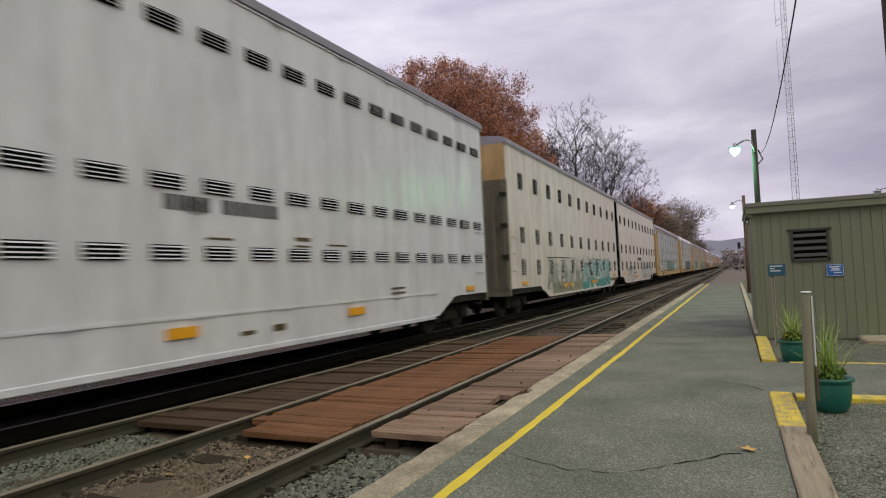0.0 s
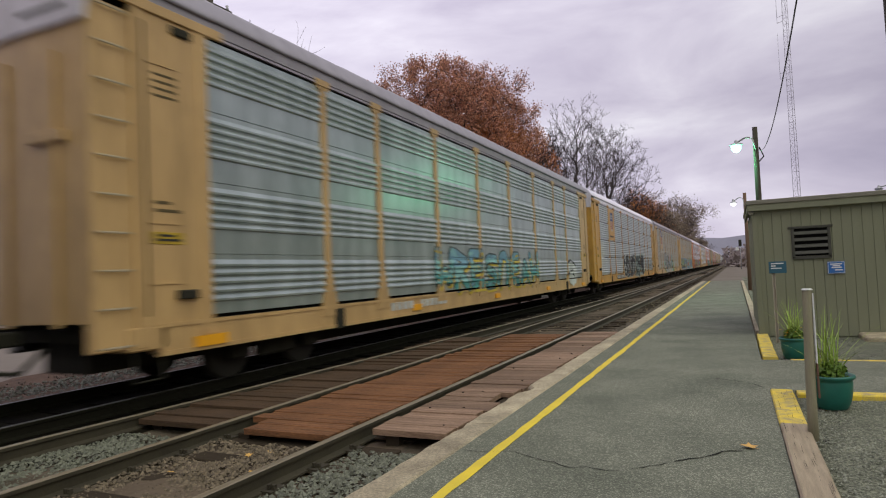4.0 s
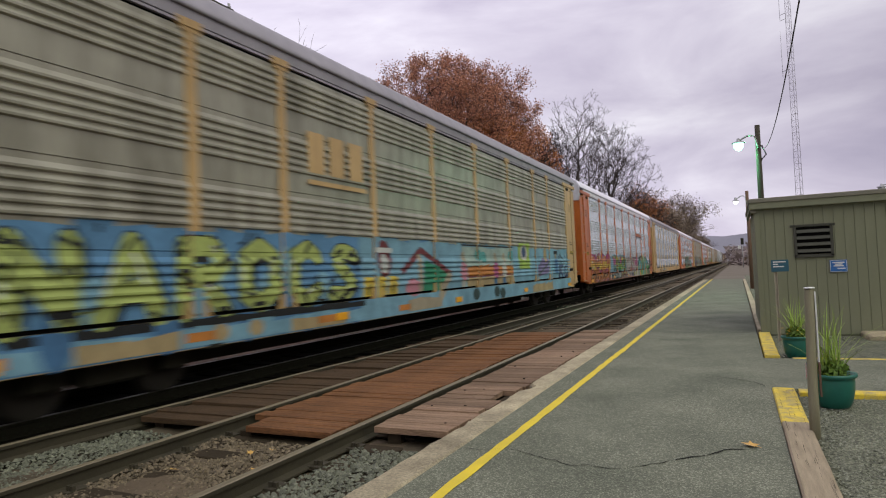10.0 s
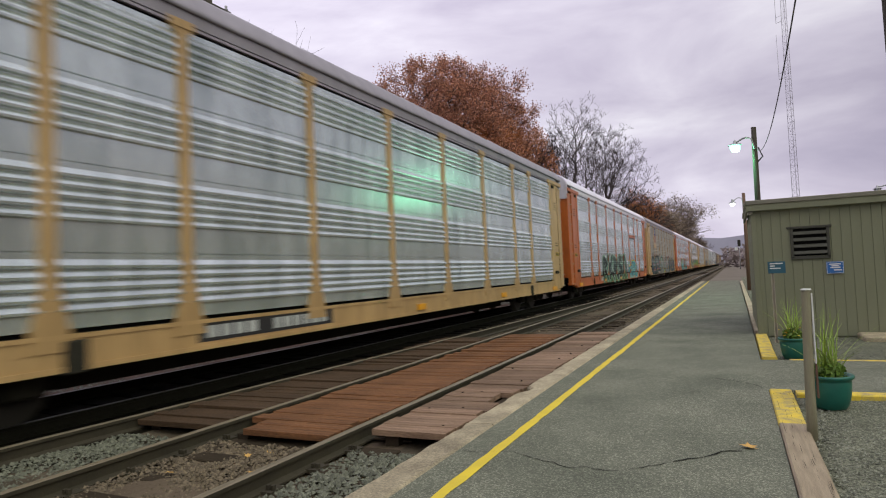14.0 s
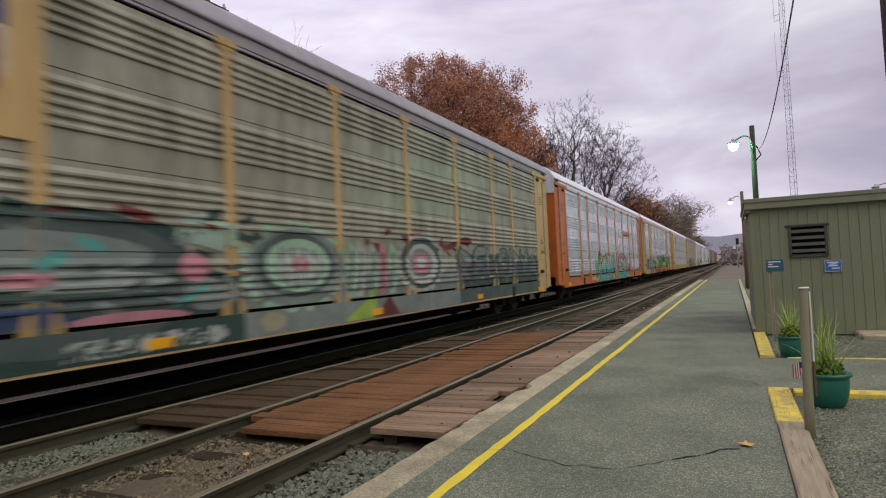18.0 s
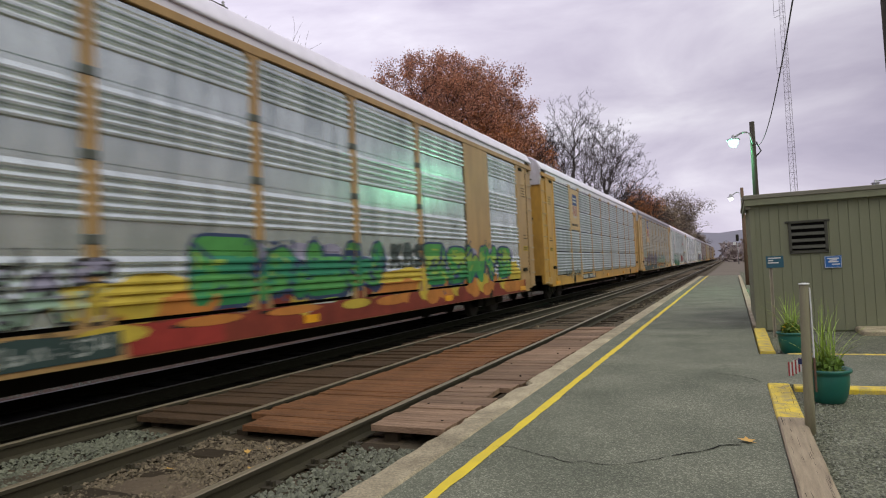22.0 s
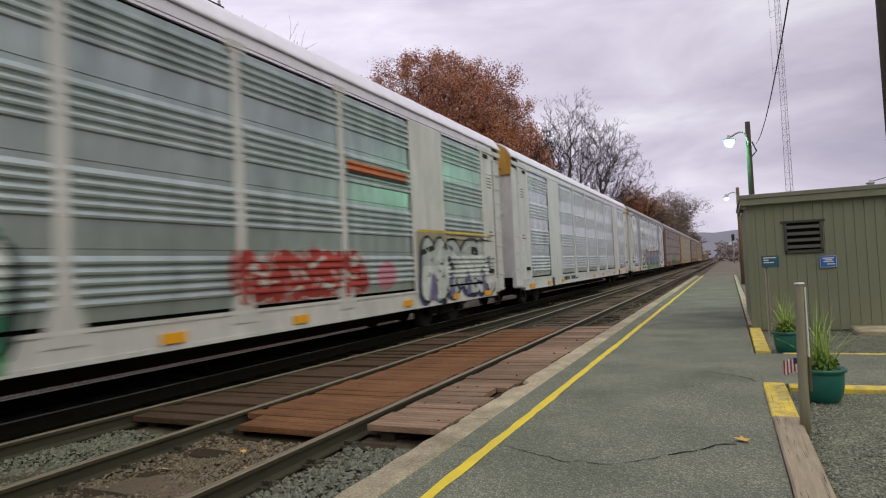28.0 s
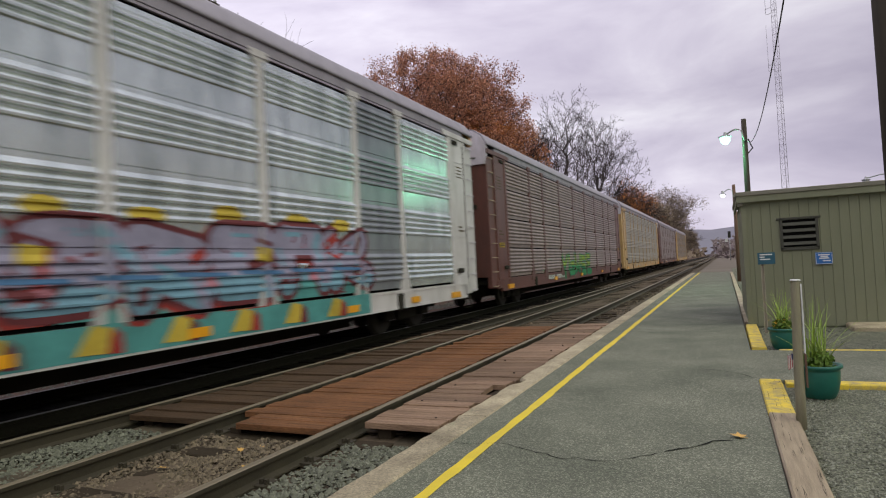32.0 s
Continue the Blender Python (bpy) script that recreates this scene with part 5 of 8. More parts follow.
# 1, 2: a jointed pair with columns of tall vents
for i, tone in ((1, pale_b), (2, pale_b)):
    L = (20.44, 19.50)[i - 1]
    vents = [((20.52, 41.27)[i - 1] - MIDDLES[i] + 1.79 * k, z, 0.42, 0.54) for k in range(11) for z in (1.61, 2.70, 4.53)]
    car, gr = closed_car("cream-white smooth-sided car carrier with tall vents and graffiti", L, vents, 0.52, ROOF_GREY, tone, cut=3.4, dark_end=1 if i == 1 else -1)
    if i == 1:
        gr.sheet(-5.2, 0.0, 0.56, 0.98, P["sand"], 0, 5)
        gr.piece(-5.9, 0.1, 0.60, 2.0, 6, [P["sand"], P["chalk"], pale_b], P["slate"], 5, None, P["slate"], 0.15, edge=0.02)
        gr.stroke((-5.9, 1.97), (-2.2, 1.99), 0.018, P["black"], 3)
        gr.blob(0.9, 1.1, 0.75, 0.5, P["aqua"], 0)
        gr.piece(0.1, 7.1, 0.50, 2.08, 5, [P["teal"], P["ice"], P["aqua"], P["white"]], P["black"], 6, P["cyan"], P["black"], 0.36, lap=1.2, edge=0.025)
        gr.piece(0.5, 7.0, 0.92, 2.02, 5, [P["white"], P["white"], P["aqua"]], P["black"], 60, None, P["black"], 0.15, lap=1.25, wild=0.3, edge=0.04)
        gr.letters(7.65, 8.5, 1.15, 1.85, 2, [pale_b], P["grey"], None, 61, weight=0.05)
        bars(car, [(7.4 + j * 0.3, 7.6 + j * 0.3, 0.78, 0.94) for j in range(7)], STENCIL, 1.504)
    else:
        gr.letters(-6.9, -3.2, 0.55, 1.45, 5, [P["sand"], P["steel"], P["steel"]], P["fog"], None, 7, weight=0.05)
        gr.stroke((-6.7, 1.44), (-3.2, 1.5), 0.02, P["slate"], 2)
        gr.stroke((-3.5, 1.12), (-2.75, 1.08), 0.05, P["navy"], 2)
        gr.piece(0.4, 6.9, 0.52, 2.05, 4, [P["fog"], P["white"], P["steel"], P["white"]], P["chalk"], 8, P["steel"], P["fog"], 0.2, lap=1.1)
        bars(car, [(-1.8 + j * 0.24, -1.8 + j * 0.24 + 0.17, 1.98, 2.2) for j in range(3)] + [(-0.9 + j * 0.2, -0.9 + j * 0.2 + 0.14, 1.98, 2.2) for j in range(6)], BLACK, 1.504)
    gr.done(car, "spray-painted letter-like forms")
    stand(car, i)

SPECS = [
    ("ribbed grey car carrier with tan posts and ends", dict(post="tan", panel="grey")),
    ("slotted grey car carrier with yellow posts and black-white graffiti", dict(post="yellow", panel="grey", slots=True, shield=True, roof=ROOF_WHITE, plate=True, small=0.72)),
    ("grimy ribbed car carrier with yellow posts and shield plate", dict(post="tan", panel="dark", shield=True)),
    ("grimy ribbed car carrier with a blue graffiti band", dict(post="tan", panel="dark")),
    ("silver ribbed car carrier with orange posts and bright graffiti", dict(post="orange", panel="silver", roof=ROOF_WHITE, plates=())),
    ("clean silver ribbed car carrier with tan posts", dict(post="tan", panel="silver", plate=True)),
    ("silver ribbed car carrier with orange posts and ends", dict(post="orange", panel="silver", roof=ROOF_WHITE)),
    ("grimy ribbed car carrier covered with dark graffiti", dict(post="tan", panel="dark", shield=True)),
    ("silver ribbed car carrier with orange posts, teal graffiti", dict(post="orange", panel="silver", roof=ROOF_WHITE)),
    ("silver ribbed car carrier with tan plates and fiery graffiti", dict(post="ochre", panel="silver", plates=((-8.7, -6.7), (6.7, 8.7)), roof=ROOF_WHITE, end_top=STEEL["ochre"], face_m=GRIMY_BLUE, chord=True)),
    ("slotted grey car carrier with tan posts, yellow ends, shield plate", dict(post="tan", end="yellow", panel="grey", slots=True, shield=True, roof=ROOF_WHITE, plate=True, small=0.72)),
    ("grimy ribbed car carrier with tan posts and shield plate", dict(post="tan", panel="dark", shield=True)),
    ("white-posted ribbed car carrier with green and red graffiti", dict(post="pale", panel="grey", plates=((-8.7, -6.7), (6.7, 8.7)), roof=ROOF_WHITE, end_top=STEEL["yellow"])),
    ("clean white-posted ribbed car carrier", dict(post="white", panel="silver", plates=((-8.7, -6.7), (6.7, 8.7)), roof=ROOF_WHITE, end_top=STEEL["yellow"])),
    ("silver ribbed car carrier with white posts and blue-red graffiti", dict(post="pale", panel="silver", darks=((-8.7, -6.7), (6.7, 8.7)), end_top=STEEL["yellow"], hood_z=4.82)),
    ("dark brown slotted car carrier", dict(post="brown", panel="brown", slots=True)),
    ("tan-grey car carrier far down the train", dict(post="tan", panel="dark")),
    ("dull brown car carrier far down the train", dict(post="brown", panel="brown")),
    ("slotted yellow-ended car carrier near the end of the train", dict(post="tan", panel="tan", slots=True)),
]
built = {}
for k, (label, spec) in enumerate(SPECS):
    car, gr = autorack(label, CL, **spec)
    built[k + 3] = (car, gr)
    stand(car, k + 3)


def g(i):
    return built[i][1]


def end_tag(car, y0, y1, z0, z1, n, tones, seed, on_face=False):
    """Loose dark spray strokes on the end of a car: on its door leaf, or across its face."""
    rnd = random.Random(seed)
    bm = bmesh.new()
    for _ in range(n):
        y, z, a, l, w = rnd.uniform(y0, y1), rnd.uniform(z0, z1), rnd.uniform(-2.2, 1.2), rnd.uniform(.08, .30), rnd.uniform(.012, .035)
        p = [(y - math.sin(a) * w, z + math.cos(a) * w), (y + math.sin(a) * w, z - math.cos(a) * w)]
        p = p + [(q[0] + l * math.cos(a), q[1] + l * math.sin(a)) for q in p[::-1]]
        h = rnd.uniform(0, .003)
        bm.faces.new([bm.verts.new((u, -CL / 2 - 0.003 - h, v) if on_face else (SIDE + 0.0215 + h, u, v)) for u, v in p]).material_index = rnd.randrange(len(tones))
    part("graffiti", bm, tones, car, "loose black spray strokes")["kind"] = "stuff"


end_tag(built[17][0], -12.25, -11.75, 1.35, 2.1, 34, [P["black"], P["slate"]], 71)
end_tag(built[17][0], -0.6, 1.2, 0.85, 1.7, 46, [P["slate"], P["grey"], P["black"]], 72, True)
end_tag(built[17][0], 0.5, 1.1, 3.9, 4.2, 8, [P["slate"], P["black"]], 73, True)
end_tag(built[6][0], -0.2, 1.2, 1.5, 2.3, 30, [P["black"], P["slate"], P["olive"]], 75, True)
end_tag(built[5][0], 11.75, 12.25, 1.5, 2.1, 22, [P["slate"], P["olive"]], 76)
end_tag(built[15][0], -12.2, -11.75, 1.3, 1.9, 14, [P["slate"], P["grey"]], 74)

# graffiti, car by car
p = g(3)
p.piece(-4.4, 4.3, 0.9, 2.1, 8, [P["teal"], P["aqua"], P["sky"]], P["slate"], 11, P["yellow"], None, 0.16)
for y, z, a, b in ((9.3, 1.45, 0.62, 0.28), (9.75, 1.15, 0.45, 0.42), (9.2, 1.0, 0.5, 0.26), (9.45, 0.85, 0.3, 0.2)):
    p.blob(y, z, a, b, P["white"], 1)
for a, b, w in (((8.65, 1.68), (9.2, 1.80), 0.035), ((9.2, 1.80), (10.05, 1.55), 0.035), ((9.0, 1.32), (9.6, 1.36), 0.025), ((9.5, 1.2), (9.9, 1.1), 0.025), ((8.6, 1.2), (8.9, 1.25), 0.06)):
    p.stroke(a, b, w, P["black"], 2)
p = g(4)
p.sheet(-11.35, -10.75, 0.99, 2.65, P["white"], 0, 3)
p.blob(-10.8, 2.0, 0.52, 0.66, P["white"], 1)
p.blob(-11.1, 1.3, 0.25, 0.3, P["white"], 1)
p.piece(-3.9, 1.0, 0.64, 2.25, 5, [P["black"]], P["fog"], 14, None, P["steel"], 0.34, lap=1.05, wild=0.06, edge=0.06)
p.piece(1.2, 5.55, 0.60, 2.25, 4, [P["black"]], P["ice"], 117, None, P["steel"], 0.36, lap=1.0, wild=0.06, edge=0.11)
p.letters(7.0, 11.3, 1.07, 1.9, 6, [P["grey"]], P["slate"], None, 15, weight=0.05)
p = g(5)
for y, z, a, b, m in ((-5.4, 1.05, 0.6, 0.42, "lime"), (-4.9, 1.45, 0.5, 0.3, "leaf"), (-5.7, 1.55, 0.45, 0.25, "mint"), (-5.1, 0.8, 0.9, 0.18, "lime"), (-3.3, 0.78, 0.7, 0.16, "lime"), (-1.9, 0.8, 0.45, 0.18, "mint")):
    p.blob(y, z, a, b, P[m], 0)
p.sheet(-4.2, 3.7, 0.60, 0.97, P["fog"], 0, 71)
p.sheet(-3.7, 1.5, 1.0, 1.85, P["deep"], 0, 72)
p.piece(-5.45, -3.75, 0.72, 2.7, 1, [P["fog"], P["steel"], P["steel"], P["fog"]], P["black"], 17, P["navy"], P["white"], 0.24, word="S", lap=1.35)
p.piece(-3.8, -2.05, 0.72, 2.38, 1, [P["steel"], P["fog"], P["steel"]], P["black"], 18, P["navy"], P["white"], 0.22, word="T", lap=1.2)
p.piece(-1.95, -0.55, 0.72, 2.42, 1, [P["fog"], P["steel"], P["fog"]], P["black"], 19, P["navy"], P["white"], 0.22, word="R", lap=1.25)
p.blob(0.25, 2.05, 0.50, 0.62, P["chalk"], 2, 14)
p.blob(0.28, 2.15, 0.34, 0.44, P["pink"], 3, 14)
p.stroke((0.2, 0.9), (0.3, 1.5), 0.16, P["chalk"], 2)
p.stroke((-0.35, 1.0), (-0.2, 2.2), 0.2, P["steel"], 1)
p.stroke((0.9, 0.95), (0.95, 2.3), 0.2, P["steel"], 1)
p.sheet(1.45, 3.65, 0.99, 2.50, P["ice"], 1, 18)
p.add([(3.52, 1.9), (3.75, 1.25), (4.3, 0.66), (3.3, 0.64), (3.42, 1.2)], P["leaf"], 2)
p.stroke((3.62, 2.54), (3.5, 1.95), 0.04, P["chalk"], 3)
for q in (1.14, 1.76):
    p.add([(2.45, q - 0.15), (3.45, q - 0.12), (3.45, q + 0.10), (2.45, q + 0.13)], P["black"], 3)
    p.stroke((2.3, q - 0.2), (3.5, q - 0.16), 0.018, P["white"], 3)
p.stroke((1.45, 0.97), (1.45, 2.5), 0.05, P["black"], 3)
p.stroke((-3.8, 2.42), (3.65, 2.56), 0.035, P["chalk"], 3)
for y, z, a, b, m in ((3.95, 1.25, 0.26, 0.5, "leaf"), (4.1, 0.95, 0.4, 0.24, "lime"), (4.05, 0.75, 0.4, 0.14, "lime"), (4.2, 1.3, 0.16, 0.22, "mint"), (4.5, 0.78, 0.2, 0.16, "fog")):
    p.blob(y, z, a, b, P[m], 2)
p = g(6)
p.sheet(-11.9, 2.0, 0.58, 2.14, P["azure"], 0, 4)
p.sheet(-11.9, -11.3, 0.58, 2.14, P["sky"], 1, 41)
p.sheet(-4.7, 11.7, 0.58, 2.14, P["sky"], 1, 5)
p.sheet(-11.0, -4.6, 0.86, 0.98, P["black"], 1, 42)
for k in range(14):
    p.blob(-10.6 + 0.47 * k, 1.25 + 0.5 * (k % 3 - 1) * 0.8, 0.2, 0.3, P["sky" if k % 3 else "blue"], 1)
p.piece(-11.3, -4.7, 0.92, 2.08, 6, [P["pear"]], P["black"], 19, P["black"], P["white"], 0.19, word="NAROCS", lap=1.04, edge=0.022, drop=(0.07, -0.06))
p.sheet(-11.8, -4.7, 0.60, 0.84, P["sky"], 1, 43)
for y in (-11.6, -8.9, -6.1, -3.3):
    p.add([(y, 0.66), (y + 0.5, 0.66), (y + 0.5, 0.78), (y, 0.78)], P["orange"], 3)
p.sheet(-10.4, -9.0, 0.60, 0.80, P["tan"], 2, 44)
p.sheet(-6.8, -5.3, 0.60, 0.80, P["tan"], 2, 45)
for y in (-8.3, -7.6):
    p.blob(y, 0.74, 0.16, 0.12, P["tan"], 2)
for k in range(3):
    p.add([(-4.6 + k * 0.47, 0.98), (-4.2 + k * 0.47, 0.98), (-4.24 + k * 0.47, 1.38), (-4.58 + k * 0.47, 1.40)], P["yellow"], 2)
    p.stroke((-4.4 + k * 0.47, 1.05), (-4.4 + k * 0.47, 1.25), 0.05, P["olive"], 3)
p.blob(-3.8, 1.75, 0.30, 0.38, P["wine"], 2)
p.stroke((-4.15, 1.92), (-3.45, 1.92), 0.05, P["white"], 3)
p.blob(-3.8, 1.65, 0.17, 0.2, P["fog"], 3)
p.add([(-2.1, 0.98), (-0.8, 1.02), (-0.8, 1.45), (-2.0, 1.72)], P["jade"], 2)
p.stroke((-3.1, 1.46), (-2.15, 1.95), 0.07, P["wine"], 3)
p.stroke((-2.15, 1.95), (-0.55, 1.36), 0.07, P["wine"], 3)
p.stroke((-0.6, 1.4), (-1.3, 0.8), 0.12, P["sand"], 3)
p.blob(-2.6, 1.12, 0.32, 0.2, P["pink"], 3)
p.stroke((-2.2, 1.0), (-2.25, 1.85), 0.1, P["sand"], 3)
p.sheet(-2.9, -1.2, 0.62, 0.86, P["sand"], 2, 46)
p.sheet(0.2, 4.2, 1.55, 2.08, P["ice"], 2, 47)
p.sheet(0.5, 4.2, 1.26, 1.56, P["orange"], 2, 48)
p.sheet(0.5, 4.2, 0.98, 1.27, P["tan"], 2, 49)
p.stroke((0.2, 2.11), (4.2, 2.11), 0.02, P["black"], 3)
p.stroke((0.5, 1.27), (4.2, 1.27), 0.02, P["wine"], 3)
for y, m, n in ((0.25, "pink", "chalk"), (2.65, "magenta", "blue"), (3.4, "fog", "blue")):
    p.blob(y, 1.42, 0.2, 0.28, P[m], 3)
    p.stroke((y, 1.0), (y, 1.2), 0.14, P[n], 3)
    p.blob(y, 1.8, 0.13, 0.14, P["sand"], 3)
for y, z in ((1.3, 1.85), (1.7, 1.8), (1.0, 0.8), (2.6, 0.8), (3.1, 0.74), (4.05, 1.85)):
    p.blob(y, z, 0.24, 0.16, P["teal" if z > 1 else "deep"], 3)
p.sheet(4.85, 6.05, 1.42, 2.28, P["lime"], 2, 50)
p.blob(5.42, 1.95, 0.40, 0.26, P["chalk"], 3)
p.blob(5.42, 1.98, 0.20, 0.18, P["navy"], 4)
p.add([(6.9, 1.1), (8.4, 1.25), (8.45, 1.75), (7.6, 1.8), (6.95, 1.45)], P["violet"], 2)
p.stroke((6.9, 1.15), (8.4, 1.6), 0.04, P["slate"], 3)
p.blob(8.0, 1.9, 0.2, 0.3, P["tan"], 3)
p.stroke((9.5, 1.2), (9.5, 1.75), 0.24, P["blue"], 3)
p.stroke((9.25, 2.0), (9.75, 2.0), 0.07, P["black"], 3)
p.blob(9.5, 1.85, 0.14, 0.1, P["sand"], 3)
p.piece(9.9, 11.5, 0.9, 2.0, 2, [P["navy"], P["sky"]], P["black"], 51, None, P["white"], 0.14)
p.sheet(6.2, 8.8, 0.60, 0.86, P["tan"], 2, 52)
p.stroke((4.3, 0.98), (11.6, 0.99), 0.02, P["black"], 3)
p = g(7)
p.sheet(-11.8, -6.6, 0.58, 1.75, P["orange"], 0, 52)
p.piece(-11.6, -6.5, 0.95, 2.08, 5, [P["orange"], P["yellow"], P["orange"], P["magenta"]], P["wine"], 22, P["black"], P["chalk"], 0.32, lap=1.3, wild=0.25, edge=0.025)
p.piece(-11.5, -6.7, 1.0, 1.85, 8, [P["magenta"], P["yellow"], P["pink"]], P["red"], 23, P["black"], P["black"], 0.17, wild=0.4, edge=0.012)
p.piece(-11.8, -6.6, 0.58, 0.96, 9, [P["pink"], P["orange"], P["tan"]], P["wine"], 54, P["black"], P["chalk"], 0.2, wild=0.4, edge=0.012)
p.stroke((-11.4, 1.0), (-6.7, 1.0), 0.014, P["black"], 4)
p.sheet(-6.5, -5.6, 1.0, 1.9, P["sky"], 1, 55)
p.sheet(-5.6, -0.9, 1.0, 2.0, P["sky"], 0, 56)
p.piece(-5.6, -1.0, 1.0, 1.98, 5, [P["green"], P["lime"], P["moss"], P["yellow"]], P["black"], 24, P["navy"], P["white"], 0.2, lap=1.15, edge=0.025)
p.blob(-5.1, 1.62, 0.45, 0.25, P["magenta"], 4)
p.blob(-3.0, 1.7, 0.3, 0.25, P["magenta"], 4)
for k in range(16):
    p.blob(-5.0 + 0.26 * k, 1.18 + 0.16 * (k * 7 % 5), 0.09, 0.07, P[("black", "yellow", "green")[k % 3]], 4)
p.sheet(-6.2, -2.9, 0.60, 0.96, P["deep"], 1, 57)
p.letters(-5.9, -3.2, 0.66, 0.9, 9, [P["fog"]], P["slate"], None, 58, weight=0.10)
p.piece(-2.9, -0.6, 0.60, 0.96, 5, [P["chalk"], P["wine"], P["lime"]], P["deep"], 59, None, P["pink"], 0.2, wild=0.4, edge=0.012)
p.sheet(-0.7, 2.2, 0.62, 1.85, P["chalk"], 0, 60)
p.piece(-0.5, 3.2, 0.95, 1.95, 5, [P["pink"], P["fog"], P["wine"]], P["black"], 25, None, P["white"], 0.14, edge=0.02)
p.piece(-0.6, 1.6, 0.62, 0.96, 4, [P["pink"], P["steel"], P["chalk"]], P["slate"], 61, None, None, 0.18, wild=0.4, edge=0.012)
p.piece(2.0, 4.2, 0.95, 1.95, 2, [P["chalk"], P["magenta"], P["magenta"]], P["black"], 26, P["chalk"], P["lime"], 0.27, lap=1.2)
p.sheet(1.2, 4.3, 0.60, 0.97, P["chalk"], 0, 62)
for y, z, m in ((1.6, 0.75, "navy"), (2.3, 0.78, "wine"), (2.35, 0.78, "lime"), (3.2, 0.8, "tan"), (3.25, 0.82, "lime"), (2.1, 1.5, "lime"), (4.15, 1.2, "yellow"), (3.0, 1.6, "pink")):
    p.blob(y, z, 0.3 if m in ("wine", "navy", "tan") else 0.16, 0.16 if m in ("wine", "navy", "tan") else 0.10, P[m], 4)
p.sheet(4.5, 10.7, 0.60, 0.97, P["fog"], 0, 63)
p.sheet(4.6, 10.2, 0.70, 0.97, P["jade"], 0, 68)
for y, a, m in ((4.75, 0.35, "teal"), (5.25, 0.35, "orange"), (5.9, 0.5, "leaf"), (6.5, 0.3, "lime"), (6.95, 0.35, "cyan"), (7.45, 0.35, "sand"), (7.95, 0.35, "leaf"), (8.5, 0.42, "sand"), (9.0, 0.25, "orange"), (9.4, 0.3, "jade"), (9.8, 0.3, "olive"), (10.3, 0.35, "deep")):
    p.blob(y, 0.78, a, 0.2, P[m], 1, 10)
p.sheet(4.7, 10.3, 1.03, 1.32, P["jade"], 0, 64)
p.sheet(4.9, 9.6, 1.25, 1.76, P["teal"], 0, 66)
p.sheet(5.4, 8.6, 1.70, 1.92, P["moss"], 0, 67)
for y, z, a, b, m in ((4.95, 1.2, 0.5, 0.2, "teal"), (5.3, 1.55, 0.55, 0.3, "cyan"), (5.5, 1.75, 0.3, 0.15, "deep"), (5.6, 1.25, 0.35, 0.22, "sand"), (6.2, 1.68, 0.42, 0.36, "olive"), (6.2, 1.78, 0.3, 0.2, "sand"), (6.3, 1.22, 0.4, 0.3, "cyan"), (6.85, 1.5, 0.4, 0.3, "leaf"), (7.2, 1.85, 0.4, 0.2, "lime"), (7.25, 1.3, 0.4, 0.25, "olive")):
    p.blob(y, z, a, b, P[m], 2, 12)
for y, z, a, b, m in ((7.65, 1.6, 0.3, 0.35, "fog"), (7.9, 1.3, 0.4, 0.3, "teal"), (8.3, 1.72, 0.4, 0.22, "leaf"), (8.75, 1.62, 0.6, 0.28, "teal"), (8.5, 1.2, 0.3, 0.25, "sand"), (9.3, 1.5, 0.6, 0.14, "cyan"), (9.0, 1.2, 0.35, 0.24, "jade"), (9.9, 1.2, 0.6, 0.16, "leaf"), (9.9, 1.34, 0.25, 0.12, "sand"), (9.3, 1.35, 0.2, 0.1, "aqua")):
    p.blob(y, z, a, b, P[m], 2, 12)
for a, b, w in (((4.6, 1.35), (5.2, 1.95), 0.05), ((5.8, 1.05), (5.85, 1.9), 0.06), ((5.85, 1.9), (6.5, 2.02), 0.04), ((6.6, 1.2), (6.65, 1.9), 0.06), ((7.0, 1.1), (7.5, 1.65), 0.05), ((7.45, 1.9), (8.1, 1.45), 0.05), ((8.1, 1.1), (8.25, 1.5), 0.05), ((8.7, 1.42), (9.9, 1.46), 0.045), ((8.3, 1.9), (9.3, 1.72), 0.03), ((9.3, 1.72), (10.7, 1.05), 0.035)):
    p.stroke(a, b, w, P["deep"], 3)
p.scrawl(10.55, 11.3, 1.05, 1.85, 34, [P["black"], P["slate"]], 65, 2)
p = g(9)
p.sheet(-6.0, 2.2, 0.60, 1.1, P["moss"], 0, 65)
p.piece(-6.0, 2.4, 0.62, 2.2, 5, [P["black"], P["deep"], P["slate"]], P["mint"], 26, P["jade"], P["ice"], 0.20, lap=1.15, edge=0.10)
p.sheet(3.3, 3.6, 0.70, 1.8, P["yellow"], 0, 66)
p.piece(3.3, 7.3, 0.66, 1.82, 3, [P["cyan"], P["aqua"], P["cyan"]], P["navy"], 27, P["yellow"], P["violet"], 0.33, lap=1.2, wild=0.06, edge=0.03, drop=(0.03, 0.07))
p.sheet(3.4, 7.3, 0.62, 0.97, P["aqua"], 0, 67)
p = g(10)


def eye(y, z, a, b, tones, rim, seed):
    """Nested rounds of paint, the outermost first, with a scalloped rim."""
    rnd = random.Random(seed)
    for k in range(18):
        t = k * math.tau / 18
        p.blob(y + a * math.cos(t), z + b * math.sin(t), rnd.uniform(0.12, 0.24), rnd.uniform(0.06, 0.11), rim, 1, 8)
    for k, (f, m) in enumerate(tones):
        p.blob(y + rnd.uniform(-0.05, 0.05), z + rnd.uniform(-0.03, 0.03), a * f, b * f, m, 2 + 0.4 * k, 18)


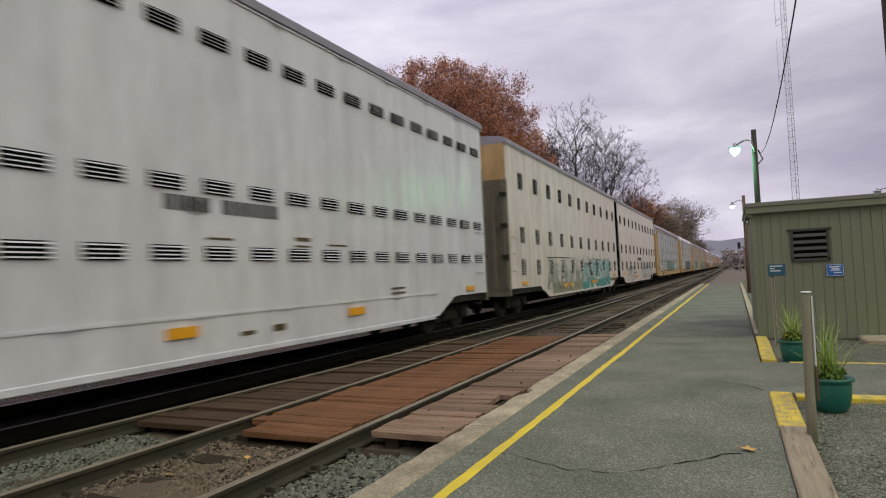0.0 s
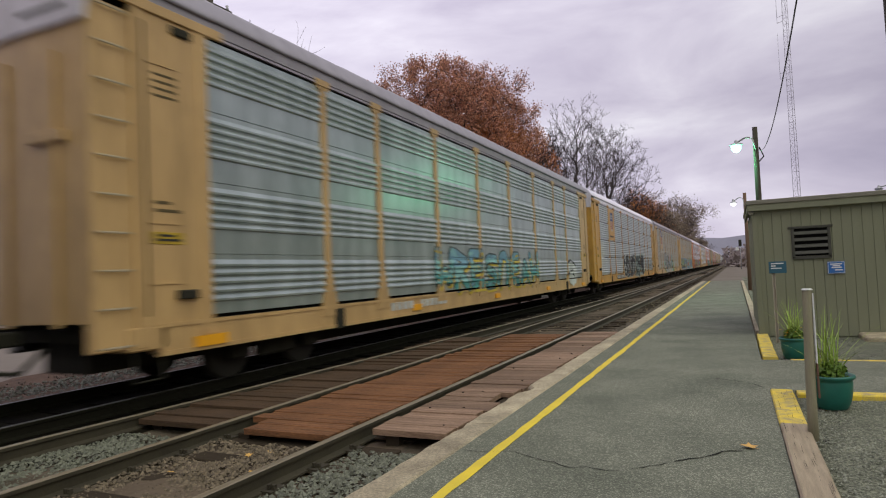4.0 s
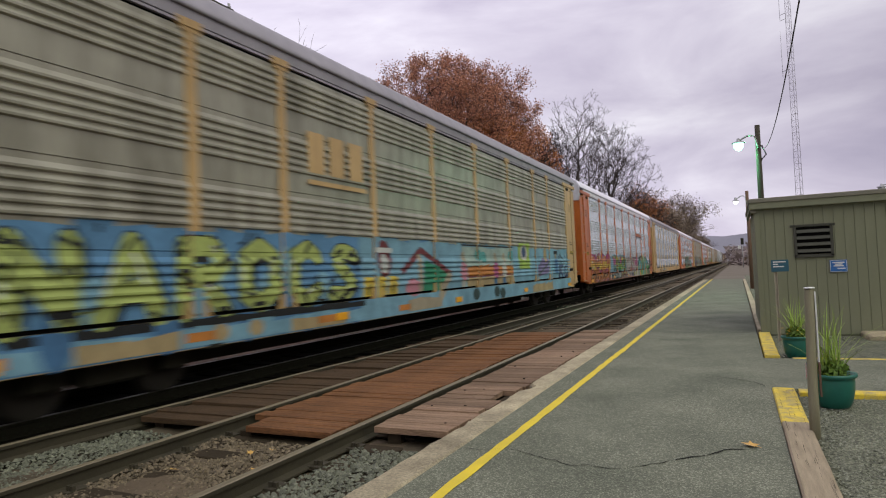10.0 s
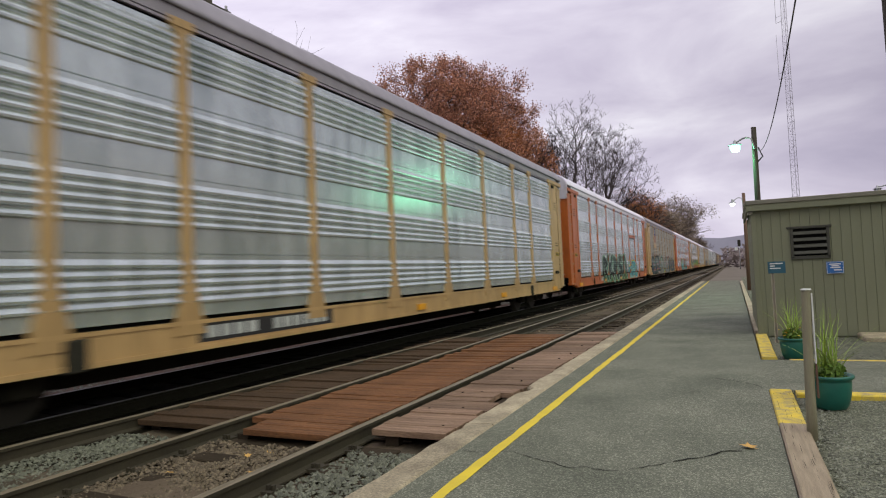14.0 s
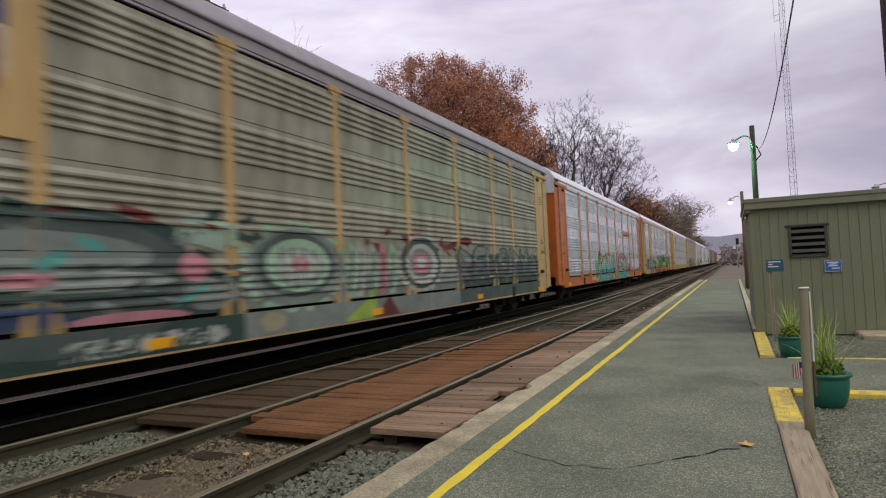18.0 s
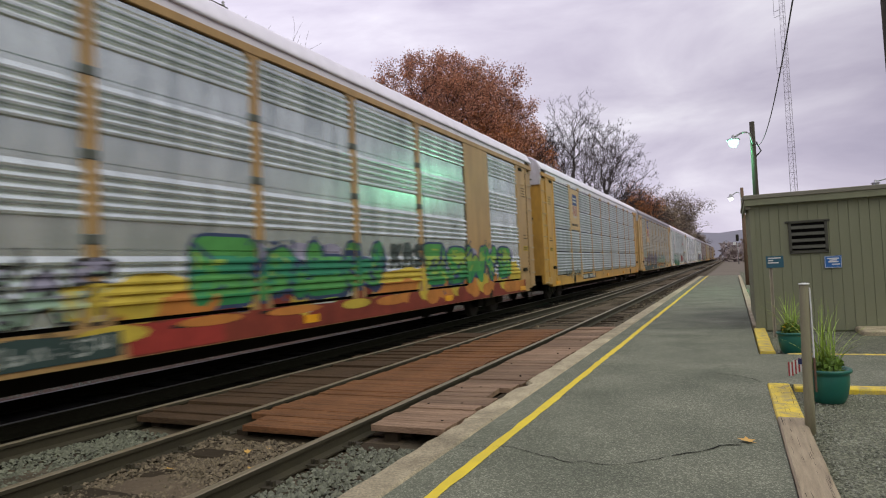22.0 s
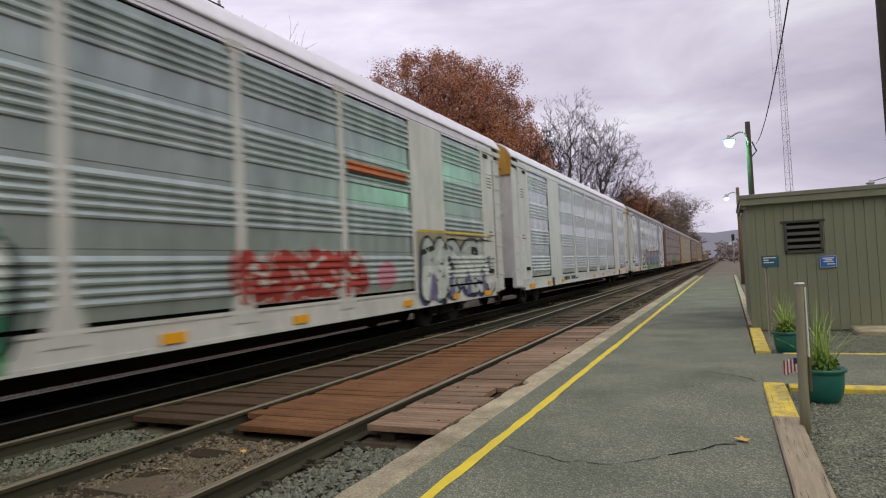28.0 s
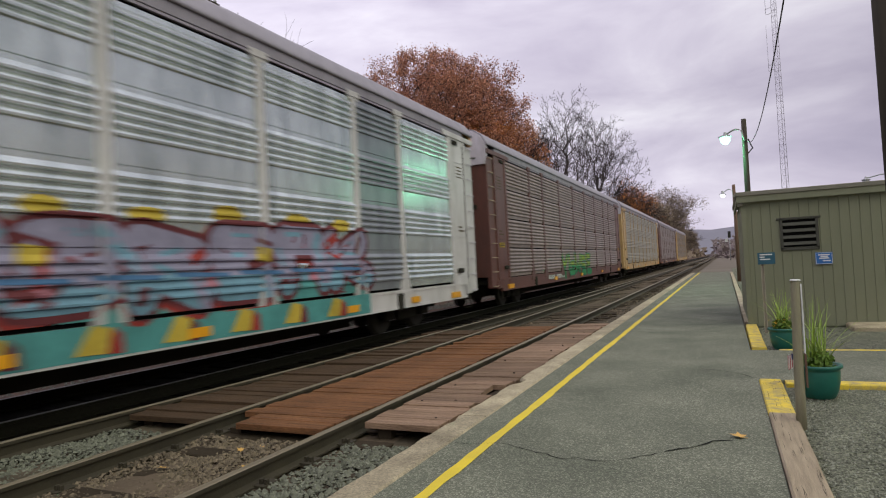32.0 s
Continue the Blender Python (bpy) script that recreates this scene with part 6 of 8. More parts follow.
p.sheet(-11.3, -3.7, 0.60, 1.5, P["deep"], 0, 28)
for y, z, a, b in ((-9.7, 1.42, 1.5, 0.76), (-6.6, 1.48, 1.95, 0.84)):
    p.blob(y, z, a, b, P["deep"], 1, 26)
    p.blob(y, z, a * 0.94, b * 0.92, P["slate"], 2, 26)
    p.blob(y - 0.2, z + 0.32, a * 0.7, b * 0.3, P["grey"], 3, 16)
    p.blob(y + 0.3, z + 0.02, a * 0.6, b * 0.14, P["steel"], 3, 14)
    p.stroke((y - a * 0.8, z - 0.10), (y + a * 0.7, z - 0.16), 0.03, P["deep"], 3)
    p.add([(y - a * 0.9, z - 0.2), (y - a * 0.1, z - 0.24), (y + a * 0.2, z - 0.42), (y - a * 0.7, z - 0.45)], P["navy"], 3)
    p.blob(y - a * 0.2, z + 0.05, 0.34, 0.08, P["pink"], 4, 9)
    p.blob(y + a * 0.45, z - 0.43, 0.85, 0.09, P["pink"], 4, 11)
p.blob(-4.8, 1.65, 0.26, 0.2, P["pink"], 3, 9)
p.blob(-4.5, 1.3, 0.5, 0.24, P["grey"], 2, 12)
p.scrawl(-10.9, -4.0, 1.1, 2.1, 46, [P["slate"], P["teal"], P["deep"], P["grey"]], 302, 3)
p.scrawl(-5.1, -4.3, 2.0, 2.3, 22, [P["ice"], P["mint"], P["deep"]], 32, 3)
p.letters(-6.65, -4.4, 0.65, 0.82, 9, [P["fog"]], P["slate"], None, 303, weight=0.10)
p.scrawl(-10.5, -3.6, 2.05, 2.38, 36, [P["ember"], P["wine"], P["deep"]], 30, 1)
p.sheet(-3.9, 4.0, 0.60, 1.5, P["grey"], 0, 33)
eye(-2.6, 1.64, 1.3, 0.66, ((0.97, P["grey"]), (0.80, P["slate"]), (0.66, P["mint"]), (0.50, P["steel"]), (0.40, P["fog"]), (0.20, P["pink"])), P["mint"], 204)
for k in range(9):
    p.stroke((-3.0 + 0.11 * k, 1.25), (-3.2 + 0.15 * k, 1.95), 0.014, P["deep" if k % 2 else "mint"], 5)
eye(1.9, 1.66, 1.05, 0.60, ((0.97, P["slate"]), (0.78, P["fog"]), (0.55, P["grey"]), (0.42, P["pink"]), (0.22, P["fog"])), P["fog"], 207)
for y, m in ((-1.05, "mint"), (-0.75, "fog"), (-0.3, "ice"), (0.1, "pink"), (0.5, "mint")):
    p.add([(y - 0.12, 1.05), (y + 0.14, 1.05), (y + 0.22, 1.95), (y - 0.02, 2.12)], P[m], 2)
    p.stroke((y - 0.05, 1.15), (y + 0.1, 1.9), 0.03, P["deep"], 3)
p.blob(-3.3, 0.8, 0.3, 0.15, P["sand"], 1)
p.add([(-0.25, 0.62), (0.75, 0.62), (0.3, 1.02)], P["wine"], 3)
p.add([(-1.4, 0.62), (-0.3, 0.62), (-0.2, 1.0), (0.0, 1.3), (-0.5, 1.0)], P["lime"], 2)
p.scrawl(-0.6, 5.0, 2.02, 2.3, 24, [P["wine"], P["red"]], 37, 1)
p.sheet(3.9, 11.4, 0.62, 1.9, P["slate"], 0, 38)
p.piece(4.0, 11.2, 0.95, 2.15, 7, [P["slate"], P["plum"], P["grey"]], P["deep"], 39, None, P["fog"], 0.17, lap=1.15)
p = g(11)
p.sheet(-5.6, -4.7, 1.05, 1.72, P["sky"], 0, 81)
for y, z, a, b in ((-4.9, 1.3, 0.35, 0.5), (-4.6, 0.95, 0.5, 0.18), (-3.6, 1.9, 0.4, 0.16), (-2.2, 2.0, 0.3, 0.16), (0.3, 1.3, 0.4, 0.45), (0.55, 0.8, 0.35, 0.2)):
    p.blob(y, z, a, b, P["lime"], 0, 14)
p.sheet(-4.5, 0.3, 0.9, 1.35, P["cyan"], 0, 82)
p.add([(-4.95, 1.15), (-4.55, 1.55), (-4.42, 2.2), (-4.22, 2.22), (-4.3, 1.7), (-4.5, 1.2)], P["black"], 1)
p.piece(-4.5, 0.4, 1.12, 2.05, 5, [P["white"], P["fog"], P["white"]], P["black"], 31, P["black"], P["black"], 0.27, lap=1.12, wild=0.2, edge=0.06)
p.sheet(-4.8, -0.2, 1.0, 1.34, P["cyan"], 4, 97)
for y, z, w in ((-4.3, 1.18, 0.5), (-3.2, 1.24, 0.6), (-1.9, 1.2, 0.5), (-0.7, 1.25, 0.4)):
    p.blob(y, z + 0.14, w, 0.16, P["aqua"], 4, 10)
for y in (-3.75, -2.6, -1.3, -0.15):
    p.add([(y, 1.0), (y + 0.28, 0.98), (y + 0.12, 1.42), (y - 0.02, 1.4)], P["black"], 5)
    p.stroke((y - 0.5, 1.0), (y + 0.4, 1.02), 0.02, P["black"], 5)
p.sheet(-5.3, 0.4, 0.58, 0.95, P["teal"], 1, 83)
p.piece(-5.2, 0.3, 0.58, 0.95, 8, [P["steel"], P["aqua"]], P["deep"], 84, None, None, 0.2, lap=1.2)
p.add([(0.5, 0.62), (1.3, 0.62), (1.2, 0.97), (0.7, 0.97)], P["orange"], 1)
for y, z in ((1.35, 1.4), (2.6, 1.95), (2.95, 2.0), (3.75, 1.98), (4.8, 1.92), (5.9, 1.2), (6.3, 1.35), (6.1, 1.1)):
    p.blob(y, z, 0.30, 0.17, P["pink" if z > 1.5 else "magenta"], 0, 12)
p.piece(1.7, 5.7, 0.98, 1.9, 4, [P["ice"], P["white"]], P["black"], 32, P["black"], None, 0.23, word="EDER", lap=1.12, edge=0.05, drop=(0.0, 0.03))
p.sheet(1.6, 5.8, 0.60, 1.02, P["cyan"], 1, 85)
for y in (2.7, 3.75, 4.9, 5.5):
    p.stroke((y, 0.62), (y + 0.06, 1.0), 0.05, P["deep"], 2)
p = g(12)
p.piece(-11.2, -8.9, 0.95, 1.85, 5, [P["fog"], P["steel"]], P["deep"], 33, None, P["white"], 0.11, edge=0.03)
p.sheet(-10.0, -8.9, 0.98, 1.65, P["chalk"], 0, 86)
p.sheet(-8.8, -8.3, 1.0, 1.75, P["lime"], 0, 87)
p.sheet(-8.8, -6.0, 0.62, 1.0, P["sand"], 0, 88)
p.piece(-8.9, -6.0, 0.80, 1.85, 4, [P["sand"], P["mint"], P["lime"]], P["black"], 133, P["deep"], P["chalk"], 0.2, lap=1.2)
p.piece(-6.1, -3.8, 0.98, 1.75, 4, [P["mint"], P["lilac"]], P["black"], 134, None, None, 0.14)
for y in (-8.4, -7.4, -6.6):
    p.blob(y, 1.92, 0.35, 0.16, P["pink" if y < -7 else "chalk"], 0)
p.sheet(-5.7, -3.8, 0.63, 0.92, P["deep"], 2, 136)
p.letters(-5.6, -3.9, 0.68, 0.88, 7, [P["fog"]], P["slate"], None, 137, weight=0.09)
p.sheet(-3.7, 11.8, 0.58, 0.98, P["ember"], 0, 36)
p.sheet(-3.7, -2.2, 0.60, 0.98, P["red"], 1, 89)
p.sheet(-4.3, -2.3, 1.02, 1.30, P["orange"], 0, 98)
for y, z, a, b, m in ((-4.1, 1.25, 0.5, 0.22, "yellow"), (-3.3, 1.4, 0.55, 0.16, "yellow"), (-2.7, 1.15, 0.5, 0.18, "orange"), (-3.9, 0.86, 0.5, 0.11, "yellow"), (-2.4, 0.9, 0.6, 0.07, "orange"), (-0.6, 0.9, 0.7, 0.07, "orange"), (1.2, 0.88, 0.5, 0.09, "yellow"), (2.6, 0.86, 0.7, 0.1, "orange")):
    p.blob(y, z, a, b, P[m], 2, 11)
p.patches(-3.6, 2.2, 0.98, 1.14, 24, [P["lime"], P["yellow"], P["ember"]], 35, 0)
p.sheet(2.0, 4.3, 0.98, 1.45, P["orange"], 0, 90)
p.sheet(2.1, 4.2, 1.22, 1.48, P["yellow"], 1, 91)
for k in range(9):
    p.blob(3.3 + 0.9 * k, 1.02, 0.42, 0.28, P["yellow" if k % 2 else "orange"], 1)
    p.blob(3.6 + 0.9 * k, 0.82, 0.35, 0.18, P["orange" if k % 3 else "ember"], 1)
for y, z, a, b in ((10.5, 1.3, 0.35, 0.3), (11.0, 1.1, 0.4, 0.3), (10.8, 1.45, 0.25, 0.15), (-3.5, 1.2, 0.3, 0.25)):
    p.blob(y, z, a, b, P["yellow"], 1)
p.sheet(9.8, 11.6, 0.64, 0.96, P["orange"], 2, 138)
for y in (-1.6, -0.4, 0.5, 6.5, 7.1, 8.6, 10.4):
    p.blob(y, 1.84, 0.36, 0.15, P["lilac"], 0)
p.piece(-2.7, 2.2, 1.0, 2.05, 4, [P["green"], P["leaf"], P["jade"], P["leaf"]], P["navy"], 34, P["navy"], P["lime"], 0.34, lap=1.1, wild=0.08, edge=0.05)
p.letters(2.6, 4.2, 1.55, 2.0, 3, [P["slate"]], P["black"], None, 141, weight=0.12)
p.piece(4.2, 10.4, 1.0, 2.08, 5, [P["green"], P["leaf"], P["lime"], P["leaf"]], P["navy"], 36, P["navy"], P["lime"], 0.30, lap=1.1, wild=0.08, edge=0.05)
g(13).letters(-10.0, -7.0, 0.9, 1.2, 6, [P["grey"]], P["slate"], None, 37, weight=0.08)
p = g(14)
p.sheet(-10.9, -2.0, 0.60, 1.0, P["slate"], 0, 37)
for k in range(22):
    p.blob(-9.2 + 0.36 * k, 1.25 + 0.22 * (k * 5 % 4) * 0.8, 0.42, 0.34, P["plum"], 0, 14)
p.scrawl(-10.4, -2.0, 1.0, 1.9, 60, [P["plum"], P["violet"], P["slate"], P["plum"]], 38, 1)
p.scrawl(-10.7, -9.7, 1.75, 2.05, 26, [P["mint"], P["fog"], P["sand"]], 39, 2)
p.blob(-10.3, 2.2, 0.16, 0.3, P["ice"], 1)
p.blob(-10.5, 1.55, 0.3, 0.14, P["orange"], 1)
p.stroke((-10.8, 0.98), (-10.2, 1.0), 0.06, P["ice"], 2)
p.stroke((-10.0, 0.98), (-9.7, 1.0), 0.05, P["white"], 2)
for y, z, l in ((-8.0, 1.08, 0.5), (-5.3, 1.5, 0.1), (-4.6, 1.05, 0.8), (-2.9, 1.3, 0.1), (-1.8, 1.5, 0.25), (-2.0, 1.1, 0.3)):
    p.stroke((y, z), (y + l, z + 0.05), 0.055, P["lilac"], 2)
p.sheet(-1.7, 6.8, 0.62, 1.2, P["grey"], 0, 92)
p.piece(-1.7, 6.7, 0.70, 1.95, 7, [P["orange"], P["mint"], P["steel"]], P["slate"], 39, P["jade"], P["fog"], 0.19, lap=1.15)
p = g(15)
p.sheet(-9.2, -2.0, 0.60, 1.25, P["green"], 0, 93)
p.piece(-9.2, -2.0, 0.66, 2.18, 5, [P["green"], P["jade"], P["ice"], P["white"], P["white"]], P["black"], 40, P["deep"], P["mint"], 0.33, lap=1.15, edge=0.05)
p.piece(1.3, 4.75, 0.98, 1.88, 5, [P["red"]], P["chalk"], 46, P["red"], None, 0.42, lap=1.05, wild=0.08, edge=0.03, drop=(-0.1, -0.02))
p.blob(5.6, 1.35, 0.4, 0.3, P["pink"], 0)
p.sheet(7.0, 12.0, 0.9, 2.36, P["sand"], 0, 42)
p.stroke((7.1, 2.34), (11.9, 2.38), 0.03, P["yellow"], 1)
p.piece(7.3, 12.0, 0.70, 2.24, 4, [P["white"], P["fog"]], P["black"], 42, P["navy"], P["white"], 0.34, word="MOER", lap=1.15, wild=0.06, edge=0.07, drop=(-0.09, -0.05))
for y, w in ((7.75, 0.5), (8.9, 0.42), (10.0, 0.4), (11.2, 0.4)):
    p.add([(y - w * 0.5, 0.72), (y + w * 0.4, 0.74), (y + w * 0.3, 1.28), (y - w * 0.1, 1.36)], P["violet"], 4)
p = g(17)
p.blob(-5.75, 1.46, 0.27, 0.30, P["pink"], 0, 10)
p.blob(-5.8, 1.5, 0.2, 0.2, P["red"], 1, 9)
for y, z, a, b in ((-4.1, 2.25, 0.20, 0.14), (-3.4, 2.2, 0.28, 0.12), (-2.4, 2.27, 0.48, 0.13), (-1.3, 2.32, 0.30, 0.13), (0.6, 2.28, 0.26, 0.12), (1.9, 2.25, 0.3, 0.10), (3.3, 2.32, 0.3, 0.14), (4.9, 2.3, 0.35, 0.12), (6.2, 2.28, 0.3, 0.12)):
    p.blob(y, z, a, b, P["yellow"], 0, 9)
p.sheet(-3.4, 7.1, 0.60, 1.32, P["teal"], 0, 94)
p.sheet(-4.3, 7.1, 1.25, 1.50, P["sky"], 0, 95)
p.piece(-4.0, 7.1, 1.02, 2.22, 8, [P["sky"], P["lilac"], P["lilac"]], P["wine"], 43, P["red"], P["sky"], 0.33, lap=1.15, wild=0.16, edge=0.085, drop=(-0.07, -0.05))
p.add([(-5.25, 1.86), (-4.85, 2.08), (-4.0, 2.14), (-3.9, 2.0), (-4.5, 1.86)], P["lilac"], 2)
p.add([(-5.3, 1.84), (-4.4, 1.86), (-3.9, 2.0), (-3.85, 1.86), (-4.3, 1.72), (-5.1, 1.72)], P["wine"], 3)
p.add([(-5.35, 1.42), (-5.3, 1.62), (-4.5, 1.72), (-3.9, 1.84), (-3.95, 1.68), (-4.6, 1.50)], P["yellow"], 3)
p.add([(-5.0, 1.22), (-4.3, 1.60), (-3.8, 1.72), (-3.9, 1.30)], P["sky"], 2)
p.add([(-5.0, 1.22), (-4.35, 1.28), (-4.3, 1.12), (-4.9, 1.08)], P["wine"], 3)
rnd = random.Random(43)
for k in range(9):
    y = -3.75 + 1.18 * k
    lean = rnd.uniform(-0.08, 0.12)
    if k % 3 == 0:
        p.add([(y + 0.50, 1.66), (y + 0.80, 1.64), (y + 0.84 + lean, 1.84), (y + 0.54 + lean, 1.88)], P["yellow"], 4)
    if k % 2:
        p.add([(y + 0.62, 1.32), (y + 0.92, 1.3), (y + 0.74, 1.60)], P["pink"], 3)
    p.stroke((y + 0.16, 1.50), (y + 1.1, 1.47), 0.03, P["blue"], 4)
    p.add([(y - 0.1, 0.66), (y + 0.3, 0.64), (y + 0.36, 0.92), (y + 0.12, 0.98)], P["yellow"], 3)
    p.add([(y + 0.3, 0.64), (y + 0.52, 0.62), (y + 0.5, 0.84), (y + 0.38, 0.94)], P["wine" if k % 2 else "red"], 3)
g(18).piece(-4.3, 2.3, 0.65, 1.8, 5, [P["green"], P["lime"]], P["jade"], 44, None, None, 0.16)
for k in (7, 9, 11, 15):
    g(k).add([(4.25, 3.38), (6.7, 3.38), (6.7, 3.58), (4.25, 3.58)], STEEL["orange"], 0)
    g(k).add([(4.25, 3.32), (6.7, 3.32), (6.7, 3.38), (4.25, 3.38)], P["black"], 1)
for k in built:
    built[k][1].done(built[k][0], "spray-painted letter-like forms")
# yellow word mark of bars on one car, white block mark on the tan plates
bars(built[6][0], [(-6.2 + j * 0.62, -5.75 + j * 0.62, 3.2, 3.9) for j in range(3)] + [(-6.2, -4.4, 3.0, 3.08)], STEEL["tan"], 1.512)
part("logo_plate", bm_box(SIDE, 1.524, -6.68, -4.36, 3.22, 3.82, 0.008), STEEL["white"], built[17][0], "white plate with dark slashes")
bars(built[17][0], [(-6.5, -5.75, 3.64, 3.69), (-6.2, -5.7, 3.58, 3.63), (-5.85, -5.62, 3.40, 3.62), (-5.50, -5.42, 3.42, 3.60), (-5.42, -5.25, 3.42, 3.46), (-5.12, -4.95, 3.40, 3.44), (-5.12, -5.04, 3.44, 3.60), (-5.6, -4.5, 3.34, 3.37), (-4.95, -4.45, 3.47, 3.55)], BLACK, 1.525)
bars(built[12][0], [(-8.2, -7.1, 4.40, 4.53), (-8.2, -7.7, 4.05, 4.18), (-7.55, -7.1, 4.05, 4.40)], P["white"], 1.495)

# ---- station side: shed, edging, pots, poles ----


def shed():
    s = thing("shed", 0, 0, 0, "olive-drab utility shed with vertical siding and flat roof", "shed")
    x0, x1, y0, y1, top = 0.335, 6.4, 12.80, 16.6, 2.36
    wall = part("wall", bm_box(x0 + 0.02, x1 - 0.02, y0 + 0.02, y1 - 0.02, -0.2, top), SIDING, s)
    w = 0.152
    n = int((x1 - x0) / w)
    board = mesh_of("siding_board", bm_box(0.002, w - 0.002, 0, 0.018, 0.05, top, 0.004), SIDING)
    for k in range(n):
        part("siding_board", board, None, wall).matrix_basis = pose(x0 + k * w, y0 - 0.004, 0)
    side = mesh_of("siding_board", bm_box(0, 0.018, 0.002, w - 0.002, 0.05, top, 0.004), SIDING)
    for k in range(int((y1 - y0) / w)):
        part("siding_board", side, None, wall).matrix_basis = pose(x0 - 0.004, y0 + k * w, 0)
    part("corner_board", bm_box(x0 - 0.014, x0 + 0.075, y0 - 0.022, y0 + 0.01, 0.02, top, 0.004), SIDING, s)
    bm = bmesh.new()
    box(bm, x0 - 0.10, x1 + 0.1, y0 - 0.13, y1 + 0.1, 2.42, 2.50, 0, 0.01)
    roof = part("roof", bm, TRIM, s)
    part("fascia", bm_box(x0 - 0.08, x1 + 0.08, y0 - 0.11, y0 - 0.07, 2.31, 2.425), SIDING, s)
    part("fascia", bm_box(x0 - 0.08, x0 - 0.045, y0 - 0.07, y1 + 0.05, 2.31, 2.425), SIDING, s)
    part("foundation", bm_box(x0 + 1.5, x1, y0 - 0.75, y0 - 0.01, -0.2, 0.12, 0.025), CONCRETE, s, "cracked concrete footing")
    part("roof_bracket", bm_box(x0 - 0.07, x0 + 0.02, y0 - 0.07, y0 - 0.005, 2.24, 2.31, 0.01), TRIM, s)
    # black plate behind the louvres, coloured as the shade inside
    v = part("vent", bm_box(0.97, 1.49, y0 - 0.012, y0 - 0.007, 1.46, 1.94), DARK, s, "dark louvred vent")
    for a, b, c, d in ((0.93, 0.975, 1.42, 1.97), (1.485, 1.53, 1.42, 1.97), (0.93, 1.53, 1.40, 1.455), (0.88, 1.57, 1.945, 1.985)):
        part("vent_frame", bm_box(a, b, y0 - 0.035, y0 - 0.006, c, d, 0.004), LOUVRE, v)
    for k in range(4):
        bm = bmesh.new()
        z = 1.49 + k * 0.115
        vs = [bm.verts.new(c) for c in ((0.975, y0 - 0.012, z + 0.06), (1.485, y0 - 0.012, z + 0.06), (1.485, y0 - 0.045, z), (0.975, y0 - 0.045, z), (0.975, y0 - 0.045, z + 0.012), (1.485, y0 - 0.045, z + 0.012))]
        bm.faces.new(vs[:4]), bm.faces.new((vs[3], vs[2], vs[5], vs[4])), bm.faces.new((vs[4], vs[5], vs[1], vs[0]))
        part("slat", bm, LOUVRE, v)


shed()


def notice(name, x0, x1, y, z0, z1, plate, label, border=True):
    s = thing(name, 0, 0, 0, label, "sign")
    part("plate", bm_box(x0, x1, y - 0.008, y, z0, z1, 0.003), plate, s)
    f = y - 0.011
    if border:
        for a, b, c, d in ((x0 + .006, x1 - .006, z1 - .012, z1 - .006), (x0 + .006, x1 - .006, z0 + .006, z0 + .012), (x0 + .006, x0 + .012, z0 + .006, z1 - .006), (x1 - .012, x1 - .006, z0 + .006, z1 - .006)):
            part("border", bm_box(a, b, f, f + 0.002, c, d), WHITE, s)
    w, h = x1 - x0, z1 - z0
    for fx0, fx1, fz in ((.16, .84, .74), (.3, .72, .60), (.22, .8, .46), (.42, .88, .25)) if border else ((.12, .85, .78), (.12, .4, .58), (.12, .72, .38)):
        part("text_bar", bm_box(x0 + fx0 * w, x0 + fx1 * w, f, f + 0.002, z0 + fz * h, z0 + (fz + .09) * h), WHITE, s)
    return s


notice("wall_sign", 1.45, 1.71, 12.775, 1.13, 1.34, BLUE_SIGN, "small bright blue sign with white border on the shed")
s = notice("post_sign", 0.505, 0.765, 11.86, 1.19, 1.385, TEAL_SIGN, "dark blue sign on a thin pale post", False)
bm = bmesh.new()
for a, b, c, d in ((0.545, 0.555, 11.87, 11.90), (0.585, 0.595, 11.87, 11.90), (0.545, 0.595, 11.90, 11.906)):
    box(bm, a, b, c, d, 0.0, 1.37)
part("channel_post", bm, PALE_POST, s, "thin pale channel post")


def edging(name, x0, x1, y0, y1, z0, z1, material, label):
    bm = bmesh.new()
    along = y1 - y0 > x1 - x0
    n = max(2, int(max(y1 - y0, x1 - x0) / 0.2))
    rows = []
    for k in range(n + 1):
        f = k / n
        j = [random.uniform(-0.0018, 0.0018) for _ in range(4)]
        if along:
            y = y0 + (y1 - y0) * f
            rows.append([bm.verts.new(c) for c in ((x0 + j[0], y, z0), (x0 + j[0], y, z1 - 0.012), (x0 + 0.012 + j[0], y, z1 + j[2] * .5), (x1 - 0.012 + j[1], y, z1 + j[3] * .5), (x1 + j[1], y, z1 - 0.012), (x1 + j[1], y, z0))])
        else:
            x = x0 + (x1 - x0) * f
            rows.append([bm.verts.new(c) for c in ((x, y0 + j[0], z0), (x, y0 + j[0], z1 - 0.012), (x, y0 + 0.012 + j[0], z1 + j[2] * .5), (x, y1 - 0.012 + j[1], z1 + j[3] * .5), (x, y1 + j[1], z1 - 0.012), (x, y1 + j[1], z0))])
    for a, b in zip(rows, rows[1:]):
        for i in range(5):
            bm.faces.new((a[i], a[i + 1], b[i + 1], b[i]))
    bm.faces.new(rows[0]), bm.faces.new(rows[-1][::-1])
    return part(name, bm, material, edge_parent, label)


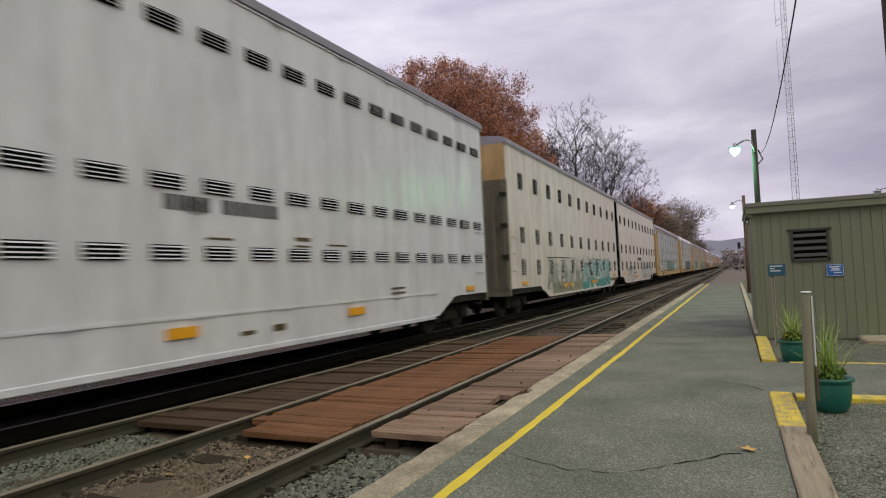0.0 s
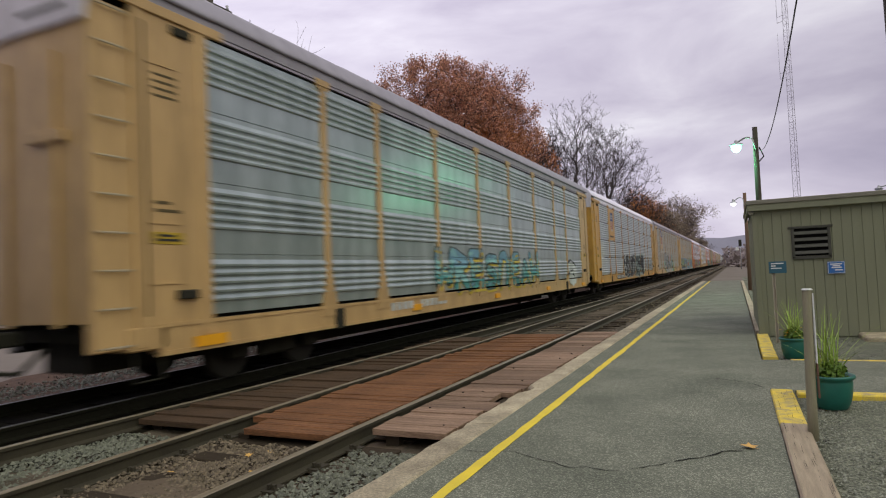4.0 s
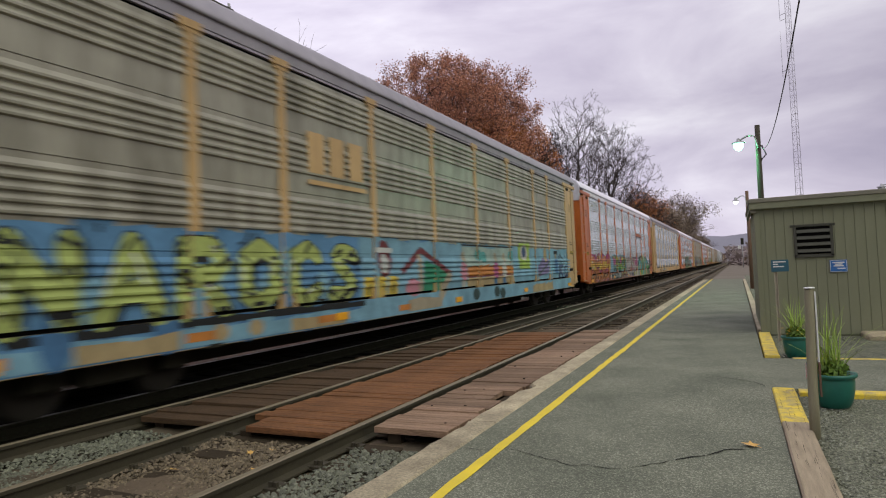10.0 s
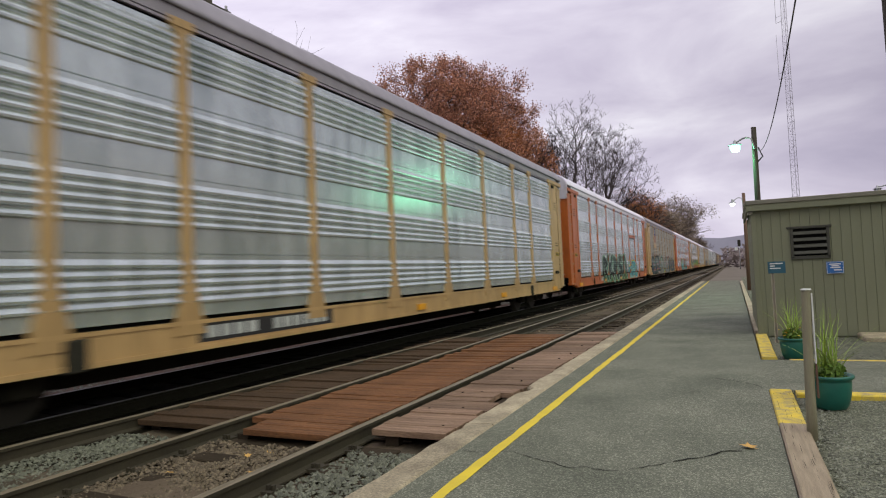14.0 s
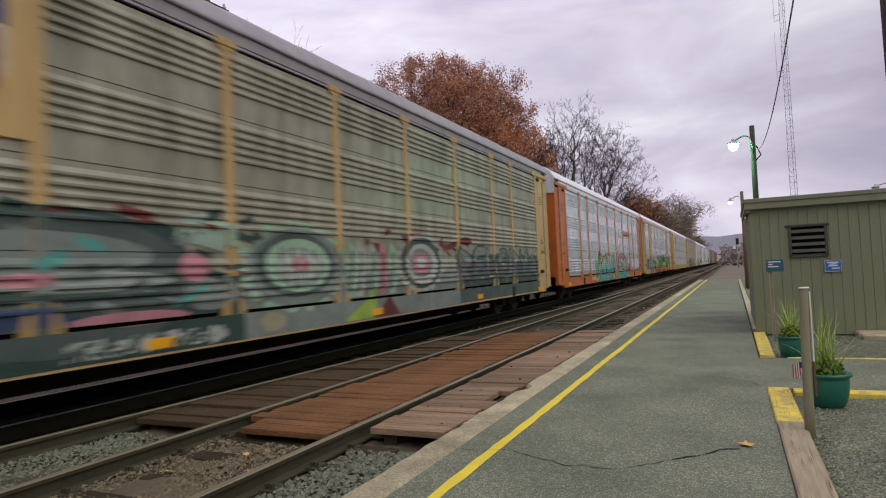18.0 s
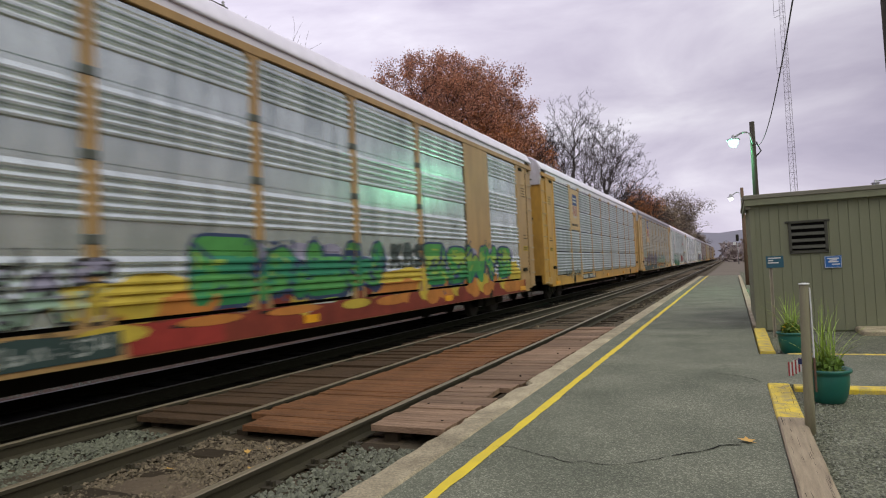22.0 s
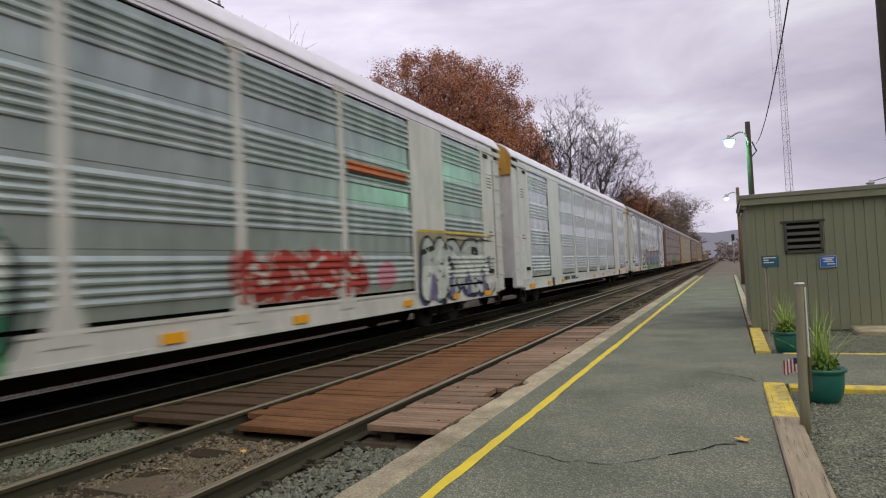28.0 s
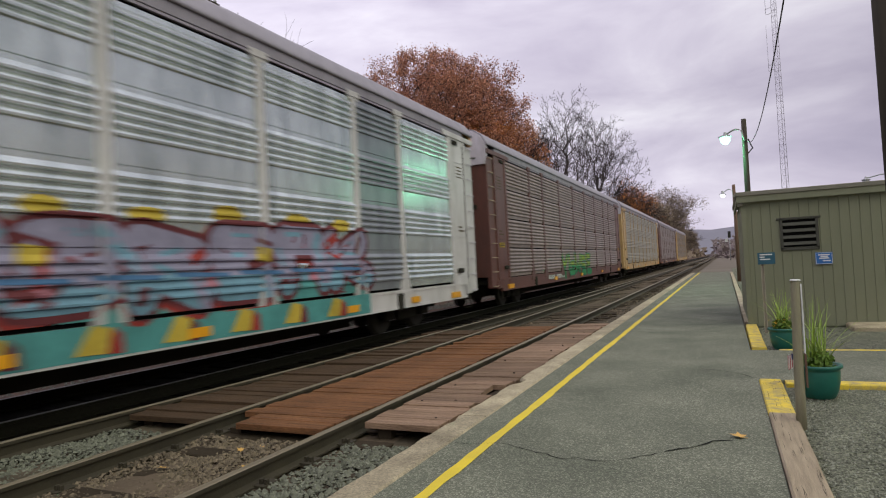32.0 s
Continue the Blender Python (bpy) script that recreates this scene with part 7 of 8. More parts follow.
edge_parent = thing("edging", 0, 0, 0, "weathered timber edging of the platform with yellow-painted ends", "edging", kind="structure")
edging("timber", 0.255, 0.455, -39, 5.79, -0.1, 0.105, TIMBER_GREY, "grey cracked timber")
edging("timber", 0.25, 0.452, 5.794, 7.29, -0.1, 0.105, YELLOW_WORN, "timber painted worn yellow")
edging("timber", 0.27, 0.455, 9.70, 11.2, -0.1, 0.10, YELLOW_WORN, "timber painted worn yellow")
edging("timber", 0.275, 0.46, 11.21, 12.74, -0.1, 0.10, YELLOW_WORN, "timber painted worn yellow")
edging("timber", 0.49, 7.4, 7.20, 7.38, 0.02, 0.085, YELLOW_WORN, "timber painted worn yellow")
edging("timber", 0.60, 7.4, 9.64, 9.72, 0.02, 0.075, YELLOW_WORN, "timber painted worn yellow")
# checks in the weathered timber: thin, tapered, wandering along the grain
bm = bmesh.new()
rnd = random.Random(17)
for k in range(64):
    x, y, l, w = rnd.uniform(0.275, 0.435), rnd.uniform(2.4, 7.1), rnd.uniform(0.06, 0.22) * rnd.choice((1, 1, 2.4)), rnd.uniform(0.0005, 0.0016)
    prev = None
    for i in range(7):
        f = i / 6
        h = w * math.sin(math.pi * min(0.98, max(0.02, f)))
        c = x + rnd.uniform(-0.0025, 0.0025)
        cur = (bm.verts.new((c - h, y + l * f, 0.1085)), bm.verts.new((c + h, y + l * f, 0.1085)))
        if prev:
            bm.faces.new((prev[0], prev[1], cur[1], cur[0]))
        prev = cur
part("timber_checks", bm, CRACK, edge_parent)["kind"] = "stuff"
# pale strip of wall footing along the far platform edge
part("footing_strip", bm_box(0.27, 0.42, 13.0, 46, -0.1, 0.13, 0.01), CONCRETE, edge_parent)

post = thing("bollard_post", 0.463, 5.56, 0.0, "slim weathered timber post beside the platform edging", "post")
bm = bmesh.new()
tube(bm, [(0, 0, -0.1), (0.004, 0, 0.3), (0.012, 0, 0.8), (0.022, 0, 1.165), (0.022, 0, 1.18)], [0.038, 0.036, 0.034, 0.033, 0.028], 12)
part("shaft", bm, POST_WOOD, post)
bm = bmesh.new()
tube(bm, [(0.022, 0, 1.175), (0.022, 0, 1.186)], [0.040, 0.034], 12)
part("cap", bm, WHITE, post, "pale weathered top")
part("back_strip", bm_box(0.052, 0.062, -0.02, 0.05, 0.62, 1.15), WHITE, post, "thin pale strip of a board seen on edge")
part("back_strip", bm_box(0.052, 0.064, -0.02, 0.05, 0.36, 0.615), POLE_BROWN, post, "thin reddish strip")


def planter(x, y, r, tall, seed, flowers, label):
    rnd = random.Random(seed)
    p = thing("plant_pot", x, y, 0.035, label, "plant pot", "pots by the shed")
    bm = bmesh.new()
    h = 0.302 * r / 0.176
    lathe(bm, [(0.0, 0.0), (r * 0.66, 0.0), (r * 0.72, 0.012), (r * 0.86, h * 0.22), (r * 0.95, h * 0.5), (r * 0.98, h * 0.80), (r * 0.95, h * 0.86), (r * 1.08, h * 0.895), (r * 1.11, h * 0.95), (r * 1.08, h), (r * 0.90, h * 0.985), (r * 0.86, h * 0.88), (0.0, h * 0.88)], 32)
    part("pot", bm, POT, p, "glazed dark green pot")
    bm = bmesh.new()
    lathe(bm, [(0.0, h * 0.93), (r * 0.6, h * 0.92), (r * 0.87, h * 0.885)], 24)
    part("soil", bm, SOIL, p)
    bm = bmesh.new()
    for k in range(64):
        a, lean = rnd.uniform(0, 6.283), rnd.uniform(0.05, 0.95) ** 1.1
        ln = tall * rnd.uniform(0.55, 1.0)
        w = rnd.uniform(0.005, 0.0095)
        b0 = Vector((r * 0.4 * rnd.uniform(-1, 1), r * 0.4 * rnd.uniform(-1, 1), h * 0.9))
        prev = None
        for i in range(6):
            f = i / 5
            q = b0 + Vector((math.cos(a) * lean * ln * (f ** 1.5), math.sin(a) * lean * ln * (f ** 1.5), ln * (f - 0.42 * lean * f * f)))
            sx, sy = -math.sin(a) * w * (1 - f * 0.92), math.cos(a) * w * (1 - f * 0.92)
            cur = (bm.verts.new(q + Vector((sx, sy, 0))), bm.verts.new(q - Vector((sx, sy, 0))))
            if prev:
                bm.faces.new((prev[0], prev[1], cur[1], cur[0]))
            prev = cur
    part("grass_tuft", bm, BLADE, p, "tall arching green grass blades")["kind"] = "stuff"
    bm = bmesh.new()
    for k in range(420):
        a, d = rnd.uniform(0, 6.283), r * math.sqrt(rnd.uniform(0.01, 0.5))
        z = h * 0.9 + rnd.uniform(0.0, 0.15) * (1.3 - d / r * 0.9)
        c = Vector((math.cos(a) * d, math.sin(a) * d, z))
        s = rnd.uniform(0.010, 0.024)
        t = Vector((rnd.uniform(-1, 1), rnd.uniform(-1, 1), rnd.uniform(-0.3, 1))).normalized()
        u = t.orthogonal().normalized()
        v = t.cross(u)
        bm.faces.new([bm.verts.new(c + u * s * 1.5), bm.verts.new(c + v * s), bm.verts.new(c - u * s * 1.5), bm.verts.new(c - v * s)])
    part("foliage", bm, LEAFY, p, "low yellow-green foliage")["kind"] = "stuff"
    if flowers:
        bm = bmesh.new()
        for k in range(26):
            a, d = rnd.uniform(0, 6.283), r * rnd.uniform(0.2, 1.0)
            c = Vector((math.cos(a) * d, math.sin(a) * d, h * 0.9 + rnd.uniform(0.06, 0.15)))
            for j in range(5):
                b = j * 1.2566
                bm.faces.new([bm.verts.new(c), bm.verts.new(c + Vector((math.cos(b) * .018, math.sin(b) * .018, .006))), bm.verts.new(c + Vector((math.cos(b + 1) * .018, math.sin(b + 1) * .018, .006)))])
        part("flower_cluster", bm, FLOWER, p, "small yellow flowers")["kind"] = "stuff"
    return p


planter(0.735, 6.80, 0.180, 0.76, 11, False, "glazed green pot with tall grass on the gravel")
planter(0.68, 9.98, 0.175, 0.66, 12, True, "green pot with grass and yellow flowers by the shed")

leaf = bmesh.new()
pts = [(0, .075), (.022, .03), (.06, .035), (.03, .0), (.045, -.04), (.008, -.028), (0, -.075), (-.008, -.028), (-.05, -.035), (-.03, .0), (-.055, .04), (-.02, .028)]
vs = [leaf.verts.new((x, y, 0.012 + 0.012 * abs(x) / 0.06)) for x, y in pts]
leaf.faces.new(vs)
solid("fallen_leaf", leaf, DRY_LEAF, "single dry yellow leaf on the asphalt", "leaf", at=pose(0.02, 5.05, PLAT, 6, 0, 70))
for x, y, a in ((-3.95, 4.62, 20), (-3.7, 4.1, 80), (-4.4, 3.9, 140), (-3.6, 3.3, 10), (-4.1, 4.5, 40)):
    lf = new("fallen_leaf", bpy.data.meshes["fallen_leaf"])
    lf.matrix_basis = pose(x, y, -0.145, 12, 8, a) @ Matrix.Scale(0.7, 4)
    tagged(lf, "dry yellow leaf on the ballast between the rails", "leaf")

# small striped flag on a stick, blown about; its cloth is three stiff strips
flag = thing("small_flag", 0.565, 7.02, 0.03, "small striped flag on a thin stick behind the post", "flag")
bm = bmesh.new()
tube(bm, [(0, 0, 0), (0, 0, 0.42)], 0.004, 6)
part("stick", bm, POLE_WOOD, flag)
cloth = []
for k in range(3):
    bm = bmesh.new()
    for j in range(3):
        x0 = -0.046 + j * 0.01533
        box(bm, x0, x0 + 0.01533, -0.001, 0.001, 0.235, 0.37, (j + k) % 2)
    if k == 0:
        box(bm, -0.045, -0.002, -0.002, 0.002, 0.31, 0.368, 2)
    c = part("flag_cloth", bm, (RED_STRIPE, WHITE, FLAG_BLUE), flag, "red and white striped cloth")
    cloth.append(c)


# street lamps
def street_lamp(x, y, top, arm, drop, r, wood, bulb, label, size, lean=0.0):
    s = thing("street_lamp", x, y, 0, label, "street lamp", "lamps of the platform")
    bm = bmesh.new()
    tube(bm, [(0, 0, -0.3), (lean * 0.5, 0, top * 0.5), (lean, 0, top)], [r * 1.25, r * 1.1, r * 0.95], 12)
    part("pole", bm, wood, s)
    bm = bmesh.new()
    z = top - drop * 0.55
    pts = [(lean, -r, z - 0.35), (lean - 0.05, -r, z - 0.15)] + [(lean - arm * f, -r * 1.0, z + 0.13 * math.sin(math.pi * min(1, f * 1.15))) for f in (0.15, 0.3, 0.45, 0.6, 0.75, 0.9, 1.0)]
    tube(bm, pts, 0.022 * size, 8)
    part("arm", bm, LAMP_ARM, s)
    bm = bmesh.new()
    hx, hz = lean - arm, z - 0.02
    lathe(bm, [(0.02, 0.10), (0.05, 0.08), (0.06, 0.0), (0.15 * size, -0.06), (0.17 * size, -0.09)], 16, 0, (hx, -r, hz))
    part("lamp_head", bm, GALV, s, "galvanised lamp head")
    bm = bmesh.new()
    lathe(bm, [(0.0, -0.26 * size), (0.07 * size, -0.24 * size), (0.12 * size, -0.17 * size), (0.13 * size, -0.10), (0.10 * size, -0.06)], 14, 0, (hx, -r, hz))
    part("bulb", bm, bulb, s, "glowing lamp bowl")
    return s, (x + hx, y - r, hz - 0.3 * size)


_, lamp_at = street_lamp(0.91, 26.0, 6.34, 0.66, 0.90, 0.092, POLE_WOOD, LAMP_GLOW, "wooden lamp pole with a lit greenish lamp", 1.44, 0.03)
lamp = new("mercury_light", bpy.data.lights.new("mercury_light", "POINT"))
lamp.data.energy, lamp.data.color, lamp.data.shadow_soft_size = 190, (0.26, 1.0, 0.52), 0.18
lamp.location = lamp_at
street_lamp(0.585, 33.0, 4.62, 0.5, 0.62, 0.075, POLE_BROWN, LAMP_FAR, "thin brown pole with a lit white lamp", 0.9, 0.0)
street_lamp(8.7, 40.0, 5.5, 1.6, 0.9, 0.09, POLE_WOOD, GALV, "distant pole with an unlit lamp head", 1.3, 0.0)

tall = thing("utility_pole", 2.19, 10.4, 0, "dark timber utility pole beside the shed", "utility pole")
bm = bmesh.new()
tube(bm, [(0.04, 0, -0.2), (0.0, 0, 5), (-0.02, 0, 11)], [0.15, 0.135, 0.11], 14)
part("pole", bm, POLE_WOOD, tall)

cable = thing("overhead_cable", 0, 0, 0, "thin black cable sagging from the lamp pole", "cable")
bm = bmesh.new()
A, B = Vector((1.01, 26.0, 5.51)), Vector((0.43, -17.3, 9.77))
tube(bm, [A + (B - A) * (k / 40) - Vector((0, 0, 3.18 * 4 * (k / 40) * (1 - k / 40))) for k in range(41)], 0.0085, 6)
part("wire", bm, WIRE, cable)
bm = bmesh.new()
tube(bm, [A + Vector((-0.03, 0, -0.5)), A + Vector((0.17, -0.07, -0.29)), A + Vector((0.04, 0, 0.07))], 0.026, 6)
part("drop_loop", bm, WIRE, cable)

# lattice mast far off
mast = thing("radio_mast", 12.55, 150, 0, "tall grey lattice radio mast with whip antennas", "mast")
corners = [(math.cos(a), math.sin(a)) for a in (0.6, 2.7, 4.8)]
for cx, cy in corners:
    bm = bmesh.new()
    tube(bm, [(cx * 0.85, cy * 0.85, -0.3), (cx * 0.5, cy * 0.5, 70)], 0.045, 5)
    part("leg", bm, MAST_GREY, mast)
bm = bmesh.new()
for k in range(54):
    z0, z1 = k * 1.3, (k + 1) * 1.3
    r0, r1 = 0.85 - 0.35 * z0 / 70, 0.85 - 0.35 * z1 / 70
    for i in range(3):
        a, b = corners[i], corners[(i + 1) % 3]
        tube(bm, [(a[0] * r0, a[1] * r0, z0), (b[0] * r1, b[1] * r1, z1)], 0.02, 4, cap=False)
        tube(bm, [(a[0] * r0, a[1] * r0, z0), (b[0] * r0, b[1] * r0, z0)], 0.02, 4, cap=False)
part("bracing", bm, MAST_GREY, mast)["kind"] = "stuff"
for z0, z1, x in ((39.5, 49, -1.7), (51.5, 60, -1.6)):
    bm = bmesh.new()
    tube(bm, [(-0.4, 0, z0), (x, 0, z0 - 0.3), (x, 0, z0 + 0.5), (x, 0, z1)], [0.05, 0.05, 0.05, 0.03], 5)
    tube(bm, [(-0.4, 0, z0 + 1.2), (x, 0, z0 + 0.9)], 0.05, 5)
    part("whip_antenna", bm, GALV, mast)

# cross-armed pole behind the main track
up = thing("utility_pole", -14.0, 14.3, -0.3, "weathered utility pole with a cross-arm behind the train", "utility pole")
bm = bmesh.new()
tube(bm, [(0, 0, 0), (0, 0, 11.2)], [0.17, 0.12], 12)
part("pole", bm, POLE_WOOD, up)
part("cross_arm", bm_box(-0.06, 0.06, -0.9, 0.9, 10.15, 10.28), POLE_WOOD, up)
for y in (-0.75, 0.75):
    bm = bmesh.new()
    lathe(bm, [(0.05, 0), (0.06, 0.06), (0.03, 0.08), (0.05, 0.14), (0.0, 0.18)], 10, 0, (0, y, 10.28))
    part("insulator", bm, GALV, up)

# signal at the far end
sg = thing("railway_signal", 1.2, 150, -0.3, "small far railway signal on a mast", "signal")
bm = bmesh.new()
tube(bm, [(0, 0, 0), (0, 0, 6.4)], 0.09, 8)
part("mast", bm, GALV, sg)
part("signal_head", bm_box(-0.3, 0.3, -0.2, 0.1, 4.9, 6.3, 0.1), STEEL_DARK, sg)
part("relay_box", bm_box(-0.9, -0.35, -0.2, 0.2, 4.0, 4.7, 0.03), WHITE, sg, "small white box on the mast")

# ---- trees and distance ----


def grow(seed, height, spread, levels, trunk_r, forks=(2, 4), droop=0.0, first=0.28, stout=1.0, shoots=(1, 2)):
    """Limb segments (a, b, radius a, radius b) and twig ends of a tree at the origin."""
    rnd = random.Random(seed)
    segs, ends = [], []

    def limb(p, d, length, r, lev):
        n = 3
        q = p
        for i in range(n):
            d = (d + Vector((rnd.uniform(-.22, .22), rnd.uniform(-.22, .22), rnd.uniform(-.05, .16) - droop))).normalized()
            nxt = q + d * length / n
            r1 = r * (1 - 0.38 * (i + 1) / n)
            segs.append((q, nxt, r * (1 - 0.38 * i / n), r1))
            if lev > 0 and (i > 0 or lev < levels):
                for _ in range(rnd.randint(*forks) if i == n - 1 else rnd.randint(*shoots)):
                    a = rnd.uniform(0, 6.283)
                    side = d.orthogonal().normalized()
                    side.rotate(Matrix.Rotation(a, 3, d))
                    t = rnd.uniform(0.35, 0.95) * spread
                    limb(nxt, (d + side * t).normalized(), length * rnd.uniform(0.52, 0.80), r1 * min(0.86, rnd.uniform(0.45, 0.68) * stout), lev - 1)
            q = nxt
        if lev <= 0:
            ends.append((q, d))

    limb(Vector((0, 0, 0)), Vector((0, 0, 1)), height * first * 1.5, trunk_r, levels)
    top = max(b.z for _, b, _, _ in segs)
    k = height / top
    return [(a * k, b * k, r0, r1) for a, b, r0, r1 in segs], [(e * k, d) for e, d in ends]


def branch_mesh(segs, lo, hi, least=0.0):
    """Tapered prisms for the segments whose radius lies between lo and hi."""
    verts, faces = [], []
    for a, b, r0, r1 in segs:
        if not lo <= r0 < hi:
            continue
        sides = 6 if r0 > 0.12 else 3
        d = (b - a).normalized()
        u = d.orthogonal().normalized()
        v = d.cross(u)
        k = len(verts)
        for p, r in ((a, max(r0, least)), (b, max(r1, least * 0.7))):
            for i in range(sides):
                t = 6.2832 * i / sides
                verts.append(tuple(p + u * math.cos(t) * r + v * math.sin(t) * r))
        for i in range(sides):
            faces.append((k + i, k + (i + 1) % sides, k + sides + (i + 1) % sides, k + sides + i))
    me = bpy.data.meshes.new("branches")
    me.from_pydata(verts, [], faces)
    return me


def leaf_mesh(ends, per, spread, size, seed, keep=1.0):
    rnd = np.random.RandomState(seed)
    pts = np.array([tuple(e) for e, _ in ends if rnd.rand() < keep])
    pts = np.repeat(pts, per, axis=0) + np.clip(rnd.normal(0, spread, (len(pts) * per, 3)), -1.5 * spread, 1.5 * spread)
    n = len(pts)
    t = rnd.normal(size=(n, 3))
    t /= np.linalg.norm(t, axis=1)[:, None]
    u = np.cross(t, rnd.normal(size=(n, 3)))
    u /= np.linalg.norm(u, axis=1)[:, None]
    v = np.cross(t, u)
    s = rnd.uniform(size * 0.6, size * 1.3, (n, 1))
    quad = np.stack([pts + u * s, pts + v * s * 0.7, pts - u * s, pts - v * s * 0.7], 1).reshape(-1, 3)
    me = bpy.data.meshes.new("leaves")
    me.vertices.add(n * 4)
    me.vertices.foreach_set("co", quad.astype(np.float32).ravel())
    me.loops.add(n * 4)
    me.loops.foreach_set("vertex_index", np.arange(n * 4, dtype=np.int32))
    me.polygons.add(n)
    me.polygons.foreach_set("loop_start", np.arange(0, n * 4, 4, dtype=np.int32))
    me.update()
    return me


def crown_points(n, centre, radii, seed, shell=0.55):
    """Clump centres filling an uneven ellipsoid, denser towards its skin."""
    rs = np.random.RandomState(seed)
    out = []
    while len(out) < n:
        d = rs.normal(size=3)
        d /= np.linalg.norm(d)
        r = shell + (1 - shell) * rs.rand() ** 0.8 if rs.rand() < 0.7 else rs.rand() ** 0.5
        r *= 0.86 + 0.22 * noise.noise(Vector(d) * 2.2 + Vector((seed, 0, 0)))
        out.append((Vector(centre) + Vector((d[0] * radii[0] * r, d[1] * radii[1] * r, d[2] * radii[2] * r)), None))
    return out


def branching_crown(cx, cz, rx, rz, tips, seed, trunk_r, stay=0.5, boxy=2.0, low=0.8, uneven=0.38):
    """Limbs that reach from a trunk to points spread through a rounded, uneven crown leaning by cx; thick where many meet."""
    rs = np.random.RandomState(seed)
    top = cz - low * rz
    steps = 12
    nodes = [np.array((cx * 0.45 * (i / steps) ** 2 + rs.normal() * 0.04, rs.normal() * 0.04, top * i / steps)) for i in range(steps + 1)]
    parent = [-1] + list(range(steps))
    path = [top * i / steps for i in range(steps + 1)]
    pts = []
    while len(pts) < tips:
        d = rs.normal(size=3)
        d /= np.linalg.norm(d)
        lim = 1.0 + uneven * noise.noise(Vector(d) * 1.9 + Vector((seed, 0, 0)))
        q = rs.rand() ** 0.42 * lim / np.sum(np.abs(d) ** boxy) ** (1 / boxy)
        pts.append(np.array((cx + d[0] * rx * q, d[1] * rx * q, cz + d[2] * rz * q)))
    pts.sort(key=lambda q: np.linalg.norm(q - nodes[-1]))
    for q in pts:
        have = np.array(nodes[steps - 3:])
        cost = np.linalg.norm(have - q, axis=1) + stay * np.array(path[steps - 3:])
        k = int(np.argmin(cost)) + steps - 3
        parent.append(k)
        path.append(path[k] + np.linalg.norm(nodes[k] - q))
        nodes.append(q)
    load, kids = [1] * len(nodes), [0] * len(nodes)
    for i in range(len(nodes) - 1, 0, -1):
        load[parent[i]] += load[i]
        kids[parent[i]] += 1
    thick = [min(trunk_r, 0.0105 * n ** 0.52) for n in load]
    segs = []
    for i in range(1, len(nodes)):
        a, b = nodes[parent[i]], nodes[i]
        m = (a + b) / 2 + rs.normal(size=3) * 0.03 * np.linalg.norm(b - a)
        w = min(thick[parent[i]], thick[i] * 1.35)
        segs += [(Vector(a), Vector(m), w, (w + thick[i]) / 2), (Vector(m), Vector(b), (w + thick[i]) / 2, thick[i])]
        if i > steps and kids[i] < 2:
            for _ in range(4):
                d = (b - a) / (np.linalg.norm(b - a) + 1e-6) + rs.normal(size=3) * 0.55 + np.array((0, 0, 0.2))
                d /= np.linalg.norm(d)
                e = b + d * rs.uniform(0.25, 0.6)
                segs += [(Vector(b), Vector(e), 0.009, 0.007)]
                segs += [(Vector(e), Vector(e + (d + rs.normal(size=3) * 0.5) * rs.uniform(0.15, 0.35)), 0.007, 0.005) for _ in range(2)]
    return segs


def tree(x, y, height, spread, levels, trunk_r, seed, label, leaves=None, per=6, leaf=0.13, puff=0.45, keep=1.0, twig=0.012, forks=(2, 4), turn=0.0, squash=(1, 1), droop=0.0, z=-0.3, clumps=None, first=0.28, stout=1.0, shoots=(1, 2), crown=None):
    t = thing("tree", x, y, z, label, "tree", turn=turn)
    segs, ends = grow(seed, height, spread, levels, trunk_r, forks, droop, first, stout, shoots)
    S = Matrix.Diagonal((squash[0], squash[1], 1.0)).to_3x3()
    segs = [(S @ a, S @ b, r0, r1) for a, b, r0, r1 in segs]
    ends = [(S @ e, d) for e, d in ends]
    if crown:
        segs = branching_crown(*crown[:6], trunk_r, *crown[6:])
        ends = [(b, None) for a, b, r0, r1 in segs if r0 < 0.03]
    thick = 0.03 if crown else 0.05
    me = branch_mesh(segs, thick, 9)
    me.materials.append(BARK)
    part("trunk", me, None, t)
    me = branch_mesh(segs, 0.0, thick, twig)
    me.materials.append(TWIG)
    part("twig_mass", me, None, t)["kind"] = "stuff"
    if leaves:
        if clumps:
            ends = crown_points(*clumps)
        me = leaf_mesh(ends, per, puff, leaf, seed + 5, keep)
        me.materials.append(leaves)
        part("crown", me, None, t)["kind"] = "stuff"
    return t


t = tree(-19.6, 46.5, 19.0, 1.05, 5, 0.42, 21, "large oak with thinning rust-brown leaves", RUST_LEAF, 12, 0.064, 0.24, 1.0, 0.014, crown=(-1.0, 12.1, 7.0, 6.6, 1400, 4, 0.45, 2.1, 0.95, 0.16))
me = leaf_mesh(crown_points(420, (-1.6, 0.2, 10.6), (6.2, 5.6, 5.4), 3), 46, 0.40, 0.062, 10)
me.materials.append(RUST_LEAF)
part("crown", me, None, t, "dense inner rust-brown leaves")["kind"] = "stuff"
me = leaf_mesh(crown_points(560, (2.6, -0.5, 10.0), (4.0, 4.0, 4.6), 7), 52, 0.36, 0.060, 8)
me.materials.append(GOLD_LEAF)
part("crown", me, None, t, "orange-brown lower leaves")["kind"] = "stuff"
tree(-16.6, 53, 15.2, 1.0, 4, 0.30, 27, "oak with orange-brown leaves", GOLD_LEAF, 56, 0.062, 0.38, 1.0, 0.016, clumps=(560, (0, 0, 10.3), (3.9, 3.9, 4.6), 12))
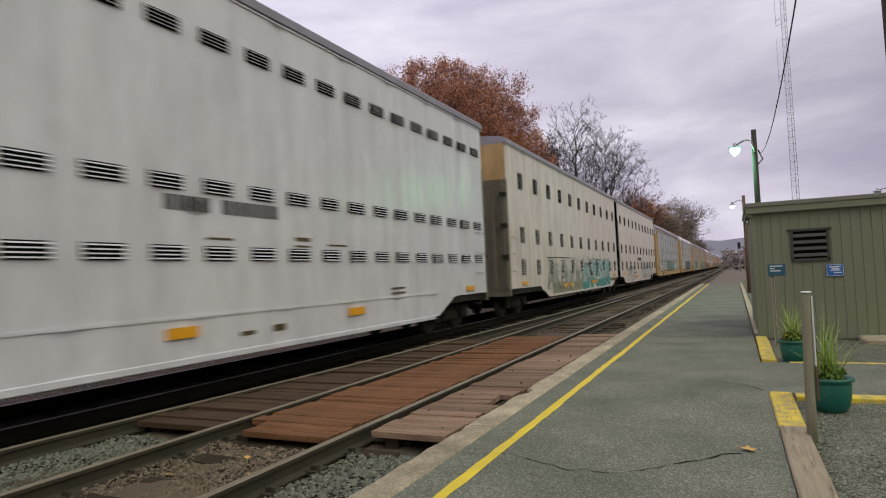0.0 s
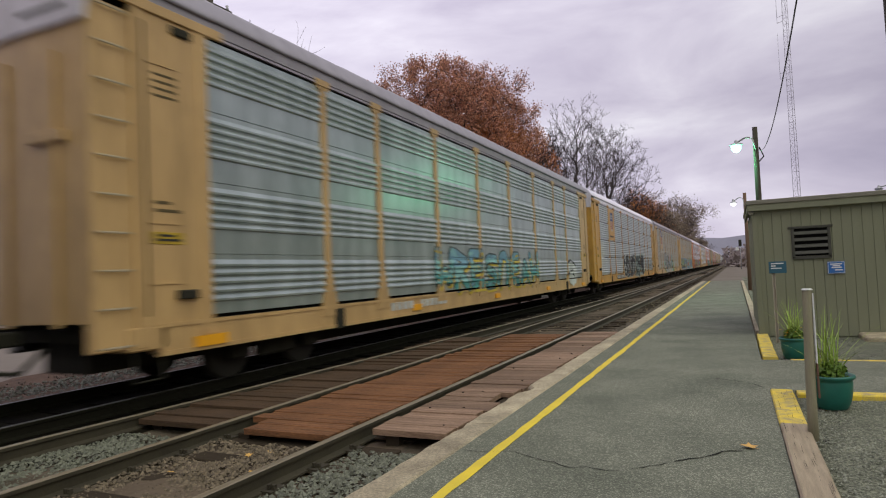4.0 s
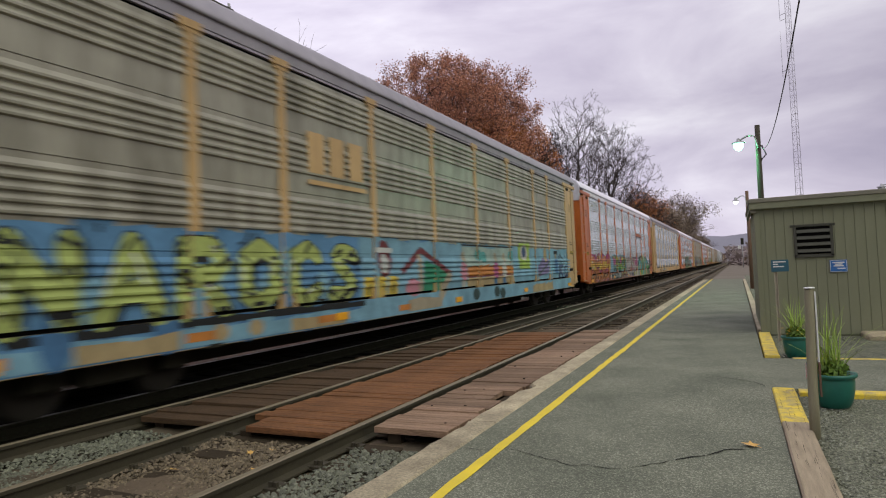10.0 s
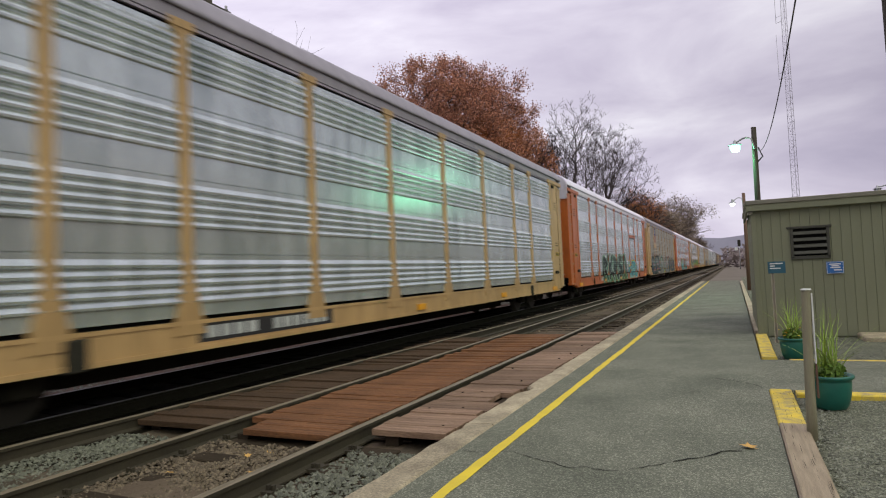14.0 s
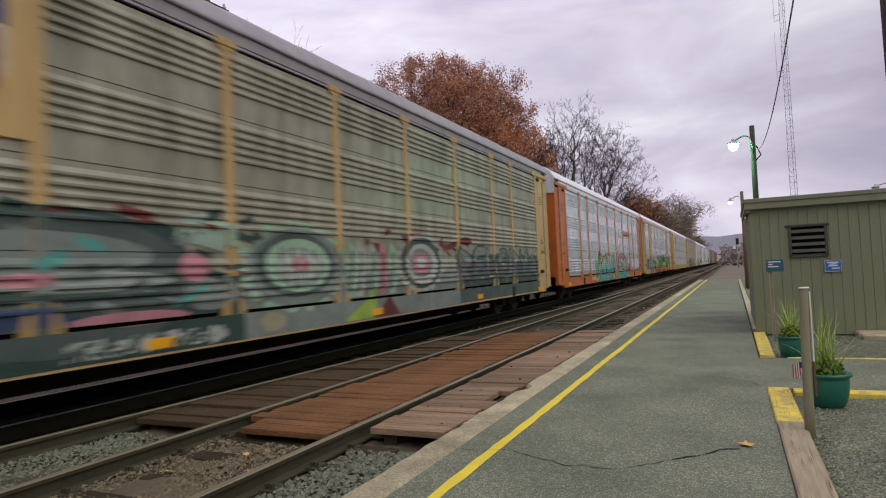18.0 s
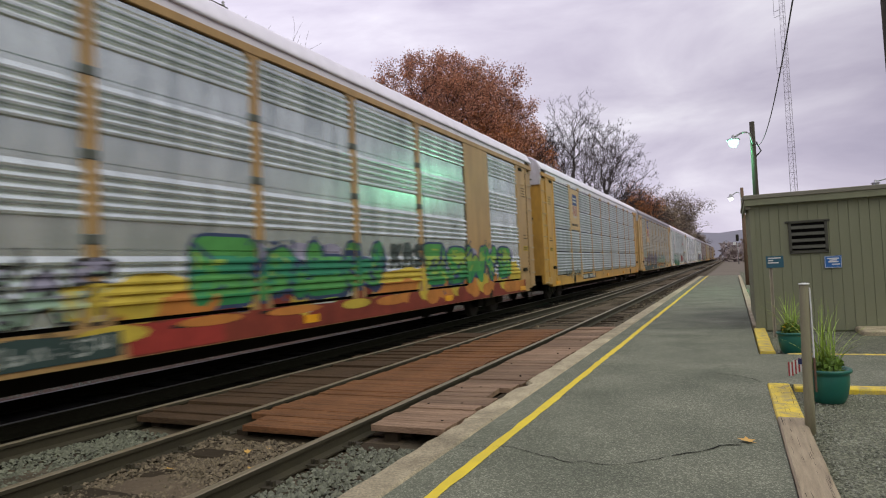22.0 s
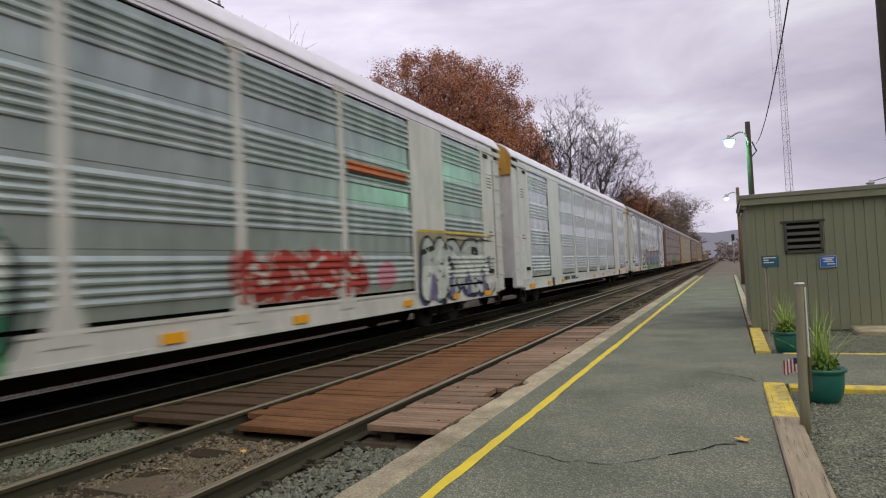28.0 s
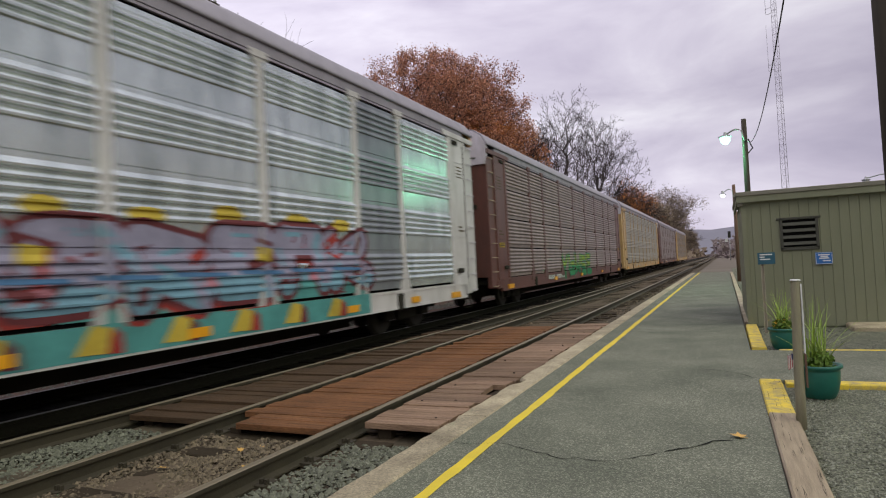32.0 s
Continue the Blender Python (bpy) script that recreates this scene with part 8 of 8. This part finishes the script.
for x, y, h, thickness, crown, label in (
        (-15.1, 66, 18.9, 0.26, (0.9, 13.0, 4.2, 5.7, 620, 3, 0.55), "bare wide-crowned tree without leaves"),
        (-14.6, 78, 18.6, 0.28, (2.0, 12.6, 4.4, 5.7, 640, 5, 0.55), "bare leaning tree with fine upper twigs"),
        (-19.0, 70, 18.0, 0.22, (0.4, 12.4, 3.3, 5.2, 330, 8, 0.60), "bare tree tangled with its neighbours")):
    tree(x, y, h, 0.9, 1, thickness, 24, label, twig=0.013, crown=crown)
tree(-14.2, 96, 13.6, 1.0, 5, 0.22, 26, "low tree with golden-brown leaves", GOLD_LEAF, 12, 0.08, 0.4, 0.16, 0.02)
tree(-20.2, 30, 15.1, 0.8, 5, 0.16, 28, "slim bare tree behind the train", None, twig=0.008, shoots=(0, 2))
rnd = random.Random(9)
for k in range(14):
    y = 125 + 24 * k + rnd.uniform(-6, 6)
    h = rnd.uniform(13, 19) * (1.0 - 0.012 * k)
    tree(-15.0 - 0.35 * k + rnd.uniform(-2, 2), y, h, 1.1, 4, 0.3, 40 + k % 4, "distant bare tree in a row beside the railway", (FAR_BRUSH, FAR_BRUSH, None, FAR_BRUSH)[k % 4], 24, 0.11, 0.5, 0.85, 0.032, turn=rnd.uniform(0, 360), squash=(1.25, 1.25))

# low scrub where the tracks fade out
verts, faces = [], []
rs = np.random.RandomState(4)
for k in range(2600):
    y = 75 + 420 * rs.rand() ** 1.5
    x = rs.choice([rs.uniform(2.5, 60), rs.uniform(-60, -12)])
    s = rs.uniform(0.5, 1.6) * (0.6 + y / 300)
    c = np.array([x, y, -0.3 + s * rs.uniform(0.2, 1.2)])
    for j in range(3):
        d = rs.normal(size=(3, 3)) * s * 0.55
        n = len(verts)
        verts += [tuple(c + d[0]), tuple(c + d[1]), tuple(c + d[2])]
        faces.append((n, n + 1, n + 2))
me = bpy.data.meshes.new("scrub")
me.from_pydata(verts, [], faces)
me.materials.append(FAR_BRUSH)
tagged(new("scrub", me), "brown leafless scrub along the line", "scrub", kind="stuff")

# brush where the line bends out of sight; its pale colour holds the haze
verts, faces = [], []
for k in range(2400):
    y = rs.uniform(190, 460)
    x = rs.uniform(-3.0, 26) if k % 3 else rs.uniform(-75, -14)
    s = rs.uniform(0.5, 1.3)
    c = np.array([x, y, -0.3 + rs.uniform(0.1, 1.0) ** 1.6 * (3.0 + y / 70)])
    for j in range(3):
        d = rs.normal(size=(3, 3)) * s * 0.6
        n = len(verts)
        verts += [tuple(c + d[0]), tuple(c + d[1]), tuple(c + d[2])]
        faces.append((n, n + 1, n + 2))
me = bpy.data.meshes.new("far_brush")
me.from_pydata(verts, [], faces)
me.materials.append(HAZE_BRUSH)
tagged(new("far_brush", me), "grey-brown brush at the end of the line, haze put into its colour", "scrub", kind="stuff")

# far hill, its haze mixed into the surface colour
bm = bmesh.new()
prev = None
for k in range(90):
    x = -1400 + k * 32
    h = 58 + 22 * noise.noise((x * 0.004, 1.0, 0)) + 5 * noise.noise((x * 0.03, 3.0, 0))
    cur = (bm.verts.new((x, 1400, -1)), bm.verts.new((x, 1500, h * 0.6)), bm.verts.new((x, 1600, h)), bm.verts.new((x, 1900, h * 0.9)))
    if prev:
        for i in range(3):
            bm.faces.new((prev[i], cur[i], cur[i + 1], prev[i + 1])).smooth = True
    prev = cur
solid("backdrop", bm, HILL, "wooded hill on the horizon, haze put into its blue-grey colour", "hill", "structure")

# added bank beyond the station yard, out of sight: it darkens the train's reflections
bm = bmesh.new()
prev = None
for k in range(80):
    y = -120 + k * 3.2
    h = 13 + 3.5 * noise.noise((y * 0.06, 7.0, 0)) + 1.5 * noise.noise((y * 0.4, 2.0, 0))
    cur = [bm.verts.new(v) for v in ((34, y, -0.5), (35.5, y, h * 0.5), (37, y, h * 0.85), (41, y, h), (60, y, h * 0.9))]
    if prev:
        for i in range(4):
            bm.faces.new((prev[i], cur[i], cur[i + 1], prev[i + 1]))
    prev = cur
solid("unseen_sky_block", bm, FAR_BRUSH, "added unseen brown bank that blocks low sky light from the train", "hill", "structure")


def run(t):
    """How far the train has rolled after t seconds."""
    return 14.2606 * t


def motions():
    for car, y in cars:
        walk(car, [(t, pose(TRAIN_X, y - run(t), 0)) for t in (0, 4, 8, 12, 16, 20, 24, 28, 32)])
    # the flag: hangs behind the post at first, is blown out to the track side later
    blow = [(0, 96), (3, 90), (5, 96), (8, 92), (11, 88), (13, 94), (15, 90), (17, 78), (18, 44), (20, 8), (22, -4), (23, 18), (25, 0), (27, 14), (29, 10), (30, 62), (32, 72)]
    for k, c in enumerate(cloth):
        rows = []
        for t, a in blow:
            x = y = 0.0
            for j in range(k):
                w = radians(a + 14 * math.sin(2.1 * t + j * 1.3))
                x, y = x - 0.046 * math.cos(w), y + 0.046 * math.sin(w)
            rows.append((t, pose(x, y, -0.018 * k, 0, 0, -(a + 14 * math.sin(2.1 * t + k * 1.3)))))
        walk(c, rows)


motions()
